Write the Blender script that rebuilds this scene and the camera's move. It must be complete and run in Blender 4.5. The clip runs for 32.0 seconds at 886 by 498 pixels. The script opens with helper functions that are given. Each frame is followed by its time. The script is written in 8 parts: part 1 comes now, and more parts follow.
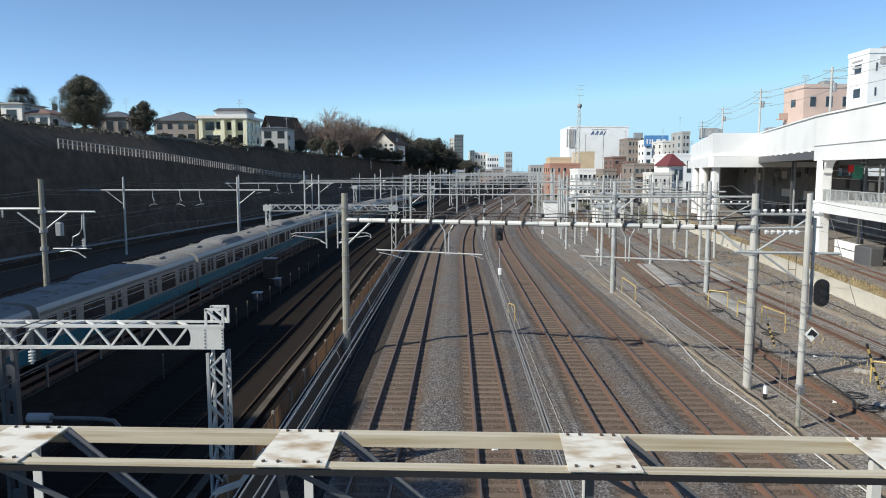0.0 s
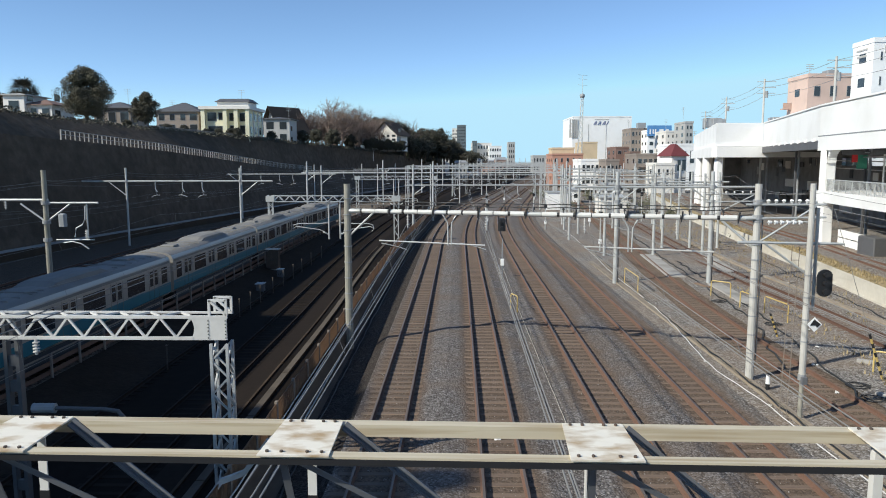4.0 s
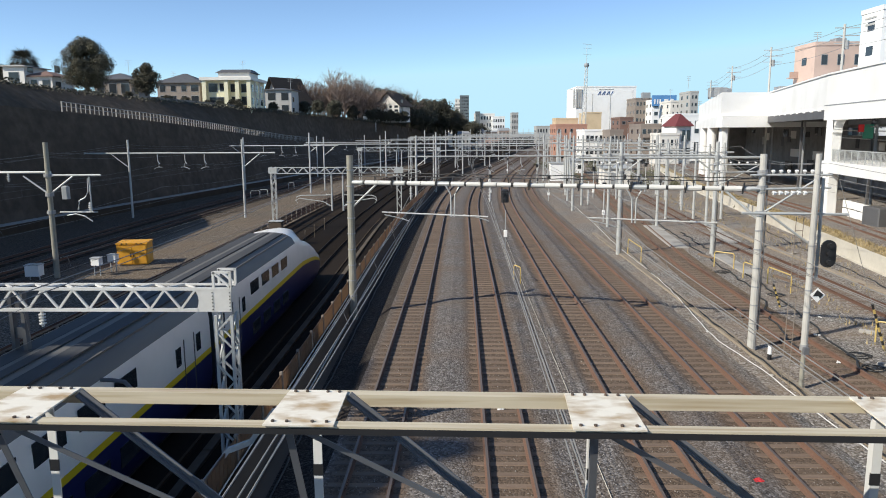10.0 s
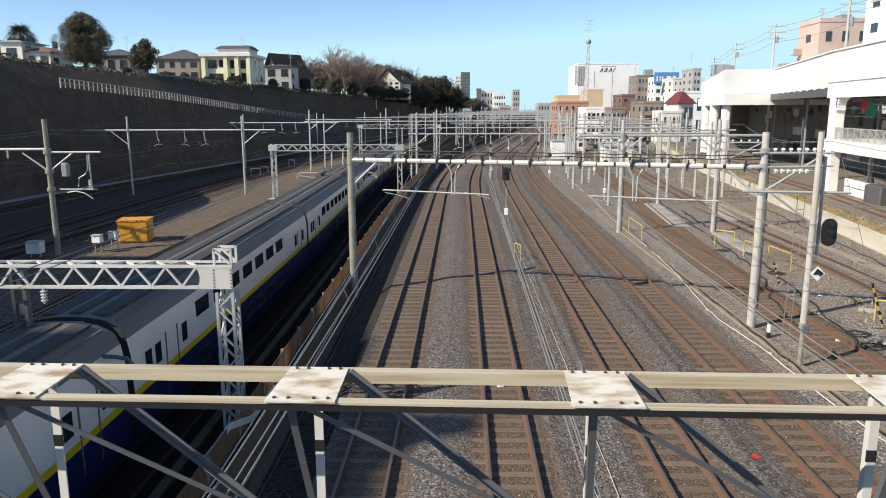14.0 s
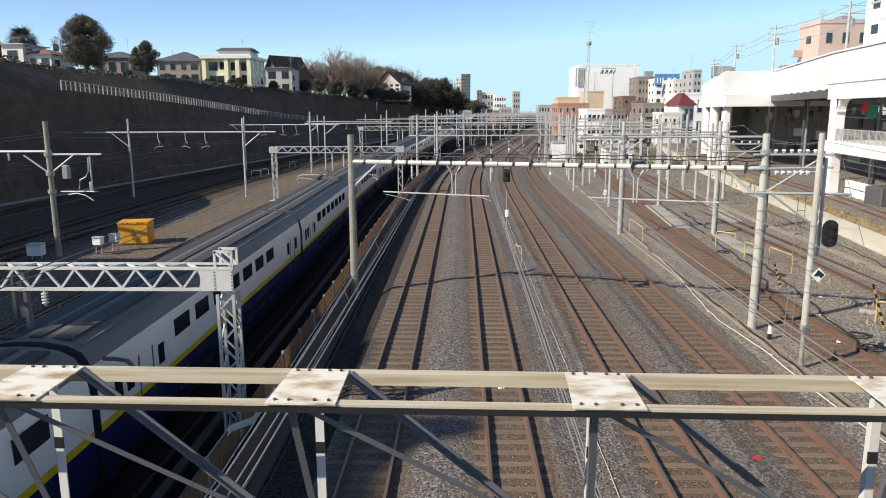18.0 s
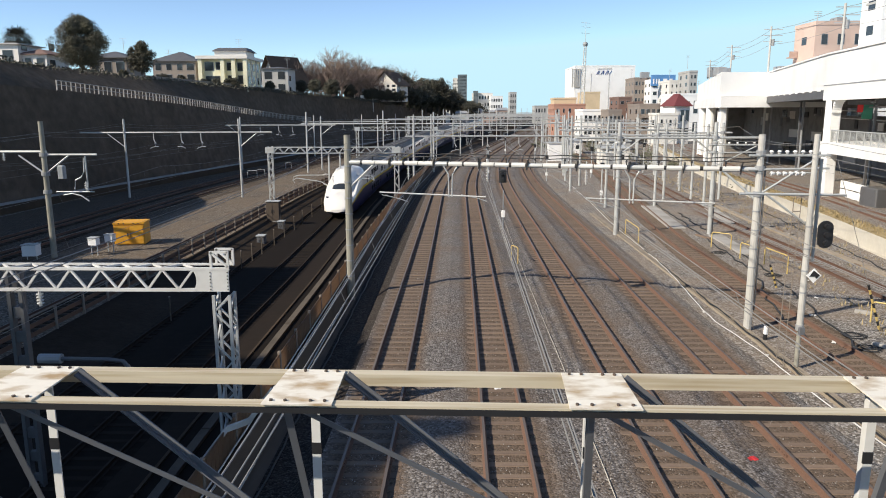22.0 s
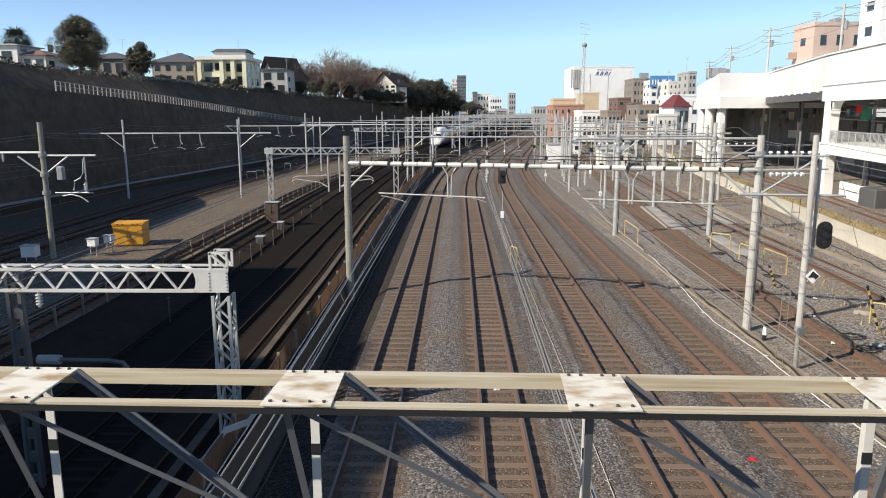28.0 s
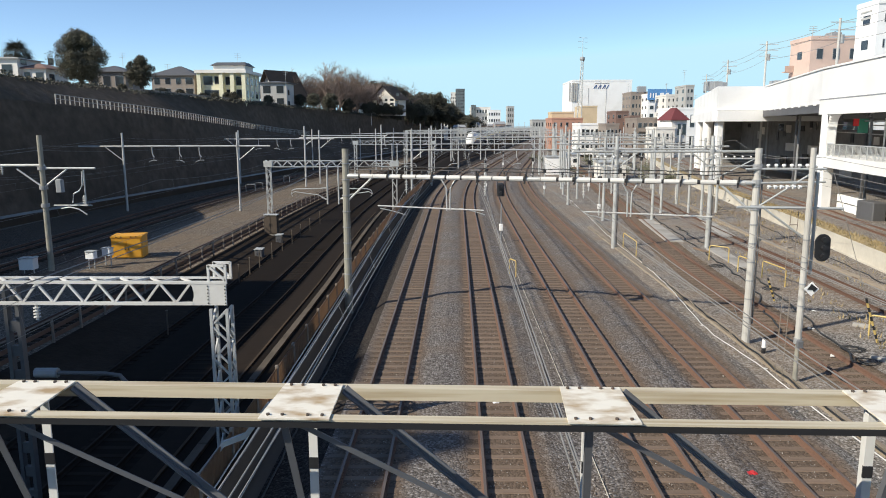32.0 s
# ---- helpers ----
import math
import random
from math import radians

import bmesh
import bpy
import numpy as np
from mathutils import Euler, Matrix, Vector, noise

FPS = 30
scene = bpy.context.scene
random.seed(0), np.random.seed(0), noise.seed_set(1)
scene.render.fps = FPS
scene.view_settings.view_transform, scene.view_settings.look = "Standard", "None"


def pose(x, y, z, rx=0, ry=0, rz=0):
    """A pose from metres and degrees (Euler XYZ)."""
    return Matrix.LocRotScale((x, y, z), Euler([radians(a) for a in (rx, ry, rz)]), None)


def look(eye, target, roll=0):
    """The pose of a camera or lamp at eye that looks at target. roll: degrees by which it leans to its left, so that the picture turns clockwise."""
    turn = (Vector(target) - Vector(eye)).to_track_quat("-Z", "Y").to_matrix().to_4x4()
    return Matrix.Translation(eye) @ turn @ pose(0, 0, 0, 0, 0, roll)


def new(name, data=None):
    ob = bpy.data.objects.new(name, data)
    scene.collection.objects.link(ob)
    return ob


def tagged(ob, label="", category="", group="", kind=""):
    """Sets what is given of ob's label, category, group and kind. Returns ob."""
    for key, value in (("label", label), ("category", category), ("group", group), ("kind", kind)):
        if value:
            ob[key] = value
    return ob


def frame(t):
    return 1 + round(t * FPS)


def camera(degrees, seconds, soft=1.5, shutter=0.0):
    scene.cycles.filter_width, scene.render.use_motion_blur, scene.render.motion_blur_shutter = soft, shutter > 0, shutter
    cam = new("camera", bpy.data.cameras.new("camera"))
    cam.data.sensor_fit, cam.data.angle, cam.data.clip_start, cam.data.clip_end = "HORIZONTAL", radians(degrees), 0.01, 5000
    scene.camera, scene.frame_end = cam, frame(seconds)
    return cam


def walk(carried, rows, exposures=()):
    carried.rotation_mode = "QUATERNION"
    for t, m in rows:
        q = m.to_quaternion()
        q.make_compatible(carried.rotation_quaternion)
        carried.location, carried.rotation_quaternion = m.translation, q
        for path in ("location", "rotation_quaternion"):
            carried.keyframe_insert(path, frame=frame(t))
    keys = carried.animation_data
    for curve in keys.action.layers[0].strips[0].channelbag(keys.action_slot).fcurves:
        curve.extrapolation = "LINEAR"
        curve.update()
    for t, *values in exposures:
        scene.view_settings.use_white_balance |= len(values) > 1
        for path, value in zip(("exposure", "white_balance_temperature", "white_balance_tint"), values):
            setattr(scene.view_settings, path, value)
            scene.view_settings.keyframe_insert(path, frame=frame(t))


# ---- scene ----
EYE_Z = 8.443
cam = camera(63.5, 32.0, soft=1.0)
# seconds and the camera's turn, as it leans over the bridge parapet
VIEW = [
    (0.0, 83.761, 0.012, 1.012),
    (0.5, 83.722, -0.001, 1.020),
    (1.0, 83.590, -0.015, 1.071),
    (1.5, 83.447, 0.024, 1.066),
    (2.0, 83.339, 0.035, 1.090),
    (2.5, 83.237, 0.065, 1.095),
    (3.0, 83.190, 0.078, 1.114),
    (3.5, 83.059, 0.097, 1.180),
    (5.5, 82.963, 0.101, 1.243),
    (6.0, 82.889, 0.106, 1.291),
    (6.5, 82.833, 0.057, 1.249),
    (7.0, 82.823, 0.051, 1.250),
    (7.5, 82.723, 0.024, 1.211),
    (8.0, 82.600, 0.051, 1.224),
    (8.5, 82.480, 0.033, 1.175),
    (9.0, 82.421, -0.002, 1.151),
    (9.5, 82.234, 0.040, 1.201),
    (10.0, 80.737, 0.271, 1.438),
    (10.5, 79.262, 0.313, 1.480),
    (11.0, 78.350, 0.347, 1.665),
    (11.5, 78.527, 0.297, 1.724),
    (12.0, 78.792, 0.240, 1.643),
    (12.5, 78.894, 0.175, 1.598),
    (13.0, 78.953, 0.203, 1.603),
    (13.5, 78.964, 0.181, 1.582),
    (14.0, 78.969, 0.179, 1.501),
    (14.5, 78.956, 0.180, 1.531),
    (16.5, 78.991, 0.272, 1.601),
    (17.0, 79.039, 0.258, 1.609),
    (17.5, 79.105, 0.255, 1.609),
    (18.0, 79.111, 0.245, 1.542),
    (18.5, 79.099, 0.234, 1.476),
    (19.0, 79.096, 0.221, 1.437),
    (19.5, 79.086, 0.198, 1.379),
    (20.0, 79.104, 0.196, 1.398),
    (20.5, 79.151, 0.220, 1.367),
    (21.0, 79.153, 0.187, 1.317),
    (21.5, 79.153, 0.170, 1.261),
    (22.0, 79.153, 0.170, 1.261),
    (22.5, 79.154, 0.201, 1.301),
    (23.0, 79.153, 0.170, 1.261),
    (23.5, 79.153, 0.177, 1.252),
    (24.0, 79.153, 0.176, 1.252),
    (24.5, 79.218, 0.174, 1.249),
    (25.0, 79.153, 0.187, 1.242),
    (25.5, 79.153, 0.179, 1.249),
    (27.5, 79.219, 0.177, 1.199),
    (28.0, 79.219, 0.177, 1.199),
    (28.5, 79.221, 0.180, 1.248),
    (29.0, 79.422, 0.168, 1.249),
    (29.5, 79.757, 0.205, 1.244),
    (30.0, 80.073, 0.268, 1.190),
    (30.5, 80.154, 0.220, 1.185),
    (31.0, 80.136, 0.240, 1.149),
    (31.5, 80.130, 0.237, 1.147),
    (32.0, 80.229, 0.162, 1.097)
]
walk(cam, [(t, pose(0, 0, EYE_Z, rx, ry, rz)) for t, rx, ry, rz in VIEW],
     exposures=[(0.0, 0.12, 6250, 5), (9.4, 0.17, 6350, 6), (11.0, 0.28, 6800, 9), (28.5, 0.28, 6800, 9), (30.0, 0.26, 6750, 8), (32.0, 0.24, 6650, 7)])

# ---- sky and sun: low winter sun from the left and behind ----
SUN_TO = Vector((-1.22, -0.7, 1.0)).normalized()
sun = new("sun", bpy.data.lights.new("sun", "SUN"))
sun.data.energy, sun.data.angle, sun.data.color = 5.0, radians(0.53), (1.0, 0.93, 0.82)
sun.matrix_basis = look((0, 0, 60), Vector((0, 0, 60)) - SUN_TO)
world = bpy.data.worlds.new("world")
scene.world = world
world.use_nodes = True
wn, wl = world.node_tree.nodes, world.node_tree.links
sky = wn.new("ShaderNodeTexSky")
sky.sky_type, sky.sun_disc = "NISHITA", False
sky.sun_elevation = math.asin(SUN_TO.z)
sky.sun_rotation = math.atan2(SUN_TO.x, SUN_TO.y)
sky.altitude, sky.air_density, sky.dust_density, sky.ozone_density = 1500, 0.75, 0.05, 3.5
tint = wn.new("ShaderNodeMix")
tint.data_type, tint.blend_type = "RGBA", "MULTIPLY"
tint.inputs[0].default_value, tint.inputs[7].default_value = 1.0, (1.03, 1.0, 0.96, 1)
wl.new(sky.outputs[0], tint.inputs[6])
haze = wn.new("ShaderNodeMix")
haze.data_type, haze.blend_type = "RGBA", "DARKEN"
haze.inputs[0].default_value, haze.inputs[7].default_value = 1.0, (3.0, 4.6, 5.6, 1)
wl.new(tint.outputs[2], haze.inputs[6])
wl.new(haze.outputs[2], wn["Background"].inputs[0])
wn["Background"].inputs[1].default_value = 0.16

# ---- small mesh library ----
class Build:
    """Collects vertices and faces of one mesh; faces carry a material slot."""

    def __init__(self):
        self.v, self.f, self.m = [], [], []

    def quad(self, *pts, mat=0):
        n = len(self.v)
        self.v += [tuple(p) for p in pts]
        self.f.append(tuple(range(n, n + len(pts))))
        self.m.append(mat)

    def box(self, x0, x1, y0, y1, z0, z1, mat=0):
        n = len(self.v)
        self.v += [(x, y, z) for z in (z0, z1) for y in (y0, y1) for x in (x0, x1)]
        for q in ((0, 2, 3, 1), (4, 5, 7, 6), (0, 1, 5, 4), (1, 3, 7, 5), (3, 2, 6, 7), (2, 0, 4, 6)):
            self.f.append(tuple(n + i for i in q))
            self.m.append(mat)

    def cbox(self, x0, x1, y0, y1, z0, z1, c=0.02, mat=0):
        """A box with its upright and top edges cut off by c."""
        a = [(x0 + c, y0), (x1 - c, y0), (x1, y0 + c), (x1, y1 - c), (x1 - c, y1), (x0 + c, y1), (x0, y1 - c), (x0, y0 + c)]
        mx, my = (x0 + x1) / 2, (y0 + y1) / 2
        kx, ky = 1 - 2 * c / max(x1 - x0, 1e-6), 1 - 2 * c / max(y1 - y0, 1e-6)
        rings = [[(x, y, z0) for x, y in a], [(x, y, z1 - c) for x, y in a],
                 [(mx + (x - mx) * kx, my + (y - my) * ky, z1) for x, y in a]]
        self.rings(rings, mat=mat)

    def rings(self, rings, mat=0, cap=True, closed=True, mats=None):
        n, k = len(self.v), len(rings[0])
        for r in rings:
            self.v += [tuple(p) for p in r]
        for i in range(len(rings) - 1):
            for j in range(k if closed else k - 1):
                a, b = n + i * k + j, n + i * k + (j + 1) % k
                self.f.append((a, b, b + k, a + k))
                self.m.append(mats[j] if mats else mat)
        if cap and closed:
            self.f.append(tuple(n + j for j in reversed(range(k))))
            self.f.append(tuple(n + (len(rings) - 1) * k + j for j in range(k)))
            self.m += [mat, mat]

    def tube(self, p, q, r, n=6, r2=None, mat=0):
        p, q = Vector(p), Vector(q)
        d = (q - p).normalized()
        u = d.cross(Vector((0, 0, 1)) if abs(d.z) < 0.9 else Vector((1, 0, 0))).normalized()
        w = d.cross(u)
        r2 = r if r2 is None else r2
        an = [2 * math.pi * i / n for i in range(n)]
        self.rings([[p + (u * math.cos(a) + w * math.sin(a)) * r for a in an],
                    [q + (u * math.cos(a) + w * math.sin(a)) * r2 for a in an]], mat=mat)

    def path(self, pts, r, n=6, mat=0):
        """A tube along a line of points."""
        pts = [Vector(p) for p in pts]
        rings, an = [], [2 * math.pi * i / n for i in range(n)]
        for i, p in enumerate(pts):
            d = (pts[min(i + 1, len(pts) - 1)] - pts[max(i - 1, 0)]).normalized()
            u = d.cross(Vector((0, 0, 1)) if abs(d.z) < 0.95 else Vector((1, 0, 0))).normalized()
            w = d.cross(u)
            rings.append([p + (u * math.cos(a) + w * math.sin(a)) * r for a in an])
        self.rings(rings, mat=mat)

    def bar(self, p, q, w, h, up=(0, 0, 1), mat=0):
        """A rectangular bar from p to q, w across and h along up."""
        p, q, up = Vector(p), Vector(q), Vector(up)
        d = (q - p).normalized()
        s = d.cross(up)
        s = s.normalized() if s.length > 1e-4 else Vector((1, 0, 0))
        t = s.cross(d).normalized()
        o = [(-w / 2, -h / 2), (w / 2, -h / 2), (w / 2, h / 2), (-w / 2, h / 2)]
        self.rings([[p + s * a + t * b for a, b in o], [q + s * a + t * b for a, b in o]], mat=mat)

    def angle(self, p, q, w, t, a, b, mat=0):
        """An L section from p to q: two legs of width w and thickness t along the directions a and b."""
        p, q, a, b = Vector(p), Vector(q), Vector(a), Vector(b)
        o = [(0, 0), (w, 0), (w, t), (t, t), (t, w), (0, w)]
        self.rings([[p + a * x + b * y for x, y in o], [q + a * x + b * y for x, y in o]], mat=mat)

    def mesh(self, name, mats, smooth=False):
        me = bpy.data.meshes.new(name)
        me.from_pydata(self.v, [], self.f)
        for m in mats if isinstance(mats, (list, tuple)) else [mats]:
            me.materials.append(m)
        me.polygons.foreach_set("material_index", self.m)
        if smooth:
            me.polygons.foreach_set("use_smooth", [True] * len(self.f))
        me.update()
        bm = bmesh.new()
        bm.from_mesh(me)
        if smooth:
            bmesh.ops.remove_doubles(bm, verts=bm.verts, dist=0.001)
        bmesh.ops.recalc_face_normals(bm, faces=bm.faces)
        bm.to_mesh(me)
        bm.free()
        return me


def thing(name, label, category, x=0, y=0, z=0, rz=0, group="", kind=""):
    ob = new(name)
    ob.empty_display_size = 0.3
    ob.matrix_basis = pose(x, y, z, 0, 0, rz)
    return tagged(ob, label, category, group, kind)


def part(name, b, material, parent=None, label="", smooth=False):
    ob = new(name, b.mesh(name, material, smooth) if isinstance(b, Build) else b)
    ob.parent = parent
    if label:
        ob["label"] = label
    return ob


def solid(name, b, material, label, category, group="", kind="", smooth=False, at=None):
    """A thing that is one mesh."""
    ob = part(name, b, material, smooth=smooth)
    if at is not None:
        ob.matrix_basis = at
    return tagged(ob, label, category, group, kind)


def spline(points):
    """A smooth curve x(y) through (y, x) points, straight beyond its ends."""
    ys, xs = [p[0] for p in points], [p[1] for p in points]
    ms = []
    for i in range(len(ys)):
        a, b = max(i - 1, 0), min(i + 1, len(ys) - 1)
        ms.append((xs[b] - xs[a]) / (ys[b] - ys[a]))

    def at(y):
        if y <= ys[0]:
            return xs[0] + ms[0] * (y - ys[0])
        if y >= ys[-1]:
            return xs[-1] + ms[-1] * (y - ys[-1])
        i = max(k for k in range(len(ys) - 1) if ys[k] <= y)
        d = ys[i + 1] - ys[i]
        s = (y - ys[i]) / d
        return ((2 * s**3 - 3 * s**2 + 1) * xs[i] + (s**3 - 2 * s**2 + s) * d * ms[i]
                + (3 * s**2 - 2 * s**3) * xs[i + 1] + (s**3 - s**2) * d * ms[i + 1])
    return at


def lerp(y, *pts):
    """Straight pieces through (y, value) points."""
    if y <= pts[0][0]:
        return pts[0][1]
    for (a, u), (b, v) in zip(pts, pts[1:]):
        if y <= b:
            return u + (v - u) * (y - a) / (b - a)
    return pts[-1][1]


# ---- materials ----
def material(name, color, rough=0.8, metal=0.0, grain=0.15, scale=8.0, stain=None, stain_amount=0.3, stain_scale=0.7,
             bump=0.1, bump_scale=None, spec=0.5, rand=0.0, stretch=(1, 1, 1), bump_dist=0.02):
    """A surface with fine grain, broad stains, relief and, with rand, a change of tone from piece to piece."""
    m = bpy.data.materials.new(name)
    m.use_nodes = True
    n, l = m.node_tree.nodes, m.node_tree.links
    p = n["Principled BSDF"]
    p.inputs["Roughness"].default_value, p.inputs["Metallic"].default_value = rough, metal
    p.inputs["Specular IOR Level"].default_value = spec
    co = n.new("ShaderNodeTexCoord")
    mp = n.new("ShaderNodeMapping")
    mp.inputs["Scale"].default_value = stretch
    l.new(co.outputs["Object"], mp.inputs[0])
    fine = n.new("ShaderNodeTexNoise")
    fine.inputs["Scale"].default_value, fine.inputs["Detail"].default_value = scale, 5
    l.new(mp.outputs[0], fine.inputs["Vector"])
    broad = n.new("ShaderNodeTexNoise")
    broad.inputs["Scale"].default_value, broad.inputs["Detail"].default_value = stain_scale, 6
    l.new(mp.outputs[0], broad.inputs["Vector"])
    base = n.new("ShaderNodeMix")
    base.data_type = "RGBA"
    dark = [c * (1 - grain) for c in color]
    lite = [min(1, c * (1 + grain)) for c in color]
    base.inputs[6].default_value, base.inputs[7].default_value = (*dark, 1), (*lite, 1)
    l.new(fine.outputs[0], base.inputs[0])
    out = base.outputs[2]
    ramp = n.new("ShaderNodeValToRGB")
    ramp.color_ramp.elements[0].position, ramp.color_ramp.elements[1].position = 0.45, 0.72
    l.new(broad.outputs[0], ramp.inputs[0])
    amt = n.new("ShaderNodeMath")
    amt.operation = "MULTIPLY"
    amt.inputs[1].default_value = stain_amount
    l.new(ramp.outputs[0], amt.inputs[0])
    mix = n.new("ShaderNodeMix")
    mix.data_type = "RGBA"
    l.new(amt.outputs[0], mix.inputs[0])
    l.new(out, mix.inputs[6])
    mix.inputs[7].default_value = (*(stain or [c * 0.55 for c in color]), 1)
    out = mix.outputs[2]
    if rand:
        info = n.new("ShaderNodeObjectInfo")
        ma = n.new("ShaderNodeMapRange")
        ma.inputs[3].default_value, ma.inputs[4].default_value = 1 - rand, 1 + rand
        l.new(info.outputs["Random"], ma.inputs[0])
        hs = n.new("ShaderNodeHueSaturation")
        l.new(ma.outputs[0], hs.inputs["Value"])
        l.new(out, hs.inputs["Color"])
        out = hs.outputs[0]
    l.new(out, p.inputs["Base Color"])
    if bump:
        bt = n.new("ShaderNodeTexNoise")
        bt.inputs["Scale"].default_value, bt.inputs["Detail"].default_value = bump_scale or scale * 2, 4
        l.new(mp.outputs[0], bt.inputs["Vector"])
        bu = n.new("ShaderNodeBump")
        bu.inputs["Strength"].default_value, bu.inputs["Distance"].default_value = bump, bump_dist
        l.new(bt.outputs[0], bu.inputs["Height"])
        l.new(bu.outputs[0], p.inputs["Normal"])
    return m


def gravel(name, tones, size=18.0, stain=(0.2, 0.12, 0.08), stain_amount=0.4, stain_scale=0.35, relief=0.9, gaps=0.5, dust=None):
    """Crushed stone: every stone its own tone and relief, with broad rusty or earthy patches."""
    m = bpy.data.materials.new(name)
    m.use_nodes = True
    n, l = m.node_tree.nodes, m.node_tree.links
    p = n["Principled BSDF"]
    p.inputs["Roughness"].default_value = 0.9
    p.inputs["Specular IOR Level"].default_value = 0.12
    co = n.new("ShaderNodeTexCoord")
    vo = n.new("ShaderNodeTexVoronoi")
    vo.inputs["Scale"].default_value = size
    l.new(co.outputs["Object"], vo.inputs["Vector"])
    sep = n.new("ShaderNodeSeparateColor")
    l.new(vo.outputs["Color"], sep.inputs[0])
    ramp = n.new("ShaderNodeValToRGB")
    el = ramp.color_ramp.elements
    el[0].position, el[0].color = 0.0, (*tones[0], 1)
    el[1].position, el[1].color = 1.0, (*tones[-1], 1)
    for i, c in enumerate(tones[1:-1], 1):
        e = el.new(i / (len(tones) - 1))
        e.color = (*c, 1)
    l.new(sep.outputs[0], ramp.inputs[0])
    gap = n.new("ShaderNodeMapRange")
    gap.inputs[1].default_value, gap.inputs[2].default_value = 0.2, 0.75
    gap.inputs[3].default_value, gap.inputs[4].default_value = 1.0, gaps
    l.new(vo.outputs["Distance"], gap.inputs[0])
    mul = n.new("ShaderNodeMix")
    mul.data_type, mul.blend_type = "RGBA", "MULTIPLY"
    mul.inputs[0].default_value = 1.0
    l.new(ramp.outputs[0], mul.inputs[6])
    l.new(gap.outputs[0], mul.inputs[7])
    no = n.new("ShaderNodeTexNoise")
    no.inputs["Scale"].default_value, no.inputs["Detail"].default_value = stain_scale, 8
    no.inputs["Roughness"].default_value = 0.65
    l.new(co.outputs["Object"], no.inputs["Vector"])
    sr = n.new("ShaderNodeMapRange")
    sr.inputs[1].default_value, sr.inputs[2].default_value = 0.42, 0.68
    sr.inputs[3].default_value, sr.inputs[4].default_value = 0.0, stain_amount
    l.new(no.outputs[0], sr.inputs[0])
    mix = n.new("ShaderNodeMix")
    mix.data_type = "RGBA"
    l.new(sr.outputs[0], mix.inputs[0])
    l.new(mul.outputs[2], mix.inputs[6])
    mix.inputs[7].default_value = (*stain, 1)
    out = mix.outputs[2]
    if dust:
        # brake dust lies along the rails, thick between them and patchy at its rim
        at = n.new("ShaderNodeAttribute")
        at.attribute_name = "dust"
        ad = n.new("ShaderNodeMath")
        ad.operation = "MULTIPLY_ADD"
        l.new(no.outputs[0], ad.inputs[0])
        ad.inputs[1].default_value = 0.9
        l.new(at.outputs["Fac"], ad.inputs[2])
        dr = n.new("ShaderNodeMapRange")
        dr.inputs[1].default_value, dr.inputs[2].default_value = 0.55, 1.3
        dr.inputs[3].default_value, dr.inputs[4].default_value = 0.0, 0.88
        l.new(ad.outputs[0], dr.inputs[0])
        tone = n.new("ShaderNodeMix")
        tone.data_type = "RGBA"
        tone.inputs[6].default_value, tone.inputs[7].default_value = (*dust[0], 1), (*dust[1], 1)
        l.new(sep.outputs[1], tone.inputs[0])
        dm = n.new("ShaderNodeMix")
        dm.data_type = "RGBA"
        l.new(dr.outputs[0], dm.inputs[0])
        l.new(out, dm.inputs[6])
        l.new(tone.outputs[2], dm.inputs[7])
        out = dm.outputs[2]
    l.new(out, p.inputs["Base Color"])
    bu = n.new("ShaderNodeBump")
    bu.invert = True
    bu.inputs["Strength"].default_value, bu.inputs["Distance"].default_value = relief, 0.05
    l.new(vo.outputs["Distance"], bu.inputs["Height"])
    l.new(bu.outputs[0], p.inputs["Normal"])
    return m


def glassy(name, color, rough=0.08):
    m = material(name, color, rough=rough, grain=0.05, stain_amount=0.15, bump=0, spec=0.7)
    return m


M_BALLAST = gravel("ballast", [(0.083, 0.072, 0.064), (0.152, 0.135, 0.124), (0.208, 0.187, 0.175), (0.34, 0.315, 0.3)], 17, (0.17, 0.122, 0.086), 0.45, 0.35, 0.5, 0.62, ((0.082, 0.058, 0.041), (0.168, 0.12, 0.086)))
M_BALLAST_RUST = gravel("rusty_ballast", [(0.085, 0.062, 0.045), (0.14, 0.103, 0.074), (0.18, 0.136, 0.1), (0.26, 0.205, 0.16)], 19, (0.14, 0.098, 0.066), 0.6, 0.35, 0.3, 0.8)
M_DIRT = gravel("yard_dirt", [(0.11, 0.096, 0.082), (0.24, 0.214, 0.188), (0.34, 0.31, 0.28), (0.52, 0.49, 0.46)], 14, (0.25, 0.185, 0.13), 0.7, 0.2, 0.5)
M_OLDBED = gravel("old_track_bed", [(0.05, 0.039, 0.029), (0.11, 0.086, 0.065), (0.165, 0.132, 0.102), (0.27, 0.225, 0.18)], 15, (0.1, 0.074, 0.053), 0.6)
M_CONC = material("concrete", (0.36, 0.34, 0.31), 0.85, grain=0.14, scale=6, stain=(0.17, 0.15, 0.125), stain_amount=0.6, stain_scale=0.5, bump=0.25)
# dark concrete: the cutting's shade is put into its colour
M_CONC_DARK = material("shade_darkened_concrete", (0.075, 0.054, 0.038), 0.9, grain=0.2, scale=4, stain=(0.042, 0.033, 0.026), stain_amount=0.7, stain_scale=0.35, bump=0.3, spec=0.08)
M_RAIL_RUST = material("rusty_rail", (0.12, 0.066, 0.045), 0.85, 0.0, grain=0.3, scale=14, stain=(0.1, 0.05, 0.03), bump=0.2)
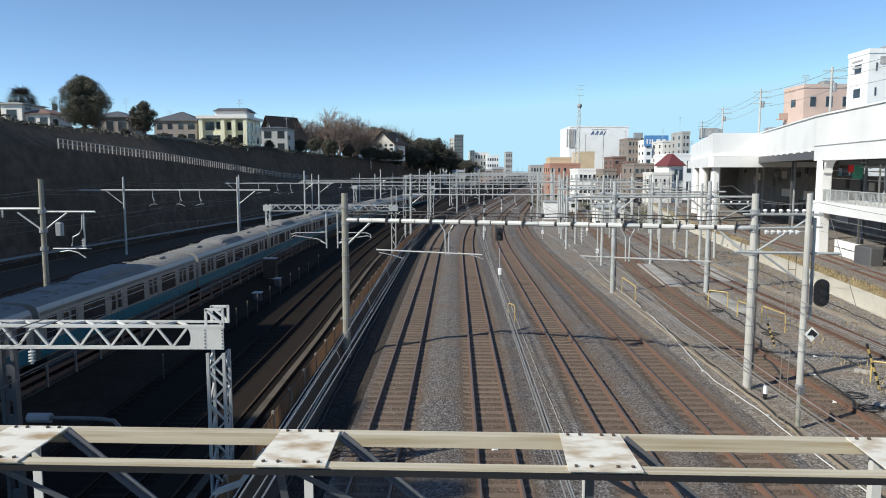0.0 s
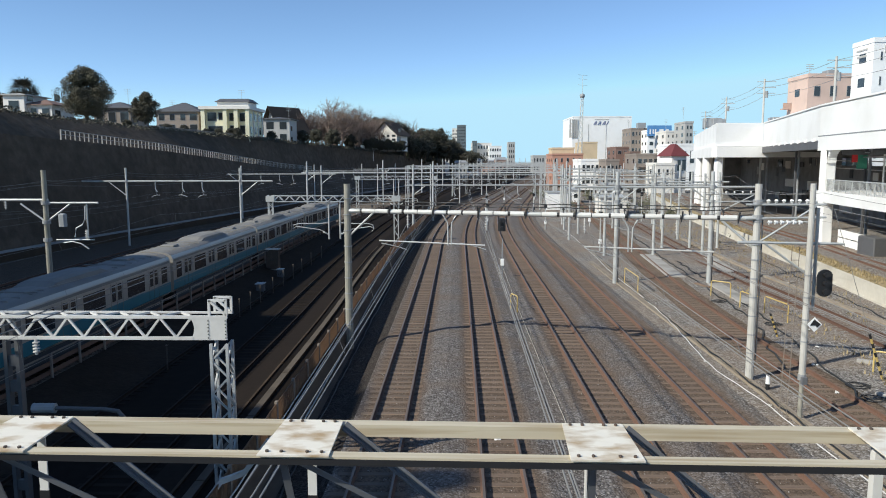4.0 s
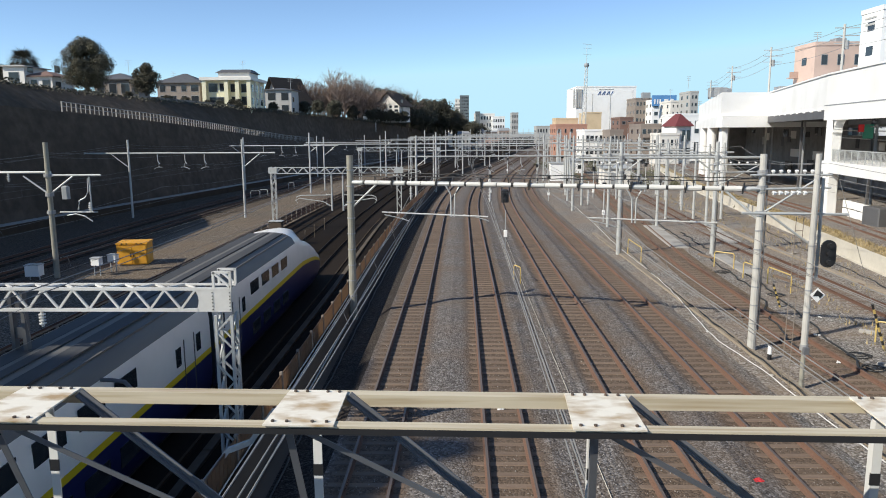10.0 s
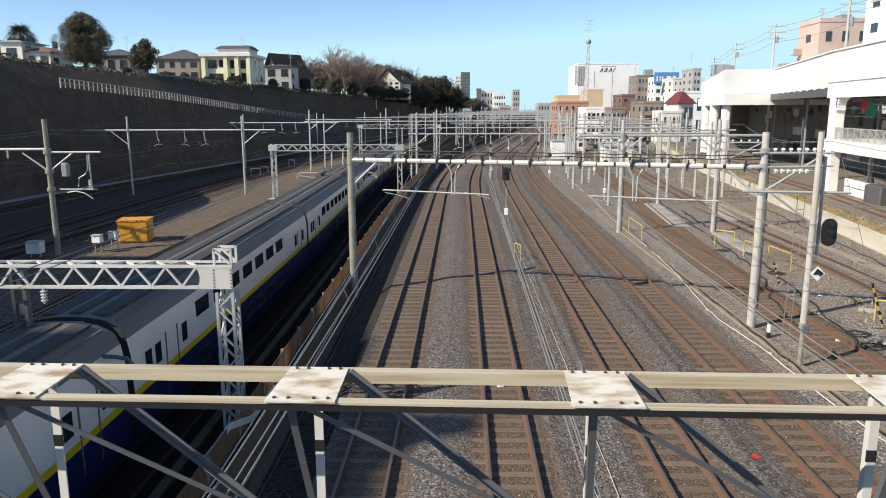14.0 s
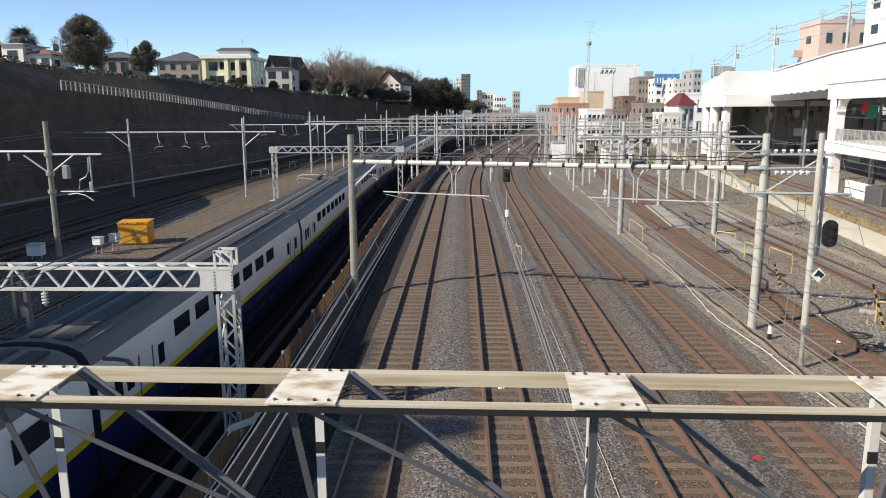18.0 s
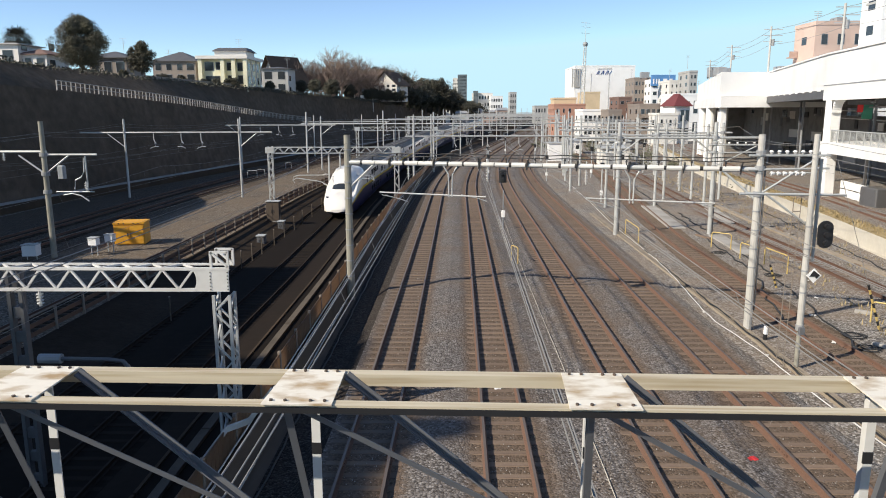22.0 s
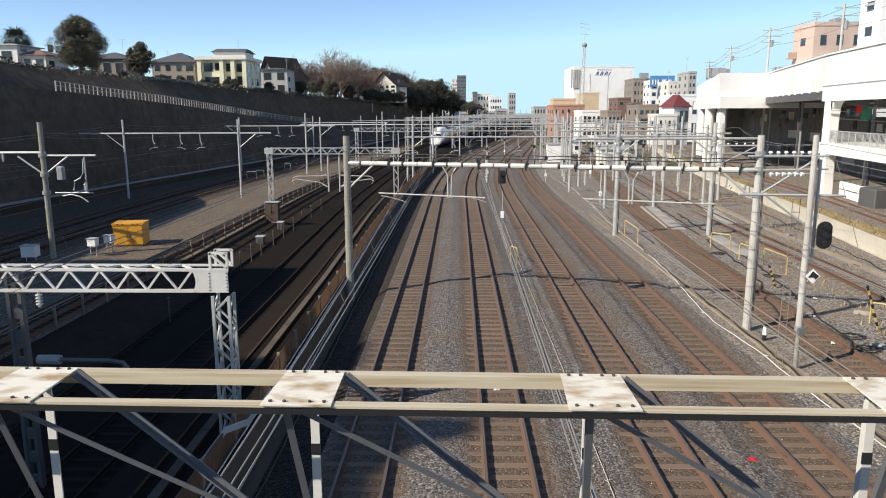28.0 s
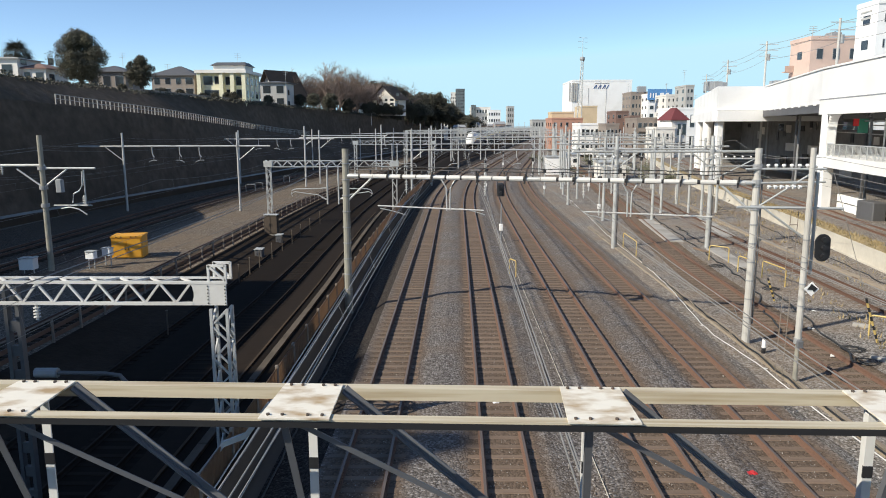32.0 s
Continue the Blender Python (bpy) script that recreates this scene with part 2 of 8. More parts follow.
M_RAIL_TOP = material("polished_rail_head", (0.17, 0.13, 0.105), 0.5, 0.35, grain=0.1, scale=20, stain=(0.2, 0.15, 0.12), stain_amount=0.4, bump=0.03)
M_SLEEPER = material("concrete_sleeper", (0.15, 0.114, 0.087), 0.9, grain=0.2, scale=12, stain=(0.19, 0.115, 0.07), stain_amount=0.75, stain_scale=1.6, bump=0.3, rand=0.15)
M_SLEEPER_RUST = material("rust_stained_sleeper", (0.175, 0.125, 0.091), 0.9, grain=0.3, scale=12, stain=(0.13, 0.086, 0.06), stain_amount=0.8, stain_scale=1.6, bump=0.3, rand=0.15)
M_GALV = material("galvanised_steel", (0.5, 0.51, 0.5), 0.55, 0.25, grain=0.1, scale=9, stain=(0.3, 0.28, 0.25), stain_amount=0.4, bump=0.05)
M_POLE = material("concrete_pole", (0.5, 0.485, 0.45), 0.8, grain=0.1, scale=7, stain=(0.3, 0.28, 0.25), stain_amount=0.5, bump=0.12)
M_CHORD = material("streaked_cream_paint", (0.56, 0.49, 0.36), 0.55, grain=0.12, scale=8, stain=(0.33, 0.24, 0.13), stain_amount=0.85, stain_scale=6, bump=0.06, stretch=(0.12, 3, 3))
M_BOLT = material("grey_brown_bolt", (0.09, 0.07, 0.055), 0.7, grain=0.2, scale=20, stain=(0.14, 0.08, 0.05), stain_amount=0.5, bump=0.1)
M_GUSSET = material("worn_white_plate", (0.78, 0.73, 0.63), 0.6, grain=0.06, scale=9, stain=(0.4, 0.28, 0.15), stain_amount=1.0, stain_scale=4.6, bump=0.1, stretch=(1, 1.9, 1))
M_GREYPAINT = material("grey_steel_paint", (0.3, 0.31, 0.32), 0.5, grain=0.12, scale=6, stain=(0.2, 0.17, 0.14), stain_amount=0.4, bump=0.08)
M_BANDWHITE = material("white_band_paint", (0.66, 0.65, 0.62), 0.6, grain=0.08, scale=8, stain=(0.4, 0.37, 0.33), stain_amount=0.4)
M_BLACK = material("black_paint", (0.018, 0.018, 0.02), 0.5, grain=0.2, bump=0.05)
M_FENCE = material("brown_fence_panel", (0.16, 0.1, 0.062), 0.8, grain=0.2, scale=5, stain=(0.16, 0.1, 0.06), stain_amount=0.5, stain_scale=0.6, bump=0.15, rand=0.12)
M_WIRE = material("copper_wire", (0.27, 0.26, 0.245), 0.6, 0.2, grain=0.1, bump=0)
M_CABLE = material("black_cable", (0.03, 0.03, 0.03), 0.6, grain=0.2, bump=0)
M_YELLOW = material("yellow_paint", (0.72, 0.34, 0.025), 0.5, grain=0.06, scale=6, stain=(0.4, 0.2, 0.03), stain_amount=0.35, stain_scale=1.5, bump=0.05)
M_YELRAIL = material("yellow_rail_paint", (0.58, 0.43, 0.15), 0.55, grain=0.1, stain=(0.35, 0.22, 0.06), stain_amount=0.5, bump=0.05)
M_WHITE = material("white_paint", (0.86, 0.85, 0.83), 0.6, grain=0.04, scale=4, stain=(0.6, 0.58, 0.54), stain_amount=0.35, stain_scale=0.25, bump=0.04)
M_WHITE_TILE = material("off_white_wall", (0.72, 0.69, 0.64), 0.7, grain=0.05, scale=3, stain=(0.55, 0.5, 0.44), stain_amount=0.35, stain_scale=0.2, bump=0.06)
M_GLASS = glassy("window_glass", (0.03, 0.035, 0.04))
M_SLOPE = material("planted_bank", (0.108, 0.084, 0.064), 0.95, grain=0.6, scale=0.9, stain=(0.06, 0.047, 0.036), stain_amount=0.6, stain_scale=0.12, bump=0.6, bump_scale=3, bump_dist=0.2, spec=0.08)
M_TRACKGRASS = material("dry_grass", (0.36, 0.28, 0.15), 0.95, grain=0.35, scale=3, stain=(0.2, 0.15, 0.07), stain_amount=0.6, bump=0.6, bump_dist=0.1)
M_TOWN = material("town_ground", (0.2, 0.19, 0.175), 0.9, grain=0.2, scale=0.6, stain=(0.1, 0.095, 0.085), stain_amount=0.6, stain_scale=0.05, bump=0.2)
M_ROOF = material("grey_roof_tile", (0.1, 0.1, 0.105), 0.6, grain=0.2, scale=5, stain=(0.05, 0.05, 0.055), stain_amount=0.5, bump=0.3, stretch=(1, 1, 6))
# dark slab, taken down to near-black for the cutting's shade
M_SLABBED = material("shade_dark_slab_track", (0.014, 0.0105, 0.008), 0.9, grain=0.4, scale=2, stain=(0.011, 0.0085, 0.007), stain_amount=0.6, stain_scale=0.4, bump=0.3, spec=0.08)
# ties share the slab's darkening for shade
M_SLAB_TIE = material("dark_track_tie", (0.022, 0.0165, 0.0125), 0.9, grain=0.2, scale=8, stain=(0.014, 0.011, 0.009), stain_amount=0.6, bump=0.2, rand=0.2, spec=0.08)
# sleeper tone of the local tracks, darkened for the bank's shade
M_TIE_SHADE = material("shade_dark_sleeper", (0.065, 0.052, 0.042), 0.9, grain=0.2, scale=8, stain=(0.05, 0.04, 0.033), stain_amount=0.6, bump=0.2, rand=0.2, spec=0.08)
M_RAILPOST = material("weathered_post", (0.24, 0.2, 0.165), 0.85, grain=0.2, scale=7, stain=(0.14, 0.11, 0.085), stain_amount=0.5, bump=0.15)
M_RUSTRAIL = material("rusty_fence_rail", (0.15, 0.085, 0.055), 0.85, grain=0.25, scale=6, stain=(0.09, 0.055, 0.04), stain_amount=0.5, bump=0.15)
M_DIAG = material("blue_grey_steel", (0.13, 0.135, 0.145), 0.5, grain=0.12, scale=6, stain=(0.15, 0.14, 0.14), stain_amount=0.4, bump=0.08)
M_YARDWALL = material("pale_retaining_wall", (0.56, 0.52, 0.44), 0.85, grain=0.1, scale=5, stain=(0.34, 0.29, 0.22), stain_amount=0.5, stain_scale=0.4, bump=0.2)
M_ROOFBROWN = material("brown_roof_tile", (0.075, 0.06, 0.05), 0.65, grain=0.2, scale=5, stain=(0.04, 0.035, 0.03), stain_amount=0.5, bump=0.3, stretch=(1, 1, 6), spec=0.08)
M_PLATEAU = gravel("plateau_dirt", [(0.08, 0.064, 0.05), (0.16, 0.13, 0.1), (0.23, 0.19, 0.15), (0.36, 0.31, 0.26)], 12, (0.17, 0.125, 0.085), 0.7, 0.25, 0.5)
# earth slope with the cutting's shade worked into its brown
M_CUTSLOPE = material("shade_dark_earth_slope", (0.036, 0.027, 0.02), 0.95, grain=0.4, scale=3, stain=(0.025, 0.018, 0.013), stain_amount=0.7, stain_scale=0.5, bump=0.5, bump_dist=0.08, spec=0.08)
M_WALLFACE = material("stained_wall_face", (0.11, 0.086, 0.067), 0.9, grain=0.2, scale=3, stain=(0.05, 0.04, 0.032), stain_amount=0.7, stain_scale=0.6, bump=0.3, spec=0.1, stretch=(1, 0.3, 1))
# walkway colour darkened because the cutting lies in shade
M_CUTWALK = material("shade_dark_walkway", (0.024, 0.018, 0.014), 0.9, grain=0.3, scale=3, stain=(0.02, 0.016, 0.013), stain_amount=0.7, stain_scale=0.5, bump=0.2, spec=0.08)
# gully stone coloured near-black for the shadow that the fence casts there
M_GULLY = gravel("shadow_dark_gully_stone", [(0.018, 0.015, 0.013), (0.04, 0.034, 0.03), (0.065, 0.056, 0.05), (0.11, 0.1, 0.09)], 17, (0.045, 0.034, 0.027), 0.6, 0.4, 0.5)
M_KERB = material("dark_tan_kerb", (0.12, 0.1, 0.08), 0.9, grain=0.2, scale=4, stain=(0.06, 0.05, 0.04), stain_amount=0.6, stain_scale=0.6, bump=0.2, spec=0.1)
# express rails, heads included, coloured dark for the shade they lie in
M_RAIL_SHADE = material("shade_dark_rail", (0.03, 0.022, 0.017), 0.85, 0.0, grain=0.3, scale=14, stain=(0.03, 0.022, 0.018), bump=0.2, spec=0.15)
M_RAIL_ORANGE = material("orange_rusted_rail", (0.16, 0.09, 0.062), 0.9, 0.0, grain=0.3, scale=14, stain=(0.13, 0.07, 0.045), bump=0.2)
M_OLDPOLE = material("mossy_concrete_pole", (0.3, 0.285, 0.24), 0.85, grain=0.15, scale=6, stain=(0.13, 0.12, 0.085), stain_amount=0.8, stain_scale=1.3, bump=0.2, stretch=(1, 1, 0.5))
M_DUCT = material("dusty_duct_lid", (0.3, 0.25, 0.19), 0.9, grain=0.15, scale=5, stain=(0.2, 0.15, 0.1), stain_amount=0.6, stain_scale=0.8, bump=0.2)
M_STEELBEAM = material("dark_steel_girder", (0.12, 0.12, 0.125), 0.6, 0.2, grain=0.15, stain=(0.07, 0.06, 0.055), bump=0.05)
# thin slats that let some sunlight through
_n, _l = M_FENCE.node_tree.nodes, M_FENCE.node_tree.links
_tr, _mx = _n.new("ShaderNodeBsdfTranslucent"), _n.new("ShaderNodeMixShader")
_tr.inputs[0].default_value, _mx.inputs[0].default_value = (0.6, 0.45, 0.32, 1), 0.38
_l.new(_n["Principled BSDF"].outputs[0], _mx.inputs[1])
_l.new(_tr.outputs[0], _mx.inputs[2])
_l.new(_mx.outputs[0], _n["Material Output"].inputs[0])

# ---- the plan: y runs along the tracks away from the bridge, x to the right, rail tops of the middle tracks at z = 0 ----
def bend(y):
    """How far the main tracks have swung to the right."""
    return 0 if y < 70 else (y - 70) ** 2 / 1200 if y < 155 else 6.02 + 0.1417 * (y - 155)


fence_x = spline([(-20, -5.55), (14, -5.59), (22, -5.65), (32, -5.73), (47, -5.87), (64, -5.8), (80, -5.5), (95, -4.9), (126, -3.7), (160, 0.0), (220, 8.6), (400, 34), (900, 105)])
fast_x = spline([(-20, -10.7), (0, -10.95), (16, -11.15), (30, -11.3), (45, -11.42), (60, -11.75), (82, -12.1), (100, -11.75), (124, -10.3), (172, -5.5), (208, -0.8), (300, 12.2), (400, 26.4), (900, 97)])
FAST_Z, LOCAL_Z = -1.8, -1.05


def fast_z(y):
    """The express line climbs out of its cutting further on."""
    return lerp(y, (80, -1.8), (100, -1.6), (124, -1.0), (172, 0.3), (208, 1.0), (300, 2.6), (420, 4.2), (900, 5))


left_wall_x = spline([(-20, -18.3), (29, -18.42), (54, -18.5), (81, -18.63), (100, -18.3), (124, -17.1), (172, -12.2), (208, -7.5), (300, 5.6), (400, 19.8), (900, 90)])


left_bend = bend
foot_x = spline([(-60, -50), (40, -47.5), (72, -46), (94, -43.5), (134, -38.4), (164, -34.5), (200, -29), (250, -22), (300, -15), (400, -1), (900, 70)])
path_x = spline([(-60, -56), (40, -50), (85, -47), (110, -44), (164, -40), (200, -35.5), (250, -26), (300, -19), (400, -5), (900, 66)])
rim_x = spline([(-60, -60), (40, -53.5), (64, -53), (90, -54), (119, -53), (140, -49.5), (158, -45.6), (185, -42.2), (200, -40.5), (232, -31.5), (265, -26), (300, -22), (400, -8), (900, 60)])


def line_x(x0, own=None):
    return lambda y: x0 + (own(y) if own else bend(y))


TRACK_1, TRACK_2, TRACK_3, TRACK_4 = (line_x(x) for x in (-2.30, 1.245, 5.33, 8.86))
track_5 = spline([(-20, 13.4), (14, 13.65), (25, 13.85), (32, 13.95), (37, 14.1), (44.6, 14.5), (54.5, 15.4), (74, 17.4), (107, 20.6), (150, 25), (220, 34), (400, 60)])
track_6 = spline([(-20, 20.4), (10, 20.3), (32, 20.45), (42, 20.8), (51, 20.95), (58, 21.2), (68, 21.9), (107, 25.4), (150, 30.6), (220, 42), (400, 74)])
track_7 = spline([(-20, 22), (30, 27.2), (51, 30.4), (67, 33.2), (82, 34.9), (107, 39), (150, 47), (220, 61), (400, 97)])
yard_wall_x = spline([(-20, 16), (20, 22.5), (42.6, 25.6), (61, 28.3), (85, 31.4), (107, 34.5), (150, 42), (220, 56), (400, 92)])


def bank_top(y):
    # out of view, below y = 78, the bank is raised for shade
    return lerp(y, (-60, 24), (20, 22), (62, 20), (78, 14.6), (120, 14.2), (170, 13.6), (200, 13.4), (240, 12.4), (300, 10.4), (340, 8.6), (450, 4), (600, 0))


def path_z(y):
    return lerp(y, (-60, 16.0), (85, 11.06), (110, 9.86), (164, 6.83), (230, 4.2), (400, 0.5), (600, -0.5))


def profile(y):
    """The ground across the cutting at y: (x, z, material slot of the strip to the right)."""
    f, w, b = fence_x(y), left_wall_x(y), left_bend(y)
    s = bend(y)
    r5, yw, fl = track_5(y), yard_wall_x(y), fast_z(y) - 0.95
    zt, zp, fo, pa, ri = bank_top(y), min(path_z(y), bank_top(y) - 0.3), foot_x(y), path_x(y), min(rim_x(y), path_x(y) - 2.6)
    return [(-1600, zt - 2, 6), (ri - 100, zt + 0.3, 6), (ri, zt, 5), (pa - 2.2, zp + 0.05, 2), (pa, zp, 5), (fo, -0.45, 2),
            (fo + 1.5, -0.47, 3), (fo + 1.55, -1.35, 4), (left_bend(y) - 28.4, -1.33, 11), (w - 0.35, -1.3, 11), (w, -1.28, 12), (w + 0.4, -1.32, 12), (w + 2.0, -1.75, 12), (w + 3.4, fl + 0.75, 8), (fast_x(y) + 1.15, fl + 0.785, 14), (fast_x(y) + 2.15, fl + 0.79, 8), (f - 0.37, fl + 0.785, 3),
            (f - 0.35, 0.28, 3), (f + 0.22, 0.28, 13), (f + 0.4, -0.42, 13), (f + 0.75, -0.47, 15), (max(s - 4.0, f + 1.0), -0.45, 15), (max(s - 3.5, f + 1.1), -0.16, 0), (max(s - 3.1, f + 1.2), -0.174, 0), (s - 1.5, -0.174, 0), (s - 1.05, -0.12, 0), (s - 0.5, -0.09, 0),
            (s - 0.05, -0.12, 0), (s + 0.45, -0.174, 0), (s + 2.04, -0.174, 0), (s + 2.45, -0.13, 0), (s + 3.0, -0.22, 0), (s + 3.6, -0.22, 0), (s + 4.15, -0.13, 0), (s + 4.53, -0.174, 0), (s + 6.13, -0.174, 0), (s + 6.5, -0.13, 0), (s + 7.1, -0.1, 0), (s + 7.7, -0.13, 0), (s + 8.06, -0.174, 0), (s + 9.66, -0.174, 0), (s + 10.05, -0.13, 1),
            (s + 10.6, -0.32, 1), (r5 - 1.2 if r5 - 1.2 > s + 10.7 else s + 10.8, -0.25, 9), (max(r5 + 1.3, s + 12), -0.25, 1), (yw - 5, -0.25, 1), (yw - 0.3, -0.2, 10),
            (yw, -0.2, 10), (yw + 0.02, 0.85, 7), (yw + 1.2, 0.8, 1), (yw + 9, 0.8, 1), (yw + 24, 0.8, 6), (yw + 60, 1.0, 6), (1800, 1.0, 6)]


ground_rows = [-60, -30, -10, 0, 6, 10, 14, 18, 22, 26, 30, 34, 38, 42, 46, 50, 55, 60, 65, 70, 76, 82, 90, 98, 106, 115, 125, 135, 145, 155, 165,
               180, 195, 210, 230, 250, 275, 300, 340, 400, 480, 600, 900, 1500, 2600]
b = Build()
rows = [profile(y) for y in ground_rows]
k = len(rows[0])
for y, r in zip(ground_rows, rows):
    b.v += [(x, y, z) for x, z, m in r]
for i in range(len(rows) - 1):
    for j in range(k - 1):
        a = i * k + j
        b.f.append((a, a + 1, a + k + 1, a + k))
        b.m.append(rows[i][j][2])
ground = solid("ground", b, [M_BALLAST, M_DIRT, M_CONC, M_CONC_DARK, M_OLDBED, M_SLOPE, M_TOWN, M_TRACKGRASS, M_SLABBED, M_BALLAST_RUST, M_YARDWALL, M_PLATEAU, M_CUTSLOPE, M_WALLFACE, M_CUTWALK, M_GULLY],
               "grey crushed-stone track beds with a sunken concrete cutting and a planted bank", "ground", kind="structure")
dust = ground.data.attributes.new("dust", "FLOAT", "POINT")
dust.data.foreach_set("value", [min(1.0, max(0.0, (1.3 - min(abs(x - bend(y) - c) for c in (-2.3, 1.245, 5.33, 8.86))) / 0.5)) for y, r in zip(ground_rows, rows) for x, z, m in r])


# ---- tracks ----
def level(z):
    """A height that may change along y."""
    return z if callable(z) else (lambda y: z)


def sweep(fx, z, prof, y0, y1, step, mats=None):
    """A section swept along a track line; prof: (offset across, height)."""
    b = Build()
    ys, y, z = [], y0, level(z)
    while y < y1:
        ys.append(y)
        y += step * (1 if y < 90 else 3)
    ys.append(y1)
    rings = []
    for y in ys:
        d = (fx(y + 0.5) - fx(y - 0.5))
        n = math.hypot(1, d)
        rings.append([(fx(y) + o / n, y - o * d / n, z(y) + h) for o, h in prof])
    b.rings(rings, mats=mats)
    return b


def rail_profile(o):
    return [(o - 0.035, 0.0), (o - 0.035, -0.045), (o - 0.01, -0.055), (o - 0.01, -0.13), (o - 0.08, -0.153), (o - 0.08, -0.17),
            (o + 0.08, -0.17), (o + 0.08, -0.153), (o + 0.01, -0.13), (o + 0.01, -0.055), (o + 0.035, -0.045), (o + 0.035, 0.0)]


RAIL_MATS = [0] * 11 + [1]


def lay_track(name, fx, z, y0, y1, gauge, label, rail_mats, sleeper_mat, near, size=(2.1, 0.24, 0.19), step=0.6, group="railway tracks"):
    """Two rails on sleepers; those nearer than near are single pieces."""
    t = thing(name, label, "track", group=group, kind="structure")
    for side in (-1, 1):
        part("rail", sweep(fx, z, rail_profile(side * (gauge / 2 + 0.035)), y0, y1, 3.0, RAIL_MATS), rail_mats, t)
    b = Build()
    l, w, h = size
    b.cbox(-l / 2, l / 2, -w / 2, w / 2, -h, 0, 0.025)
    me = b.mesh("sleeper", sleeper_mat)
    far = Build()
    zf = level(z)
    y = y0 + 0.3
    while y < y1:
        turn = -math.degrees(math.atan(fx(y + 0.5) - fx(y - 0.5)))
        if near[0] <= y <= near[1]:
            s = part("sleeper", me, None, t)
            s.matrix_basis = pose(fx(y) + random.uniform(-0.012, 0.012), y, zf(y) - 0.16 + random.uniform(-0.006, 0.006), 0, 0, turn + random.uniform(-0.4, 0.4))
        elif y < 190:
            c, sn = math.cos(radians(turn)), math.sin(radians(turn))
            n = len(far.v)
            for zz in (zf(y) - 0.3, zf(y) - 0.155):
                for oy in (-w / 2, w / 2):
                    for ox in (-l / 2, l / 2):
                        far.v.append((fx(y) + ox * c - oy * sn, y + ox * sn + oy * c, zz))
            for q in ((4, 5, 7, 6), (0, 1, 5, 4), (1, 3, 7, 5), (3, 2, 6, 7), (2, 0, 4, 6)):
                far.f.append(tuple(n + i for i in q))
                far.m.append(0)
        y += step
    if far.f:
        tagged(part("sleepers", far, sleeper_mat, t), kind="stuff")
    return t


R_SHADE = [M_RAIL_SHADE, M_RAIL_SHADE]
R_USED, R_WORN, R_RUST = [M_RAIL_RUST, M_RAIL_TOP], [M_RAIL_ORANGE, M_RAIL_TOP], [M_RAIL_ORANGE, M_RAIL_ORANGE]

# ---- tracks, laid last because of their many pieces ----
def lay_all():
    lay_track("railway_track", TRACK_1, 0, -24, 600, 1.067, "main line track with dark rails on concrete sleepers", R_USED, M_SLEEPER, (8, 75))
    lay_track("railway_track", TRACK_2, 0, -24, 600, 1.067, "main line track with worn rails on brown stained sleepers", R_WORN, M_SLEEPER_RUST, (8, 75))
    lay_track("railway_track", TRACK_3, 0, -24, 600, 1.067, "rusty main line track on brown stained sleepers", R_WORN, M_SLEEPER_RUST, (8, 75))
    lay_track("railway_track", TRACK_4, 0, -24, 600, 1.067, "rusty main line track beside a white cable", R_WORN, M_SLEEPER_RUST, (8, 75))
    lay_track("siding_track", track_5, -0.08, 14, 300, 1.067, "rusted siding track in brown ballast", R_RUST, M_SLEEPER_RUST, (18, 60))
    lay_track("siding_track", track_6, -0.08, 20, 300, 1.067, "weathered siding track with dark rails", R_USED, M_SLEEPER_RUST, (28, 75))
    lay_track("platform_track", track_7, 0.95, 40, 300, 1.067, "rusty track along the raised station platform", R_RUST, M_SLEEPER_RUST, (40, 90))
    lay_track("fast_track", fast_x, fast_z, -24, 600, 1.435, "standard gauge track in the concrete cutting", R_SHADE, M_SLAB_TIE, (10, 60), (2.3, 0.26, 0.2))
    lay_track("fast_track", lambda y: fast_x(y) - 4.3, fast_z, -24, 600, 1.435, "standard gauge track beside the cutting's far wall", R_SHADE, M_SLAB_TIE, (20, 60), (2.3, 0.26, 0.2))
    for i, x in enumerate((-20.15, -31.5, -35.2)):
        lay_track("local_track", line_x(x, left_bend), LOCAL_Z, 15, 500, 1.067, "commuter track in dark ballast below the bank", R_USED, M_TIE_SHADE, (25, 75) if i < 1 else (40, 80))

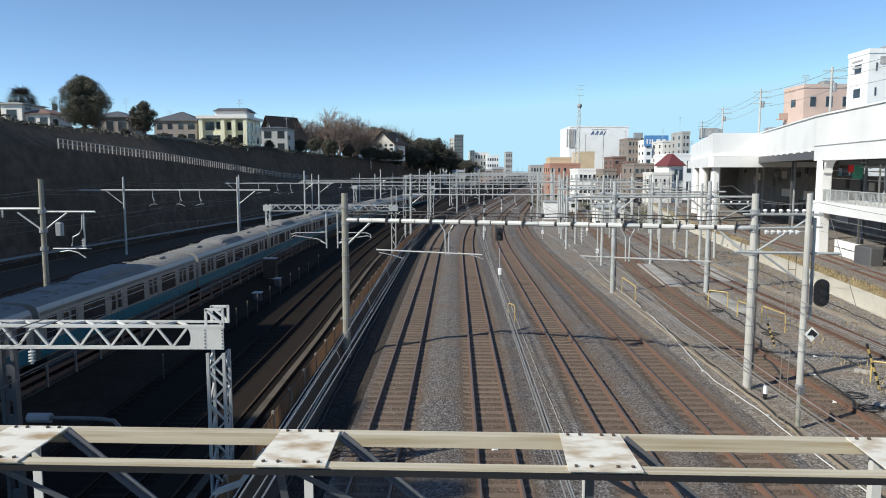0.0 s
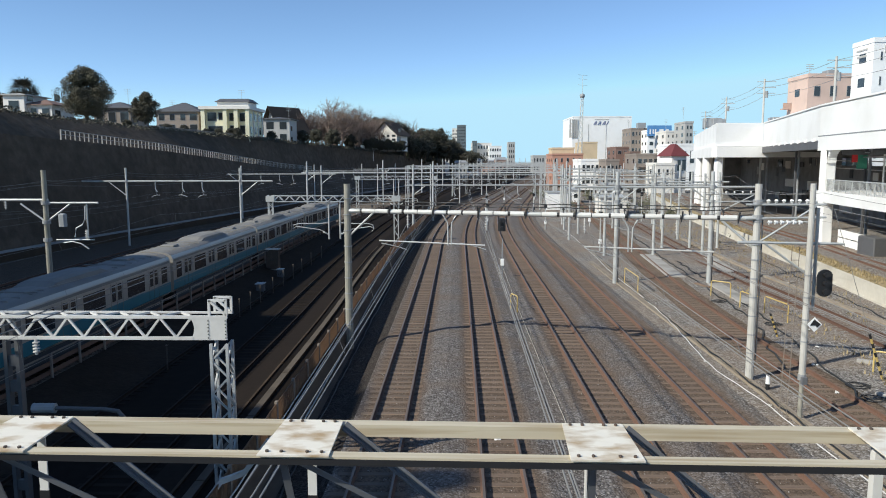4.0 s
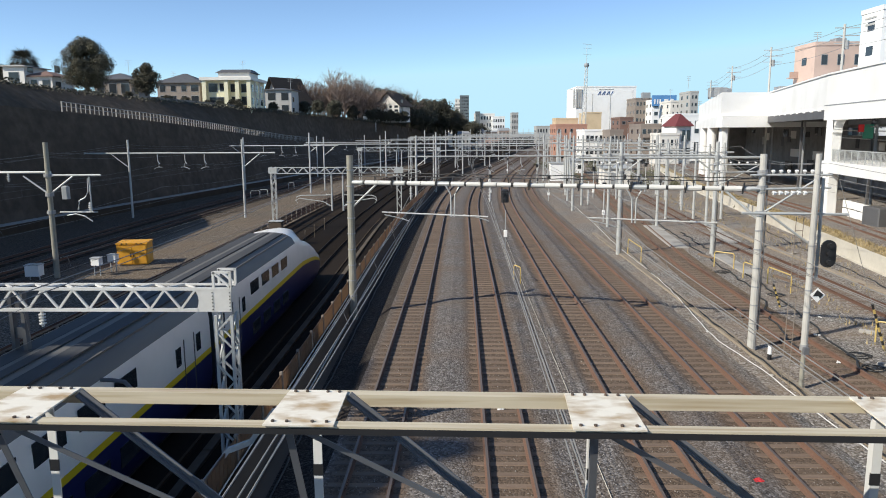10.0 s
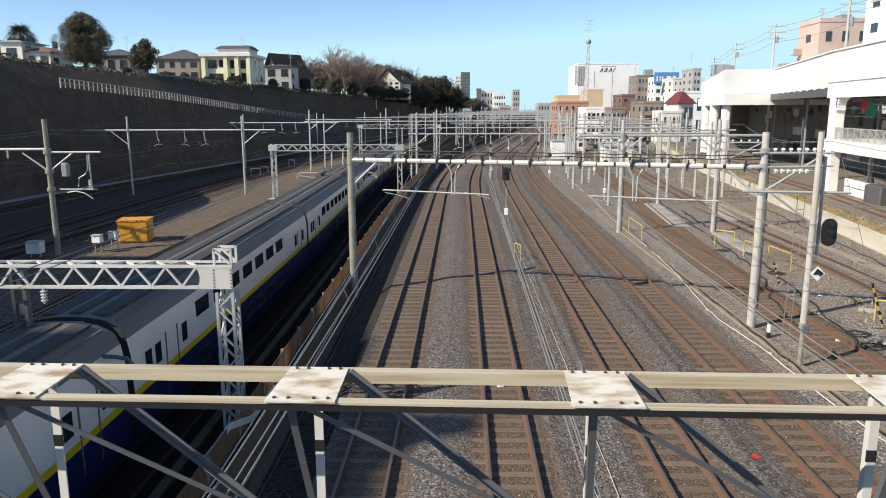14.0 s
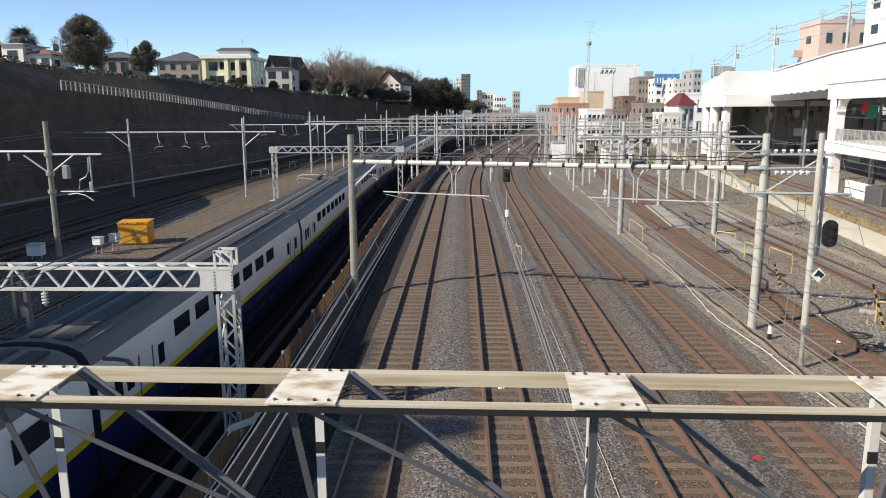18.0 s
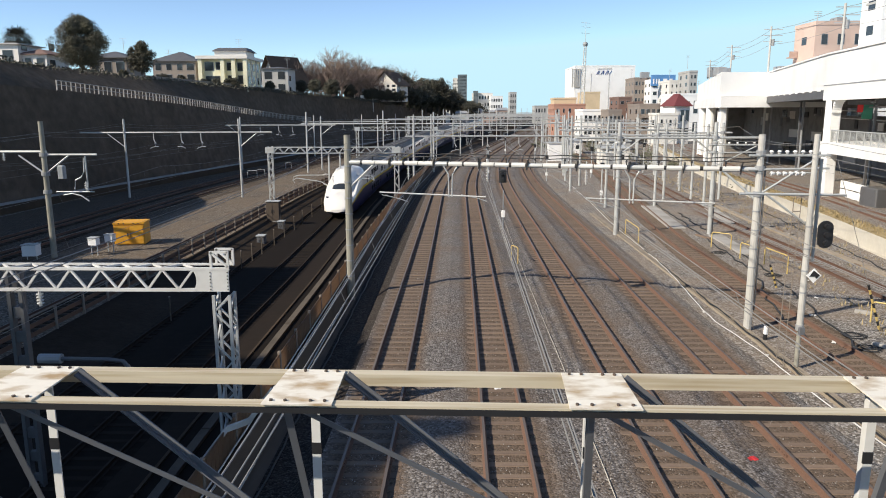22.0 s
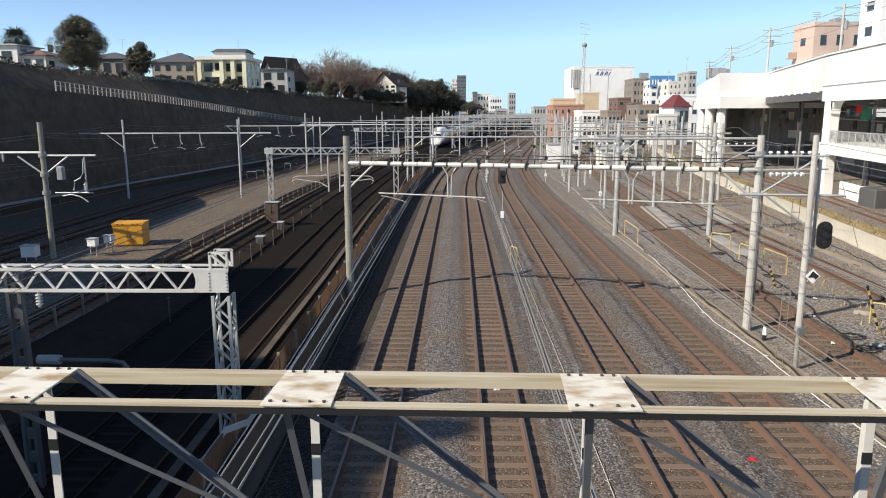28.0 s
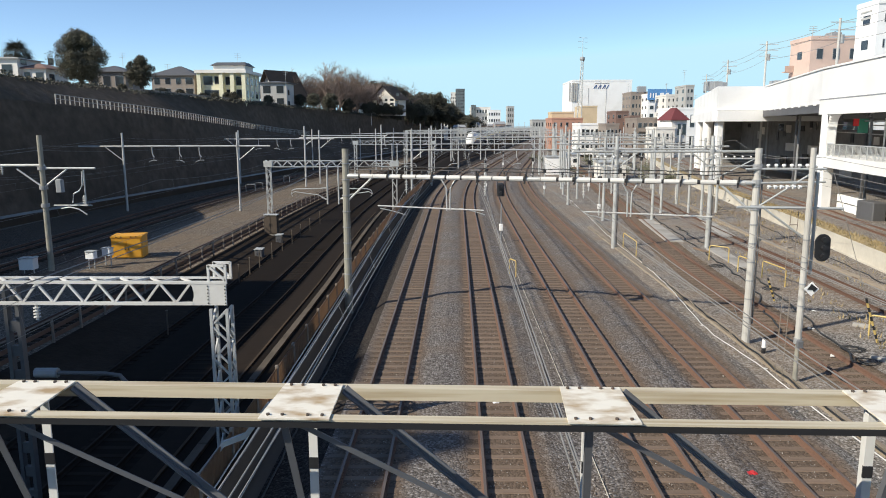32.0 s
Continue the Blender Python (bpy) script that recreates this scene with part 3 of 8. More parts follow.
# ---- the bridge's own lattice girder in front of the camera ----
def bridge_truss():
    t = thing("bridge_truss", "cream painted steel lattice girder with worn white gusset plates", "girder", -0.105, -0.045, 0, -1.26, kind="structure")
    yn, yf, z = 4.47, 5.02, 6.55
    x0, x1, pitch, first = -9.2, 9.2, 2.02, -1.06
    # chords: angle sections with a flat top and a hanging leg
    for name, y0, y1, ya, yb, drop in (("near_chord", yn - 0.03, yn + 0.055, yn - 0.03, yn - 0.018, 0.058), ("far_chord", yf - 0.012, yf + 0.08, yf - 0.012, yf + 0.0, 0.09)):
        b = Build()
        b.box(x0, x1, y0, y1, z - 0.012, z)
        b.box(x0, x1, ya, yb, z - drop, z - 0.012)
        part(name, b, M_CHORD, t, "cream painted angle chord with tan streaks")
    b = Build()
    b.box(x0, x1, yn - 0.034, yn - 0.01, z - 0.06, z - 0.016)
    part("chord_lip", b, M_BLACK, t, "black lower lip")
    nodes = [first + pitch * i for i in range(-4, 6)]
    low = z - 1.5
    for i, x in enumerate(nodes):
        b = Build()
        b.rings([[(x - 0.235, yn - 0.05, z + 0.002), (x + 0.235, yn - 0.05, z + 0.002), (x + 0.215, yf + 0.04, z + 0.002), (x - 0.215, yf + 0.04, z + 0.002)],
                 [(x - 0.235, yn - 0.05, z + 0.014), (x + 0.235, yn - 0.05, z + 0.014), (x + 0.215, yf + 0.04, z + 0.014), (x - 0.215, yf + 0.04, z + 0.014)]])
        g = part("gusset_plate", b, M_GUSSET, t, "white plate with rusty streaks and bolts")
        for bx in (-0.18, -0.085, 0.085, 0.18):
            for by in (yn + 0.0, yf):
                bb = Build()
                bb.tube((x + bx * (1 if by < 4.8 else 0.9), by, z + 0.012), (x + bx * (1 if by < 4.8 else 0.9), by, z + 0.026), 0.0125, 6)
                part("bolt", bb, M_BOLT, g, "rusty bolt head")
        b = Build()
        b.angle((x - 0.045, yf - 0.02, low), (x - 0.045, yf - 0.02, z - 0.02), 0.065, 0.012, (1, 0, 0), (0, 1, 0))
        p = part("post", b, M_BANDWHITE, t, "pale post with a black band")
        bb = Build()
        bb.box(x - 0.048, x + 0.023, yf - 0.024, yf - 0.01, 5.92, 6.01)
        part("black_band", bb, M_BLACK, p, "black painted band")
        b = Build()
        b.angle((x - 0.11, yn + 0.02, z - 0.05), (x - 0.04, yf - 0.04, low + 0.1), 0.05, 0.01, (1, 0, 0), (0, 1, 0))
        part("sway_brace", b, M_DIAG, t)
        b = Build()
        b.angle((x + 0.22, yf - 0.01, z - 0.02), (x + pitch - 0.06, yf - 0.01, low + 0.02), 0.055, 0.012, (0.6, 0, 0.8), (0, -1, 0))
        part("diagonal", b, M_DIAG, t)
        b = Build()
        b.angle((x - 0.05, yn + 0.03, z - 0.05), (x + pitch + 0.08, yf - 0.08, low + 0.1), 0.036, 0.01, (0.45, 0, 0.9), (0, 1, 0))
        part("sway_diagonal", b, M_DIAG, t)
    for y in (yf,):
        b = Build()
        b.box(x0, x1, y - 0.04, y + 0.04, z - 1.62, z - 1.5)
        part("bottom_chord", b, M_GREYPAINT, t)


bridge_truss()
b = Build()
b.box(-40, 40, -3.6, -0.45, 6.2, 6.85)
solid("bridge_deck", b, M_CONC, "grey concrete footbridge deck carrying the camera", "bridge", kind="structure")
for x in (-17.6, 13.2):
    b = Build()
    b.box(x - 0.5, x + 0.5, -2.6, -1.4, -3, 6.2)
    solid("bridge_pier", b, M_CONC, "grey concrete pier under the footbridge", "pier", kind="structure")


# ---- fence on the cutting's wall ----
def cutting_fence():
    t = thing("cutting_fence", "brown panel fence with pale posts on a concrete kerb", "fence", kind="structure")
    y, step = 9.6, 2.36
    while y < 120:
        xa, xb = fence_x(y), fence_x(y + step)
        b = Build()
        n = 9
        for i in range(n):
            k0, k1 = (i + 0.06) / n, (i + 0.94) / n
            b.bar((xa + (xb - xa) * k0, y + step * k0, 0.63), (xa + (xb - xa) * k1, y + step * k1, 0.63), 0.02, 0.68)
        for z in (0.32, 0.95):
            b.bar((xa, y + 0.05, z), (xb, y + step - 0.05, z), 0.035, 0.045)
        part("panel", b, M_FENCE, t)
        b = Build()
        b.cbox(xa - 0.05, xa + 0.05, y - 0.05, y + 0.05, 0.27, 1.06, 0.012)
        part("post", b, M_RAILPOST, t)
        y += step
    b = Build()
    b.path([(fence_x(yy) + 0.42, yy, -0.3) for yy in range(8, 121, 4)], 0.03, 5)
    part("cable", b, M_POLE, t, "pale cable low on the wall's face")


cutting_fence()


def plateau_railing():
    t = thing("cutting_railing", "rusty brown post and rail fence along the cutting's edge", "railing", kind="structure")
    ys = [16.5 + 2.45 * i for i in range(54)]
    for y in ys:
        b = Build()
        x = left_wall_x(y)
        b.cbox(x - 0.05, x + 0.05, y - 0.05, y + 0.05, -1.32, -0.14, 0.012)
        part("post", b, M_RAILPOST, t)
    for z, h in ((-0.2, 0.07), (-0.62, 0.2), (-1.02, 0.2)):
        b = Build()
        for y0, y1 in zip(ys, ys[1:]):
            b.bar((left_wall_x(y0) - 0.07, y0, z), (left_wall_x(y1) - 0.07, y1, z), 0.035, h)
        part("rail", b, M_RAILPOST if h < 0.1 else M_RUSTRAIL, t)


plateau_railing()


# ---- overhead line gantries ----
def mast(t, x, y, z0, z1, r=0.15, mat=None, bands=0):
    b = Build()
    b.tube((x, y, z0), (x, y, z1), r * 1.12, 12, r * 0.9)
    p = part("mast", b, mat or M_POLE, t, smooth=False)
    for i in range(bands):
        bb = Build()
        zz = z0 + 1.2 + i * 0.75
        bb.tube((x, y, zz), (x, y, zz + 0.05), r * 1.14, 12)
        part("band", bb, M_GREYPAINT, p, "dark clamp band")
    return p


def insulator(t, p, q, r=0.05):
    """A string of brown porcelain sheds between p and q."""
    p, q = Vector(p), Vector(q)
    b = Build()
    b.tube(p, q, r * 0.4, 6)
    for i in range(1, 5):
        c, d = p.lerp(q, i / 5), (q - p).normalized() * 0.012
        b.tube(c - d, c + d, r, 8)
    return part("insulator", b, M_BANDWHITE, t, "white porcelain insulator")


def drop_bracket(t, x, y, z, low):
    """The Y-shaped double hanger under a beam, with a level pipe across the tracks' wires."""
    for s in (-1, 1):
        b = Build()
        b.path([(x + s * 0.32, y, z - 0.1), (x + s * 0.2, y, z - 0.3), (x + s * 0.09, y, z - 0.5), (x + s * 0.07, y, low)], 0.035, 6)
        part("hanger", b, M_GALV, t)


def lattice_beam(t, a, c, deep, wide, n, chord=0.07, mat=None):
    """A box lattice from a to c: four chords and the zigzag of its two faces."""
    a, c = Vector(a), Vector(c)
    mat = mat or M_GALV
    side = Vector((0, wide / 2, 0))
    dz = Vector((0, 0, deep))
    for s in (-1, 1):
        for o in (Vector((0, 0, 0)), dz):
            b = Build()
            b.bar(a + side * s + o, c + side * s + o, chord, chord)
            part("chord", b, mat, t)
        for i in range(n):
            for u, v, zu, zv in ((i / n, (i + 0.5) / n, 0, 1), ((i + 0.5) / n, (i + 1) / n, 1, 0)):
                b = Build()
                b.bar(a.lerp(c, u) + side * s + dz * zu, a.lerp(c, v) + side * s + dz * zv, 0.05, 0.05, (0, 1, 0))
                part("brace", b, mat, t)


def lattice_post(t, x, y, z0, z1, w, n, mat=None):
    mat = mat or M_GALV
    for sx in (-1, 1):
        for sy in (-1, 1):
            b = Build()
            b.bar((x + sx * w / 2, y + sy * w / 2, z0), (x + sx * w / 2, y + sy * w / 2, z1), 0.075, 0.075, (0, 1, 0))
            part("leg", b, mat, t)
    for i in range(n):
        h = (z1 - z0) / n
        za = z0 + i * h
        for face in range(4):
            b = Build()
            s = 1 if i % 2 == 0 else -1
            if face < 2:
                yy = y + (w / 2 if face else -w / 2)
                b.bar((x - s * w / 2, yy, za), (x + s * w / 2, yy, za + h), 0.045, 0.045, (0, 1, 0))
            else:
                xx = x + (w / 2 if face == 2 else -w / 2)
                b.bar((xx, y - s * w / 2, za), (xx, y + s * w / 2, za + h), 0.045, 0.045, (1, 0, 0))
            part("brace", b, mat, t)


def main_gantry():
    """The pipe beam over the four middle tracks."""
    t = thing("overhead_gantry", "grey concrete masts carrying a pale steel pipe beam over four tracks", "gantry", group="overhead line gantries")
    ya, yb = 33.5, 28.2
    xa, xb = -5.2, 11.7
    mast(t, xa, ya, -0.5, 7.4, 0.17, M_OLDPOLE, bands=9)
    mast(t, xb, yb, -0.4, 7.55, 0.145, bands=9)
    n = 25
    p, q = Vector((xa, ya, 6.15)), Vector((xb, yb, 6.2))
    for i in range(n):
        b = Build()
        u, v = p.lerp(q, i / n), p.lerp(q, (i + 1) / n)
        k0 = 0.06 + 0.05 * math.sin(i * 2.3)
        b.tube(u.lerp(v, k0), u.lerp(v, 0.94 + 0.04 * math.sin(i * 1.7)), 0.108 + 0.012 * math.sin(i * 3.1), 10)
        s = part("beam_section", b, M_BANDWHITE if i % 6 else M_GALV, t)
        # black bands and slanted bars take the place of shadows on the beam
        b = Build()
        b.tube(u.lerp(v, 0.9), u.lerp(v, 1.12), 0.085, 10)
        if i % 3 == 2:
            b.bar(u.lerp(v, 0.98) + Vector((0, -0.1, -0.2)), u.lerp(v, 1.06) + Vector((0, -0.1, 0.24)), 0.09, 0.06)
        part("clamp", b, M_BLACK, s, "black band in place of a shadow across the beam")
    for s in (0.08, 0.92):
        b = Build()
        u = p.lerp(q, s)
        e = p if s < 0.5 else q
        b.tube(u, (e.x, e.y, e.z - 1.25), 0.05, 8)
        part("strut", b, M_GALV, t)
    for xc, xl, xr, yy in ((-0.38, -3.55, 1.2, 31.9), (7.12, 5.25, 10.55, 29.6)):
        drop_bracket(t, xc, yy, 6.2, 4.7)
        b = Build()
        b.tube((xl, yy, 4.92), (xr, yy, 4.7), 0.032, 8)
        part("steady_pipe", b, M_BANDWHITE, t)
        for xe, s in ((xl, 1), (xr - 1.2, 1)):
            b = Build()
            b.path([(xe + 0.1, yy, 4.8), (xe + 0.5, yy, 4.72), (xe + 0.9, yy, 4.62), (xe + 1.25, yy, 4.5)], 0.02, 5)
            part("steady_arm", b, M_GALV, t)
    for x in (-2.3, 1.245, 5.33, 8.86):
        k = (x - xa) / (xb - xa)
        yy = ya + (yb - ya) * k
        insulator(t, (x, yy, 6.05), (x, yy, 5.45), 0.07)
        b = Build()
        b.tube((x, yy, 6.4), (x, yy, 5.4), 0.025, 6)
        part("hanger_rod", b, M_GALV, t)
    b = Build()
    b.cbox(1.74, 2.06, 31.0, 31.35, 5.42, 5.98, 0.06)
    part("track_signal", b, M_BLACK, t, "black signal head hung from the beam")
    for x, z in ((1.82, 5.82), (1.98, 5.82), (1.9, 5.58)):
        b = Build()
        b.tube((x, 30.85, z), (x, 31.02, z), 0.065, 8)
        part("hood", b, M_BLACK, t)
    for i in range(1, 14):
        b = Build()
        u = p.lerp(q, i / 14) + Vector((0, -0.05, 0))
        b.tube((u.x, u.y, u.z + 0.09), (u.x, u.y, u.z + 0.2), 0.022, 6)
        b.tube((u.x, u.y, u.z + 0.2), (u.x, u.y, u.z + 0.3), 0.055, 8, 0.035)
        part("pin_insulator", b, M_BLACK, t, "dark pin insulator")
    for o, h in ((-0.05, 0.31), (0.1, 0.44)):
        b = Build()
        b.path([p.lerp(q, k / 56) + Vector((0, o, h - (0.035 if k % 4 == 2 else 0.012 * (k % 2)))) for k in range(57)], 0.022, 6)
        part("feeder_cable", b, M_BLACK, t, "black cable carried on the beam's insulators")
    return t, p, q


main_gantry()


def simple_gantry(xs, y, z0, zb, ztop, over=(0.0, 0.0), r=0.12, drops=(), pipe=0.085, label="", out=1):
    """Masts with one pipe beam; over: how far it reaches past the end masts; out: -1 where the struts stand outside."""
    t = thing("overhead_gantry", label or "slim grey masts with a steel pipe beam over the tracks", "gantry", group="overhead line gantries")
    for x in xs:
        mast(t, x, y, z0, ztop, r, M_GALV)
        b = Build()
        b.tube((x, y, zb - 0.16), (x, y, zb + 0.16), r * 1.35, 10)
        part("collar", b, M_GREYPAINT, t)
    over = over if isinstance(over, tuple) else (over, over)
    b = Build()
    b.tube((xs[0] - over[0], y, zb), (xs[-1] + over[1], y, zb), pipe, 8)
    part("beam", b, M_GALV, t)
    for x, s in ((xs[0], 1), (xs[-1], -1)):
        b = Build()
        b.tube((x, y, zb - (1.2 if out > 0 else 1.7)), (x + s * out * (1.5 if out > 0 else 2.1), y, zb - 0.03), 0.05, 6)
        part("strut", b, M_GALV, t)
    for i, x in enumerate(drops):
        b = Build()
        b.path([(x, y, zb), (x, y, zb - 0.85), (x + 0.1, y, zb - 1.1), (x + 0.22, y, zb - 1.25)], 0.05, 6)
        part("drop_arm", b, M_GALV, t)
        b = Build()
        w = 0.5 if i % 2 else -0.5
        b.path([(x - w, y, zb - 1.62), (x - w * 0.2, y, zb - 1.6), (x + w * 0.5, y, zb - 1.7), (x + w, y, zb - 1.85)], 0.032, 5)
        part("steady_arm", b, M_GALV, t)
        b = Build()
        b.tube((x, y, zb - 1.1), (x - w * 0.3, y, zb - 1.6), 0.018, 5)
        part("hanger_rod", b, M_GREYPAINT, t)
    return t


# left lines
for y, xl, xr in ((83, -38.7, -25.35), (123, -37.3, -23.5), (162, -32.5, -18.2), (200, -26.8, -12.5), (240, -21, -7), (285, -14.5, 0), (335, -7, 7)):
    simple_gantry((xl, xr), y, -1.35, 6.2 if y < 100 else 6.3, 7.75, (5.2, 3.8) if y < 100 else (2.5, 2.5), drops=(xl + 3.4, xl + 6.6, xl + 8.9), out=-1)
for y, s in ((86, 0), (130, 0.4), (172, 4), (212, 10), (255, 16), (300, 22.5), (345, 29)):
    simple_gantry((-5.4 + s, 14.4 + s), y, -0.4, 5.6 if y < 100 else 5.2, 8.0, 1.0, 0.13, drops=(-0.5 + s, 3.4 + s, 7.1 + s))
simple_gantry((11.3, 18.0), 51.2, -0.4, 6.6, 7.7, 3.0, 0.15, drops=(14.5,))
for y, a, c in ((80, 12.4, 24.5), (100, 14.5, 27), (135, 18, 33), (175, 24, 40)):
    simple_gantry((a, c), y, -0.4, 6.4, 8.0, 1.0, 0.13, drops=((a + c) / 2,))


def fast_gantry_near():
    t = thing("lattice_gantry", "pale grey steel lattice gantry over the cutting's tracks", "gantry", group="lattice gantries")
    y = 18.0
    lattice_post(t, -6.2, y + 0.22, -0.3, 3.75, 0.42, 9)
    for a, c in (((-6.42, 4.46), (-6.42, 4.92)), ((-5.98, 4.46), (-5.98, 4.92)), ((-6.42, 4.9), (-5.98, 4.9)), ((-6.42, 4.9), (-5.98, 4.5))):
        for yy in (y, y + 0.44):
            b = Build()
            b.bar((a[0], yy, a[1]), (c[0], yy, c[1]), 0.06, 0.06, (0, 1, 0))
            part("head_frame", b, M_BANDWHITE, t)
    x0, x1, n = -12.5, -6.85, 7
    for zz, yy, r in ((3.9, y, 0.08), (4.46, y, 0.075), (4.5, y + 0.4, 0.055)):
        b = Build()
        b.bar((x0, yy, zz), (x1 + (0.9 if zz > 4 else 0), yy, zz), r, r)
        part("chord", b, M_BANDWHITE, t)
    for i in range(n):
        u = x1 - 0.05 - (x1 - x0) * i / n
        v = x1 - 0.05 - (x1 - x0) * (i + 0.5) / n
        w = x1 - 0.05 - (x1 - x0) * (i + 1) / n
        for p, q in (((u, y, 4.44), (v, y, 3.92)), ((v, y, 3.92), (w, y, 4.44)), ((u, y, 4.48), (v, y + 0.4, 4.5)), ((v, y + 0.4, 4.5), (w, y, 4.48))):
            b = Build()
            b.bar(p, q, 0.055, 0.055, (0, 1, 0))
            part("brace", b, M_BANDWHITE, t)
    b = Build()
    curve = [(-6.92 + 0.1 * (1 - (k / 3 - 1) ** 2), 3.86 + 0.6 * k / 6) for k in range(7)]
    ring = [(-5.97, 4.46), (-5.97, 3.86)] + curve
    b.rings([[(x, y - 0.03, zz) for x, zz in ring], [(x, y, zz) for x, zz in ring]])
    k = part("knee_plate", b, M_BANDWHITE, t, "pale riveted knee plate")
    for xx in (-6.45, -6.0):
        for j in range(6):
            bb = Build()
            bb.tube((xx, y - 0.05, 3.92 + j * 0.09), (xx, y - 0.03, 3.92 + j * 0.09), 0.018, 5)
            part("rivet", bb, M_BLACK, k)
    for dx in (-0.16, 0.16):
        b = Build()
        b.bar((-11.95 + dx, y + 0.5, -2.2), (-11.95 + dx, y + 0.5, 4.5), 0.1, 0.2, (0, 1, 0))
        part("column_flange", b, M_STEELBEAM, t, "grey steel column flange")
    for i in range(9):
        b = Build()
        b.box(-12.05, -11.85, y + 0.44, y + 0.56, -1.9 + i * 0.7, -1.6 + i * 0.7)
        part("column_plate", b, M_STEELBEAM, t)
    insulator(t, (-11.0, y, 3.86), (-11.0, y, 3.45), 0.09)
    b = Build()
    legs = ((-4.43, 16.0, 1.97), (-5.03, 16.0, 1.17), (-5.55, 15.9, 1.0), (-6.0, 15.5, 0.42), (-6.25, 15.2, -0.1))
    for p, q in zip(legs, legs[1:]):
        b.bar(p, q, 0.12, 0.13, (0, 1, 0))
    part("raking_leg", b, M_POLE, t, "pale steel raking leg")
    b = Build()
    b.tube((-11.2, y, 2.0), (-10.6, y, 2.0), 0.13, 10)
    part("insulator", b, M_GREYPAINT, t, "grey insulator")
    b = Build()
    b.path([(-10.6, y, 2.0), (-9.3, y, 1.98), (-8.95, y, 1.93), (-8.8, y, 1.75)], 0.06, 8)
    part("cantilever_pipe", b, M_STEELBEAM, t)


fast_gantry_near()


def fast_gantry(y, xl, xr, z0, zb):
    t = thing("lattice_gantry", "grey steel lattice gantry spanning the cutting", "gantry", group="lattice gantries")
    lattice_post(t, xl, y, -1.3, zb + 0.7, 0.45, 9)
    lattice_post(t, xr, y, z0, zb + 0.7, 0.45, 7)
    lattice_beam(t, (xl + 0.3, y, zb), (xr - 0.3, y, zb), 0.62, 0.4, 11, 0.08)
    for x in (xl, xr):
        b = Build()
        b.box(x - 0.45, x + 0.45, y - 0.28, y + 0.28, zb, zb + 0.62)
        part("knee_plate", b, M_GALV, t)


fast_gantry(76, -20.0, -6.6, -0.3, 4.2)
fast_gantry(128, -18.0, -4.2, -0.3, 5.2)
fast_gantry(180, -12.5, 2.0, -0.3, 6.6)


def lone_mast():
    t = thing("overhead_mast", "stout grey concrete mast with bracket arms and insulators", "mast")
    x, y = -27.88, 47.8
    mast(t, x, y, -1.35, 7.9, 0.175, M_OLDPOLE)
    b = Build()
    b.tube((x - 6, y, 5.9), (x + 0.2, y, 5.9), 0.09, 8)
    b.tube((x, y, 5.7), (x + 3.6, y, 5.7), 0.07, 8)
    part("cross_arm", b, M_GALV, t)
    for s in (-1, 1):
        b = Build()
        b.tube((x, y, 4.4), (x + s * 1.7, y, 5.65), 0.06, 6)
        part("strut", b, M_GALV, t)
    b = Build()
    b.tube((x + 2.8, y, 5.6), (x + 2.8, y, 3.2), 0.05, 6)
    b.tube((x + 0.6, y, 3.2), (x + 3.2, y, 3.2), 0.05, 6)
    part("drop_arm", b, M_GALV, t)


lone_mast()


def signal_mast():
    t = thing("signal_mast", "pale steel mast with a black oval colour-light signal", "signal")
    x, y = 11.6, 23.7
    mast(t, x, y, 1.2, 7.7, 0.1, M_POLE, bands=4)
    mast(t, x, y, -0.3, 1.2, 0.075, M_OLDPOLE)
    b = Build()
    b.tube((x, y, 1.1), (x, y, 1.3), 0.135, 12)
    part("collar", b, M_GREYPAINT, t)
    b = Build()
    ring = lambda yy: [(12.12 + 0.25 * math.cos(a), yy, 4.42 + 0.25 * math.sin(a) + (0.21 if math.sin(a) > 0 else -0.21)) for a in [2 * math.pi * i / 20 for i in range(20)]]
    b.rings([ring(y - 0.1), ring(y - 0.04)])
    s = part("signal_head", b, M_BLACK, t, "black oval signal board")
    for i in range(3):
        bb = Build()
        bb.tube((12.12, y - 0.22, 4.7 - i * 0.28), (12.12, y - 0.1, 4.7 - i * 0.28), 0.085, 10)
        part("hood", bb, M_BLACK, s)


signal_mast()

# ---- trains ----
M_TW = material("train_white", (0.82, 0.785, 0.73), 0.3, grain=0.02, scale=3, stain=(0.62, 0.6, 0.56), stain_amount=0.35, bump=0.01)
M_TBLUE = material("train_navy", (0.018, 0.024, 0.1), 0.35, grain=0.05, scale=3, stain=(0.012, 0.015, 0.05), bump=0.01)
M_TYEL = material("train_yellow_band", (0.75, 0.55, 0.02), 0.4, grain=0.03, stain=(0.6, 0.42, 0.03), stain_amount=0.2, bump=0)
M_TDARK = material("train_roof_walkway", (0.05, 0.05, 0.052), 0.75, grain=0.18, scale=4, stain=(0.09, 0.085, 0.08), stain_amount=0.5, bump=0.05, stretch=(1, 0.2, 1))
M_TROOF = material("train_roof_grey", (0.15, 0.138, 0.12), 0.6, grain=0.15, scale=4, stain=(0.1, 0.09, 0.08), stain_amount=0.7, bump=0.05, stretch=(1, 0.2, 1))
M_TUNDER = material("train_underframe", (0.05, 0.05, 0.052), 0.7, grain=0.2, bump=0.1)
M_STEEL = material("brushed_stainless", (0.38, 0.345, 0.3), 0.4, 0.35, grain=0.04, scale=5, stain=(0.42, 0.42, 0.41), stain_amount=0.3, bump=0.02, stretch=(1, 0.1, 1))
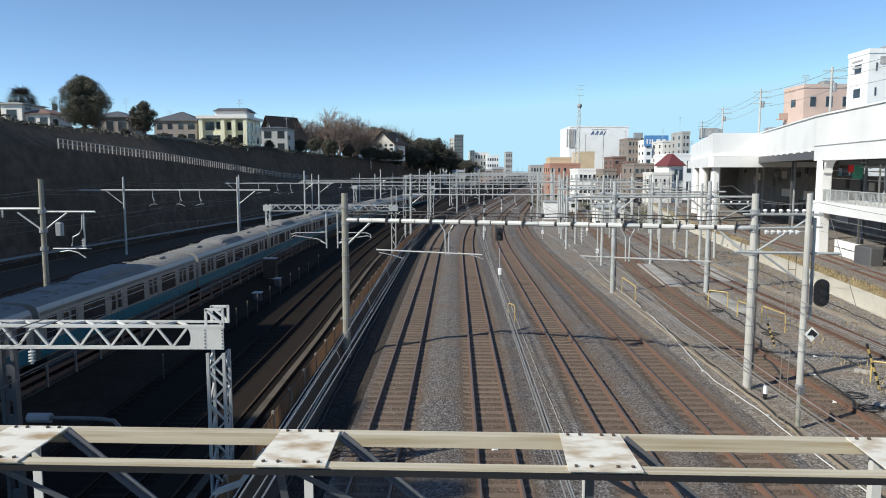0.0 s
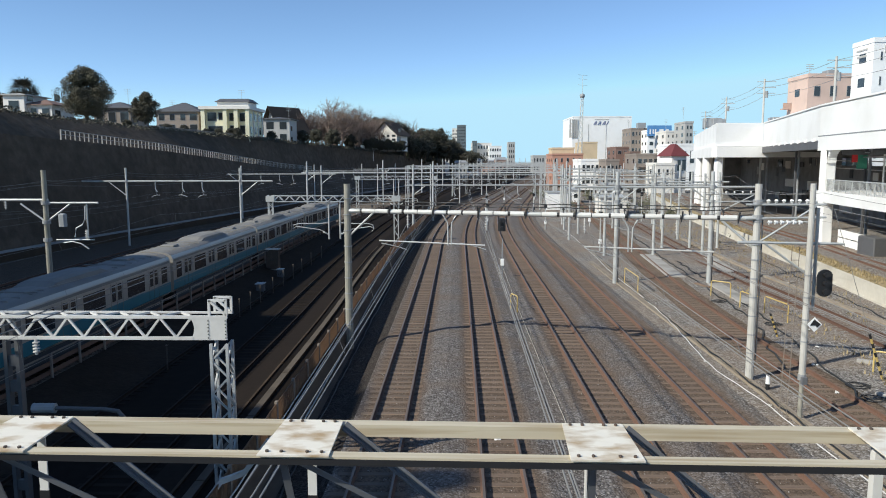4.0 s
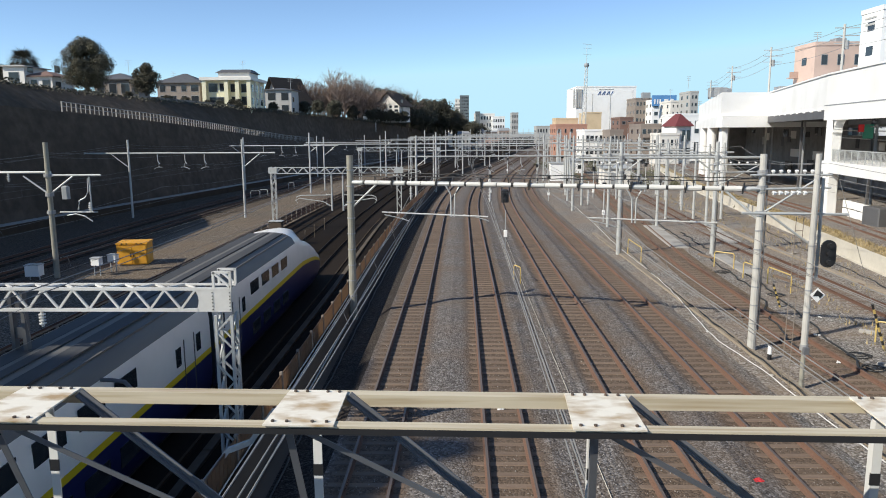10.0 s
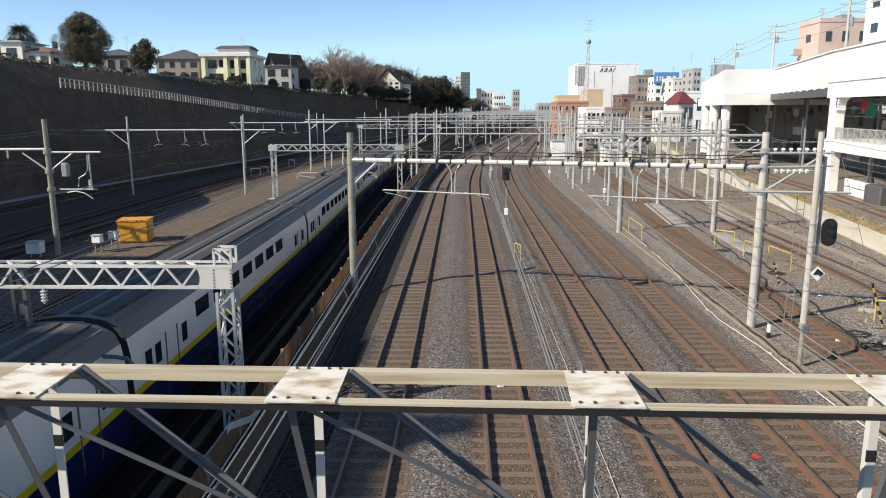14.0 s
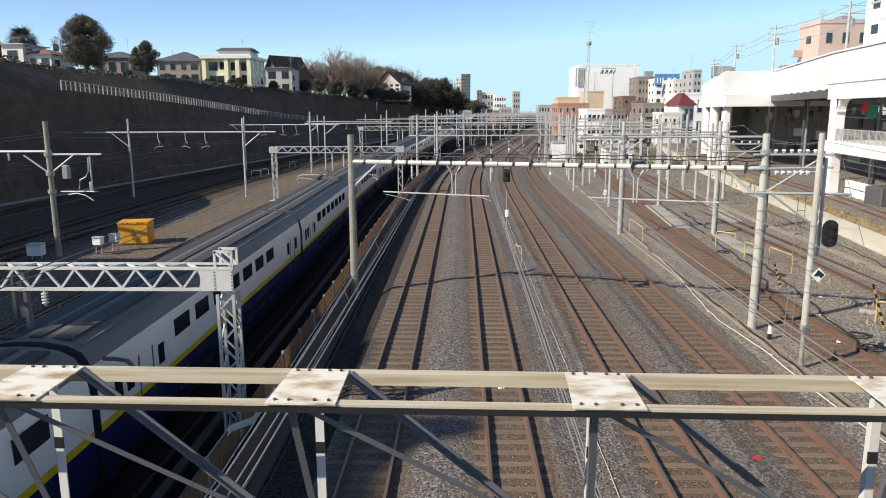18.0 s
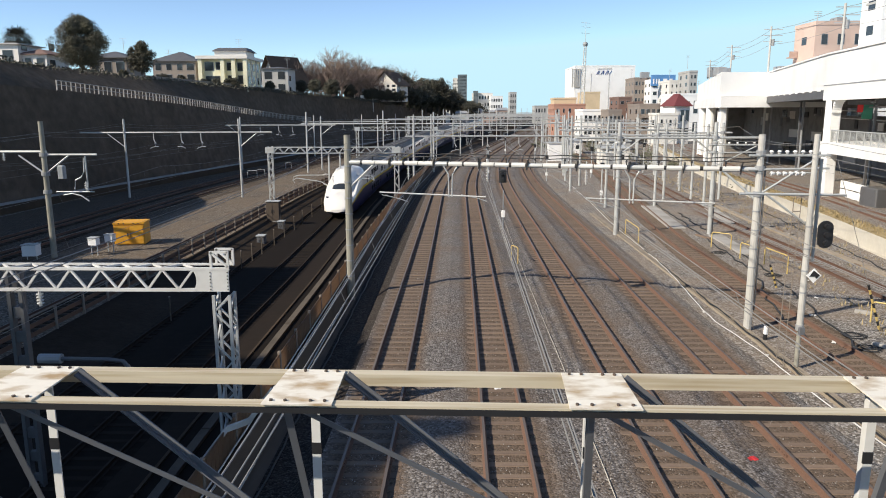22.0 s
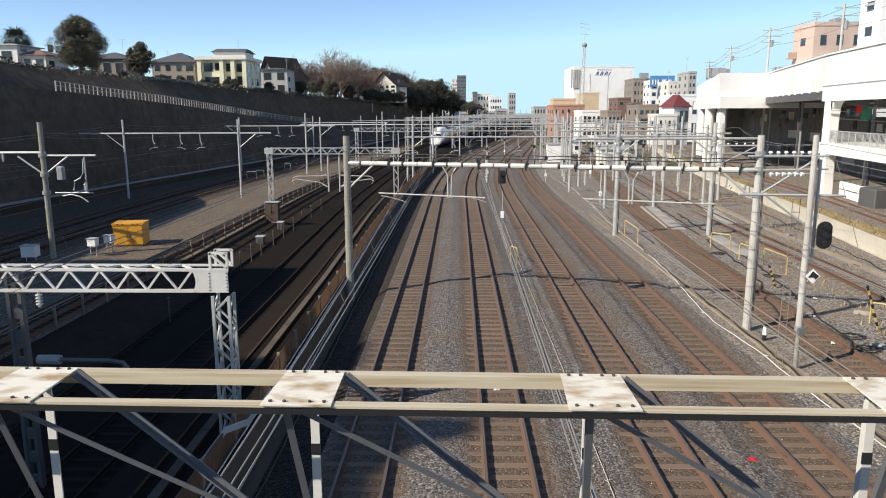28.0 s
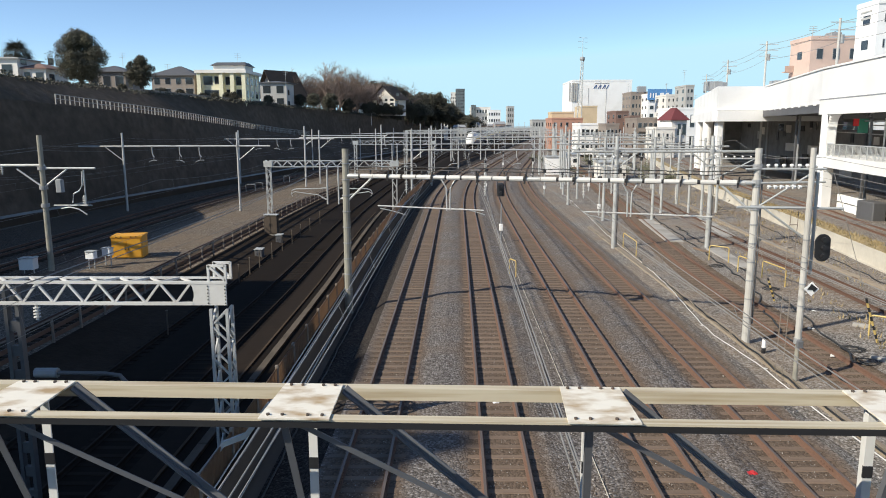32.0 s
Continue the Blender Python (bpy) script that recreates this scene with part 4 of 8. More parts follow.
M_CROOF = material("commuter_roof_grey", (0.21, 0.2, 0.185), 0.7, grain=0.2, scale=3, stain=(0.12, 0.112, 0.1), stain_amount=0.6, bump=0.05, stretch=(1, 0.3, 1))
M_SKYBLUE = material("sky_blue_band", (0.02, 0.145, 0.19), 0.4, grain=0.03, stain_amount=0.15, bump=0)

CAR = 25.0
# half section of a double-deck car: (half width, height above rail)
def deck_section(w=1.0, top=1.0, low=0.35, nose=0.0):
    s = [(1.45, low), (1.64, low + 0.35), (1.69, 1.2), (1.69, 1.98), (1.69, 2.2), (1.67, 3.3), (1.58, 3.8), (1.38, 4.16), (1.0, 4.36), (0.5, 4.45), (0.0, 4.47)]
    return [(a * w, low + (z - low) * top) for a, z in s]


def loft(b, stations, pick, mat=0):
    """Skin between stations (y, half section); pick: which strips of the half section to lay, on both sides."""
    for (ya, sa), (yb, sb) in zip(stations, stations[1:]):
        for j in pick:
            for s in (-1, 1):
                q = [(s * sa[j][0], ya, sa[j][1]), (s * sa[j + 1][0], ya, sa[j + 1][1]), (s * sb[j + 1][0], yb, sb[j + 1][1]), (s * sb[j][0], yb, sb[j][1])]
                b.quad(*q, mat=mat)


NOSE_SCALE = 0.8
NOSE = (12.0, 11.0, 10.0, 9.2, 8.4, 7.6, 6.8, 6.0, 5.4, 4.8, 4.3, 3.8, 3.3, 2.7, 2.1, 1.5, 1.0, 0.6, 0.3, 0.1, 0.0)
# fractions of the half section from shoulder to ridge: the full body, the hollowed cab, the flat snout
FULL = ((0.988, 0.424), (0.935, 0.67), (0.817, 0.847), (0.592, 0.946), (0.296, 0.99), (0, 1))
HOLLOW = ((0.985, 0.4), (0.9, 0.5), (0.7, 0.22), (0.52, 0.7), (0.32, 0.95), (0, 1))
SNOUT = ((0.95, 0.45), (0.83, 0.68), (0.65, 0.82), (0.47, 0.92), (0.26, 0.98), (0, 1))


def nose_stations(y_tip, d):
    """Sections from the full body to the tip; d: +1 when the tip lies ahead of the body."""
    out = []
    for back in NOSE:
        wide = lerp(back, (0, 0.5), (0.1, 0.78), (0.3, 1.0), (0.6, 1.17), (1.0, 1.3), (1.5, 1.41), (2.1, 1.49), (2.7, 1.54), (3.8, 1.6), (5.4, 1.65), (8, 1.69))
        shoulder = lerp(back, (0, 0.78), (0.1, 0.86), (0.3, 0.95), (0.6, 1.06), (1.0, 1.2), (1.5, 1.34), (2.1, 1.5), (3.3, 1.76), (4.8, 2.02), (7, 2.26), (10, 2.44))
        ridge = lerp(back, (0, 0.9), (0.1, 1.06), (0.3, 1.24), (0.6, 1.42), (1.0, 1.68), (1.5, 1.9), (2.1, 2.08), (2.7, 2.2), (3.3, 2.31), (3.8, 2.46), (4.3, 2.74), (4.8, 3.1), (5.4, 3.48), (6.0, 3.76), (6.8, 4.05), (7.6, 4.25), (8.4, 4.36), (10, 4.45), (12, 4.47))
        low = lerp(back, (0, 0.62), (0.3, 0.5), (0.8, 0.4), (2, 0.3), (6, 0.3), (12, 0.35))
        k = lerp(back, (1.6, 0), (3.6, 1), (7.0, 1), (10.6, 2))
        u = lerp(back, (0, 0.55), (0.6, 0.62), (2, 0.85), (4, 1))
        sec = [(wide * a, low + (shoulder - low) * t) for a, t in ((0.86 * u, 0), (0.97 * (0.3 + 0.7 * u), 0.17), (1, 0.41), (1, 0.871), (1, 1))]
        for a, h, f in zip(SNOUT, HOLLOW, FULL):
            p, q, u = (a, h, k) if k < 1 else (h, f, k - 1)
            sec.append((wide * (p[0] + (q[0] - p[0]) * u), shoulder + (ridge - shoulder) * (p[1] + (q[1] - p[1]) * u)))
        out.append((y_tip - d * back * NOSE_SCALE, sec))
    return out


def window_patch(b, y0, y1, z0, z1, side, x=1.70):
    b.box(side * x - 0.012, side * x + 0.012, y0, y1, z0, z1)


def fast_car(kind, parent, d=1):
    """One double-deck car, centred, 25 m; kind: mid, panto or end (tip at +y for d = 1)."""
    end = kind == "end"
    h = CAR / 2 - 0.2
    st = [(-h * d, deck_section()), (-h * d + 0.2 * d, deck_section()), ((h - 9.6 if end else h) * d, deck_section())]
    if end:
        st = st[:2] + nose_stations(h * d, d)
    white, roof = Build(), Build()
    loft(white, st, range(4, 6))
    if end:
        loft(roof, st[:3], range(6, 10))
        loft(white, st[2:], range(6, 10))
    else:
        loft(roof, st, range(6, 10))
    car = part("car", white, M_TW, parent, "white upper body of a double-deck car", smooth=True)
    part("roof", roof, M_TROOF, car, "grey ribbed roof", smooth=True)
    yel, blue = Build(), Build()
    if end:
        loft(yel, st[:-4], (3,))
        tip = Build()
        loft(tip, st[-5:], (2, 3))
        end_sec = st[-1][1]
        tip.quad(*[(a, st[-1][0], z) for a, z in end_sec], *[(-a, st[-1][0], z) for a, z in reversed(end_sec[:-1])])
        part("nose", tip, M_TW, car, "rounded white nose", smooth=True)
        loft(blue, st[:-4], (0, 1, 2))
        loft(blue, st[-5:], (0, 1))
        belly = Build()
        for (ya, sa), (yb, sb) in zip(st[2:], st[3:]):
            belly.quad((-sa[0][0], ya, sa[0][1]), (sa[0][0], ya, sa[0][1]), (sb[0][0], yb, sb[0][1]), (-sb[0][0], yb, sb[0][1]))
        part("belly", belly, M_TUNDER, car)
    else:
        loft(yel, st, (3,))
        loft(blue, st, (0, 1, 2))
    part("band", yel, M_TYEL, car, "yellow band", smooth=True)
    part("lower_body", blue, M_TBLUE, car, "dark blue lower body", smooth=True)
    for y in (st[0][0],) if end else (-h, h):
        cap, sec = Build(), deck_section()
        cap.quad(*[(a, y, z) for a, z in sec], *[(-a, y, z) for a, z in reversed(sec[:-1])])
        part("end_wall", cap, M_TUNDER, car)
    # roof ribs and walkway strips
    a0, a1 = (-h * d, (h - 9.7) * d) if end else (-h, h)
    a0, a1 = min(a0, a1) + 0.3, max(a0, a1) - 0.3
    for x, w, z in ((-0.7, 0.26, 4.43), (0.7, 0.26, 4.43), (0.0, 0.16, 4.48), (-1.22, 0.03, 4.27), (1.22, 0.03, 4.27)):
        b = Build()
        b.box(x - w, x + w, a0, a1, z - 0.03, z + 0.03)
        part("roof_walkway" if w > 0.1 else "roof_rib", b, M_TDARK if w > 0.15 else M_TROOF, car)
    # windows: upper deck row, vestibule row at the ends, doors
    for s in (-1, 1):
        lo, hi = (-h * d, (h - 10.3) * d) if end else (-h, h)
        lo, hi = min(lo, hi), max(lo, hi)
        y = lo + 5.2
        while y + 1.4 < hi - (5.0 if not end else 0.4):
            b = Build()
            window_patch(b, y, y + 1.35, 2.92, 3.5, s, 1.675)
            part("window", b, M_GLASS, car)
            b = Build()
            window_patch(b, y, y + 1.35, 1.0, 1.6, s, 1.69)
            part("window", b, M_GLASS, car)
            y += 1.95
        for y0 in ((lo + 0.9, lo + 1.6, lo + 3.8) if not end else (lo + 0.9, lo + 3.8)) + (() if end else (hi - 1.5, hi - 3.4)):
            b = Build()
            window_patch(b, y0, y0 + 0.42, 2.46, 3.1, s, 1.69)
            part("window", b, M_GLASS, car)
        for y0 in (lo + 2.4,) + (() if end else (hi - 2.7,)):
            b = Build()
            window_patch(b, y0, y0 + 0.05, 1.2, 3.25, s, 1.695)
            window_patch(b, y0 + 0.95, y0 + 1.0, 1.2, 3.25, s, 1.695)
            part("door", b, M_TROOF, car, "grey door joints")
    under = Build()
    under.box(-1.3, 1.3, a0, a1, 0.12, 0.4)
    part("underframe", under, M_TUNDER, car)
    for yb in (-8.75, 8.75):
        for o in (-1.25, 1.25):
            b = Build()
            for sx in (-1, 1):
                b.tube((sx * 0.66, yb + o, 0.43), (sx * 0.8, yb + o, 0.43), 0.43, 14)
            part("wheelset", b, M_TUNDER, car)
    if end:
        # windscreen and lamps lie on the nose's skin
        nose = nose_stations(h * d, d)

        def skin(back, j, out=0.025):
            """A point of the skin at that distance from the tip, j along the half section."""
            for (ya, sa), (yb, sb), na, nb in zip(nose, nose[1:], NOSE, NOSE[1:]):
                if nb <= back <= na:
                    k = (na - back) / (na - nb)
                    i = min(int(j), len(sa) - 2)
                    u = j - i
                    pa = Vector((sa[i][0] + (sa[i + 1][0] - sa[i][0]) * u, ya, sa[i][1] + (sa[i + 1][1] - sa[i][1]) * u))
                    pb = Vector((sb[i][0] + (sb[i + 1][0] - sb[i][0]) * u, yb, sb[i][1] + (sb[i + 1][1] - sb[i][1]) * u))
                    p = pa.lerp(pb, k)
                    return p + Vector((p.x * out / 1.2, d * out, out))

        b = Build()
        cols = [(7.7, 1), (8.1, 1), (8.6, 1), (9.3, 1), (10, 1), (9.3, -1), (8.6, -1), (8.1, -1), (7.7, -1)]
        rows_ = []
        for k in (0, 1, 2, 3):
            ring = []
            for n, (j, s) in enumerate(cols):
                side = abs(n - 4) / 4
                lo_, hi_ = 3.95 + 0.65 * side**2, 4.75 + 0.35 * side**2
                p = skin(lo_ + (hi_ - lo_) * k / 3, j)
                ring.append((s * p.x, p.y, p.z))
            rows_.append(ring)
        b.rings(rows_, closed=False, cap=False)
        part("windscreen", b, M_GLASS, car, "dark wrap-around windscreen", smooth=True)
        for s in (-1, 1):
            b = Build()
            rows_ = []
            for back, o in ((1.9, 0.15), (2.05, 0.42), (2.3, 0.55), (2.55, 0.5), (2.75, 0.2)):
                rows_.append([(s * q.x, q.y, q.z) for q in (skin(back, 6.6 - o), skin(back, 6.6), skin(back, 6.6 + o))])
            b.rings(rows_, closed=False, cap=False)
            part("headlamp", b, M_GLASS, car, "dark headlamp glass", smooth=True)
        b = Build()
        b.path([tuple(skin(bk, 7.6 + 0.2 * bk, 0.01)) for bk in (1.2, 1.8, 2.6, 3.4, 4.2)], 0.012, 4)
        part("panel_joint", b, M_TROOF, car, "grey joint of the nose cover")
    if kind == "panto":
        b = Build()
        for x in (-0.9, 0.9):
            b.box(x - 0.2, x + 0.2, 6.6, 9.4, 4.36, 4.75)
        b.box(-0.6, 0.6, 7.2, 8.8, 4.45, 4.6)
        part("pantograph_base", b, M_TROOF, car)
        b = Build()
        b.tube((0, 7.4, 4.6), (0, 8.5, 4.95), 0.04, 6)
        b.tube((0, 8.5, 4.95), (0, 7.7, 5.25), 0.03, 6)
        b.bar((-0.8, 7.7, 5.27), (0.8, 7.7, 5.27), 0.12, 0.04)
        part("pantograph", b, M_TUNDER, car)
    return car


fast_train = thing("double_deck_train", "white and navy double-deck express train with a yellow band", "train")
fast_cars = [fast_car("end", fast_train, -1)]
for i in range(6):
    fast_cars.append(fast_car("panto" if i in (1, 4) else "mid", fast_train))
fast_cars.append(fast_car("end", fast_train, 1))

# writing on the tail car's side is a plain dark shape of its size
for s in (-1, 1):
    b = Build()
    for i, (o, hh) in enumerate(((0, 0.9), (0.35, 0.55), (0.75, 0.5), (1.15, 0.62))):
        b.box(s * 1.702 - 0.004, s * 1.702 + 0.004, 5.3 + o, 5.5 + o, 2.62, 2.62 + hh)
    part("lettering", b, M_TROOF, fast_cars[0], "grey lettering shapes")


def commuter_section():
    return [(1.3, 0.95), (1.47, 1.12), (1.475, 1.5), (1.475, 1.75), (1.475, 2.95), (1.45, 3.2), (1.35, 3.4), (1.05, 3.56), (0.5, 3.63), (0.0, 3.65)]


def commuter_car(parent, end=0):
    h = 9.75
    st = [(-h, commuter_section()), (h, commuter_section())]
    body, band, roof = Build(), Build(), Build()
    loft(body, st, (0, 3, 4))
    loft(band, st, (1, 2))
    loft(body, st, (5,))
    loft(roof, st, (6, 7, 8))
    for y in (-h, h):
        sec = commuter_section()
        body.quad(*[(a, y, z) for a, z in sec], *[(-a, y, z) for a, z in reversed(sec[:-1])])
    car = part("car", body, M_STEEL, parent, "stainless steel body of a commuter car")
    part("roof", roof, M_CROOF, car, "grey roof", smooth=True)
    part("band", band, M_SKYBLUE, car, "sky blue band")
    for s in (-1, 1):
        b = Build()
        b.box(s * 1.47 - 0.02, s * 1.47 + 0.005, -h + 0.1, h - 0.1, 3.0, 3.14)
        part("top_band", b, M_CROOF, car, "grey gutter line below the roof")
    b = Build()
    b.rings([[(-0.98, y, 3.55), (-0.9, y, 3.55 + hh * 0.7), (-0.6, y, 3.55 + hh), (0.6, y, 3.55 + hh), (0.9, y, 3.55 + hh * 0.7), (0.98, y, 3.55)] for y, hh in ((-2.9, 0.05), (-2.3, 0.28), (-1.8, 0.33), (1.6, 0.33), (2.1, 0.28), (2.7, 0.05))])
    part("air_conditioner", b, M_CROOF, car, "pale rounded air conditioner")
    for y in [-9.0 + 0.9 * i for i in range(21)]:
        if abs(y) > 3.2:
            b = Build()
            b.bar((-1.0, y, 3.585), (1.0, y, 3.585), 0.04, 0.08)
            part("roof_rib", b, M_CROOF, car)
    for y in (-6.6, 6.4):
        b = Build()
        b.cbox(-0.5, 0.5, y - 0.45, y + 0.45, 3.6, 3.76, 0.05)
        part("ventilator", b, M_CROOF, car)
    for y in (-4.4, 4.2):
        b = Build()
        b.bar((-1.2, y, 3.66), (1.2, y, 3.66), 0.06, 0.05)
        part("roof_hose", b, M_CROOF, car)
    for s in (-1, 1):
        for yd in (-7.2, -2.4, 2.4, 7.2):
            for o in (-0.34, 0.34):
                b = Build()
                b.box(s * 1.48 - 0.012, s * 1.48 + 0.006, yd + o - 0.21, yd + o + 0.21, 1.95, 2.85)
                part("door_window", b, M_GLASS, car)
            b = Build()
            for o in (-0.68, 0, 0.68):
                b.box(s * 1.48 - 0.01, s * 1.48 + 0.004, yd + o - 0.012, yd + o + 0.012, 1.12, 2.95)
            part("door", b, M_TROOF, car, "door joints")
        for y0, y1 in ((-5.9, -3.7), (-1.1, 1.1), (3.7, 5.9), (8.35, 9.2), (-9.2, -8.35)):
            b = Build()
            b.box(s * 1.48 - 0.012, s * 1.48 + 0.006, y0, y1, 1.85, 2.85)
            part("window", b, M_GLASS, car)
    b = Build()
    b.box(-1.25, 1.25, -8.9, 8.9, 0.35, 0.95)
    part("underframe", b, M_TUNDER, car)
    for yb in (-6.8, 6.8):
        b = Build()
        for o in (-1.05, 1.05):
            b.tube((-0.75, yb + o, 0.43), (0.75, yb + o, 0.43), 0.43, 12)
        part("bogie", b, M_TUNDER, car)
    if end:
        b = Build()
        y = h * end
        b.box(-1.2, 1.2, min(y, y + 0.03 * end), max(y, y + 0.03 * end), 1.9, 3.1)
        part("windscreen", b, M_GLASS, car, "dark cab windscreen")
    return car


commuter = thing("commuter_train", "stainless steel commuter train with a sky blue band", "train")
commuter_cars = [commuter_car(commuter, 1 if i == 0 else (-1 if i == 9 else 0)) for i in range(10)]
COMMUTER_X = line_x(-20.15, left_bend)
# tail of the commuter train along y, and rear tip of the express, second by second
tail_y = spline([(0, 191), (3.0, 126.5), (6.0, 65), (6.5, 54.15), (7.0, 43.25), (7.5, 32.05), (8.0, 21), (10, -24), (14.5, -120), (20, -235), (32, -480)])
rear_y = spline([(0, -312), (4, -250), (8, -186), (9, -169.6), (9.5, -160.0), (10, -148.6), (11, -132.2), (12, -115.6), (14, -80.8), (17, -26.6), (20, 30.3), (20.5, 40.0), (21.5, 59.2), (22.5, 78.6), (23, 87.8), (25, 122.5), (28, 172), (30, 208), (32, 244)])


def motions():
    """Both trains follow their curved tracks car by car."""
    grid = [i * 0.5 for i in range(65)]

    def on_line(fx, ya, yb, fz):
        xa, xb = fx(ya), fx(yb)
        return pose((xa + xb) / 2, (ya + yb) / 2, (fz(ya) + fz(yb)) / 2,
                    math.degrees(math.atan2(fz(yb) - fz(ya), yb - ya)), 0, -math.degrees(math.atan2(xb - xa, yb - ya)))

    for train, cars, where, fx, z, length, first, sign in (
            (fast_train, fast_cars, rear_y, fast_x, fast_z, CAR, 0.0, 1),
            (commuter, commuter_cars, tail_y, COMMUTER_X, level(LOCAL_Z), 20.0, 0.0, -1)):
        base = {t: pose(fx(where(t)), where(t), z(where(t))) for t in grid}
        walk(train, [(t, base[t]) for t in grid])
        for i, car in enumerate(cars):
            rows = []
            for t in grid:
                y0 = where(t) + sign * i * length
                lo, hi = min(y0, y0 + sign * length), max(y0, y0 + sign * length)
                rows.append((t, base[t].inverted() @ on_line(fx, lo + 3, hi - 3, z)))
            walk(car, rows)

# ---- station on the right ----
def wall_strip(points, z0, z1, thick, b=None):
    """An upright wall along a line of (x, y) points, its thickness to the right of the walk."""
    b = b or Build()
    for (x0, y0), (x1, y1) in zip(points, points[1:]):
        d = Vector((x1 - x0, y1 - y0, 0)).normalized()
        n = Vector((d.y, -d.x, 0)) * thick
        b.rings([[(x0, y0, z0), (x1, y1, z0), (x1 + n.x, y1 + n.y, z0), (x0 + n.x, y0 + n.y, z0)],
                 [(x0, y0, z1), (x1, y1, z1), (x1 + n.x, y1 + n.y, z1), (x0 + n.x, y0 + n.y, z1)]])
    return b


def slab(points, z0, z1):
    b = Build()
    b.rings([[(x, y, z0) for x, y in points], [(x, y, z1) for x, y in points]])
    return b


M_DIMWALL = material("dim_station_wall", (0.2, 0.195, 0.19), 0.8, grain=0.15, scale=2, stain=(0.07, 0.065, 0.06), stain_amount=0.5, bump=0.1)
M_SIGNRED = material("red_sign", (0.6, 0.03, 0.03), 0.5, bump=0)
M_SIGNGREEN = material("green_sign", (0.05, 0.24, 0.16), 0.5, bump=0)


def station():
    t = thing("station_building", "white two-storey concrete station concourse over the platforms", "station", kind="structure")
    front = [(24.6, 10), (26.6, 34), (31.15, 52.5), (33.0, 65.3), (33.35, 67.6)]
    long_front = front[:-1] + [(33.35, 67.6), (41.0, 98)]
    part("roof_parapet", wall_strip(long_front, 10.72, 13.4, 0.35), M_WHITE, t, "white painted roof parapet")
    cap = wall_strip([(x - 0.12, y) for x, y in long_front], 13.4, 13.55, 0.6)
    part("parapet_cap", cap, M_WHITE, t)
    part("roof_slab", slab(long_front + [(51, 98), (48, 10)], 10.3, 10.74), M_WHITE, t)
    part("fascia", wall_strip([(x - 0.1, y) for x, y in front], 9.35, 10.68, 0.5), M_WHITE, t, "white fascia over the openings")
    b = Build()
    for x0, y0, x1, y1 in ((33.6, 67.6, 41.0, 98),):
        b.bar((x0, y0, 9.9), (x1, y1, 9.9), 0.4, 0.8)
    part("steel_girder", b, M_STEELBEAM, t, "dark steel girder under the roof")
    for i in range(9):
        b = Build()
        k = (i + 0.5) / 9
        b.box(33.2 + 7.6 * k, 34.4 + 7.6 * k, 67.8 + 30 * k - 0.15, 67.8 + 30 * k + 0.15, 10.2, 10.5)
        part("joist_end", b, M_WHITE, t)
    part("concourse_slab", slab([(x - 0.1, y) for x, y in front] + [(46, 67.6), (46, 10)], 4.7, 5.7), M_WHITE, t, "white floor slab")
    for k in (0.0, 0.86):
        x, y = 33.0 - 6.4 * k, 65.9 - 32 * k
        b = Build()
        b.cbox(x - 0.1, x + 0.95, y - 0.5, y + 0.5, 0.8, 9.5, 0.12)
        part("pillar", b, M_WHITE, t, "white square pillar")
    # railing of the open concourse
    r = part("railing", wall_strip([(x + 0.12, y) for x, y in front], 6.72, 6.8, 0.07), M_GALV, t, "grey steel railing")
    b = Build()
    for (x0, y0), (x1, y1) in zip(front, front[1:]):
        n = int(math.hypot(x1 - x0, y1 - y0) / 1.6) + 1
        for i in range(n):
            x, y = x0 + (x1 - x0) * i / n, y0 + (y1 - y0) * i / n
            b.box(x + 0.12, x + 0.19, y - 0.03, y + 0.03, 5.7, 6.75)
    part("railing_posts", b, M_GALV, r)
    b = Build()
    for (x0, y0), (x1, y1) in zip(front, front[1:]):
        n = int(math.hypot(x1 - x0, y1 - y0) / 0.22)
        for i in range(n):
            x, y = x0 + (x1 - x0) * i / n, y0 + (y1 - y0) * i / n
            b.box(x + 0.14, x + 0.17, y - 0.02, y + 0.02, 5.82, 6.72)
    tagged(part("railing_bars", b, M_GALV, r, "thin grey upright bars"), kind="stuff")
    # far block with its own corner pillars
    blockp = [(34.7, 98.2), (41.2, 98.4), (60, 98.6), (62, 150), (48.5, 150)]
    part("far_block", slab(blockp, 10.4, 13.5), M_WHITE, t, "white end block")
    part("far_fascia", wall_strip([(60, 98.6), (34.7, 98.2), (48.5, 150)][::-1], 8.9, 10.36, 0.5), M_WHITE, t)
    for x, y in ((35.0, 98.6), (38.6, 112.5), (43.3, 130)):
        b = Build()
        if y < 100:
            b.cbox(x, x + 1.0, y, y + 1.0, 0.8, 9.0, 0.15)
        else:
            b.tube((x, y, 0.8), (x, y, 9.0), 0.75, 18)
        part("pillar", b, M_WHITE, t, "white pillar")
    # dim inner spaces
    part("inner_wall", wall_strip([(49.5, 149), (58, 149)], 0.8, 10.3, 0.4, wall_strip([(47, 66), (50, 98), (58, 150)], 8.75, 10.3, 0.4, wall_strip([(47, 10), (47, 66)], 9.25, 10.3, 0.4, wall_strip([(50, 98), (58, 150)], 7.8, 8.75, 0.4, wall_strip([(47, 10), (47, 66), (50, 98), (58, 150)], 0.8, 7.8, 0.4))))), M_DIMWALL, t, "dim wall at the back of the platforms")
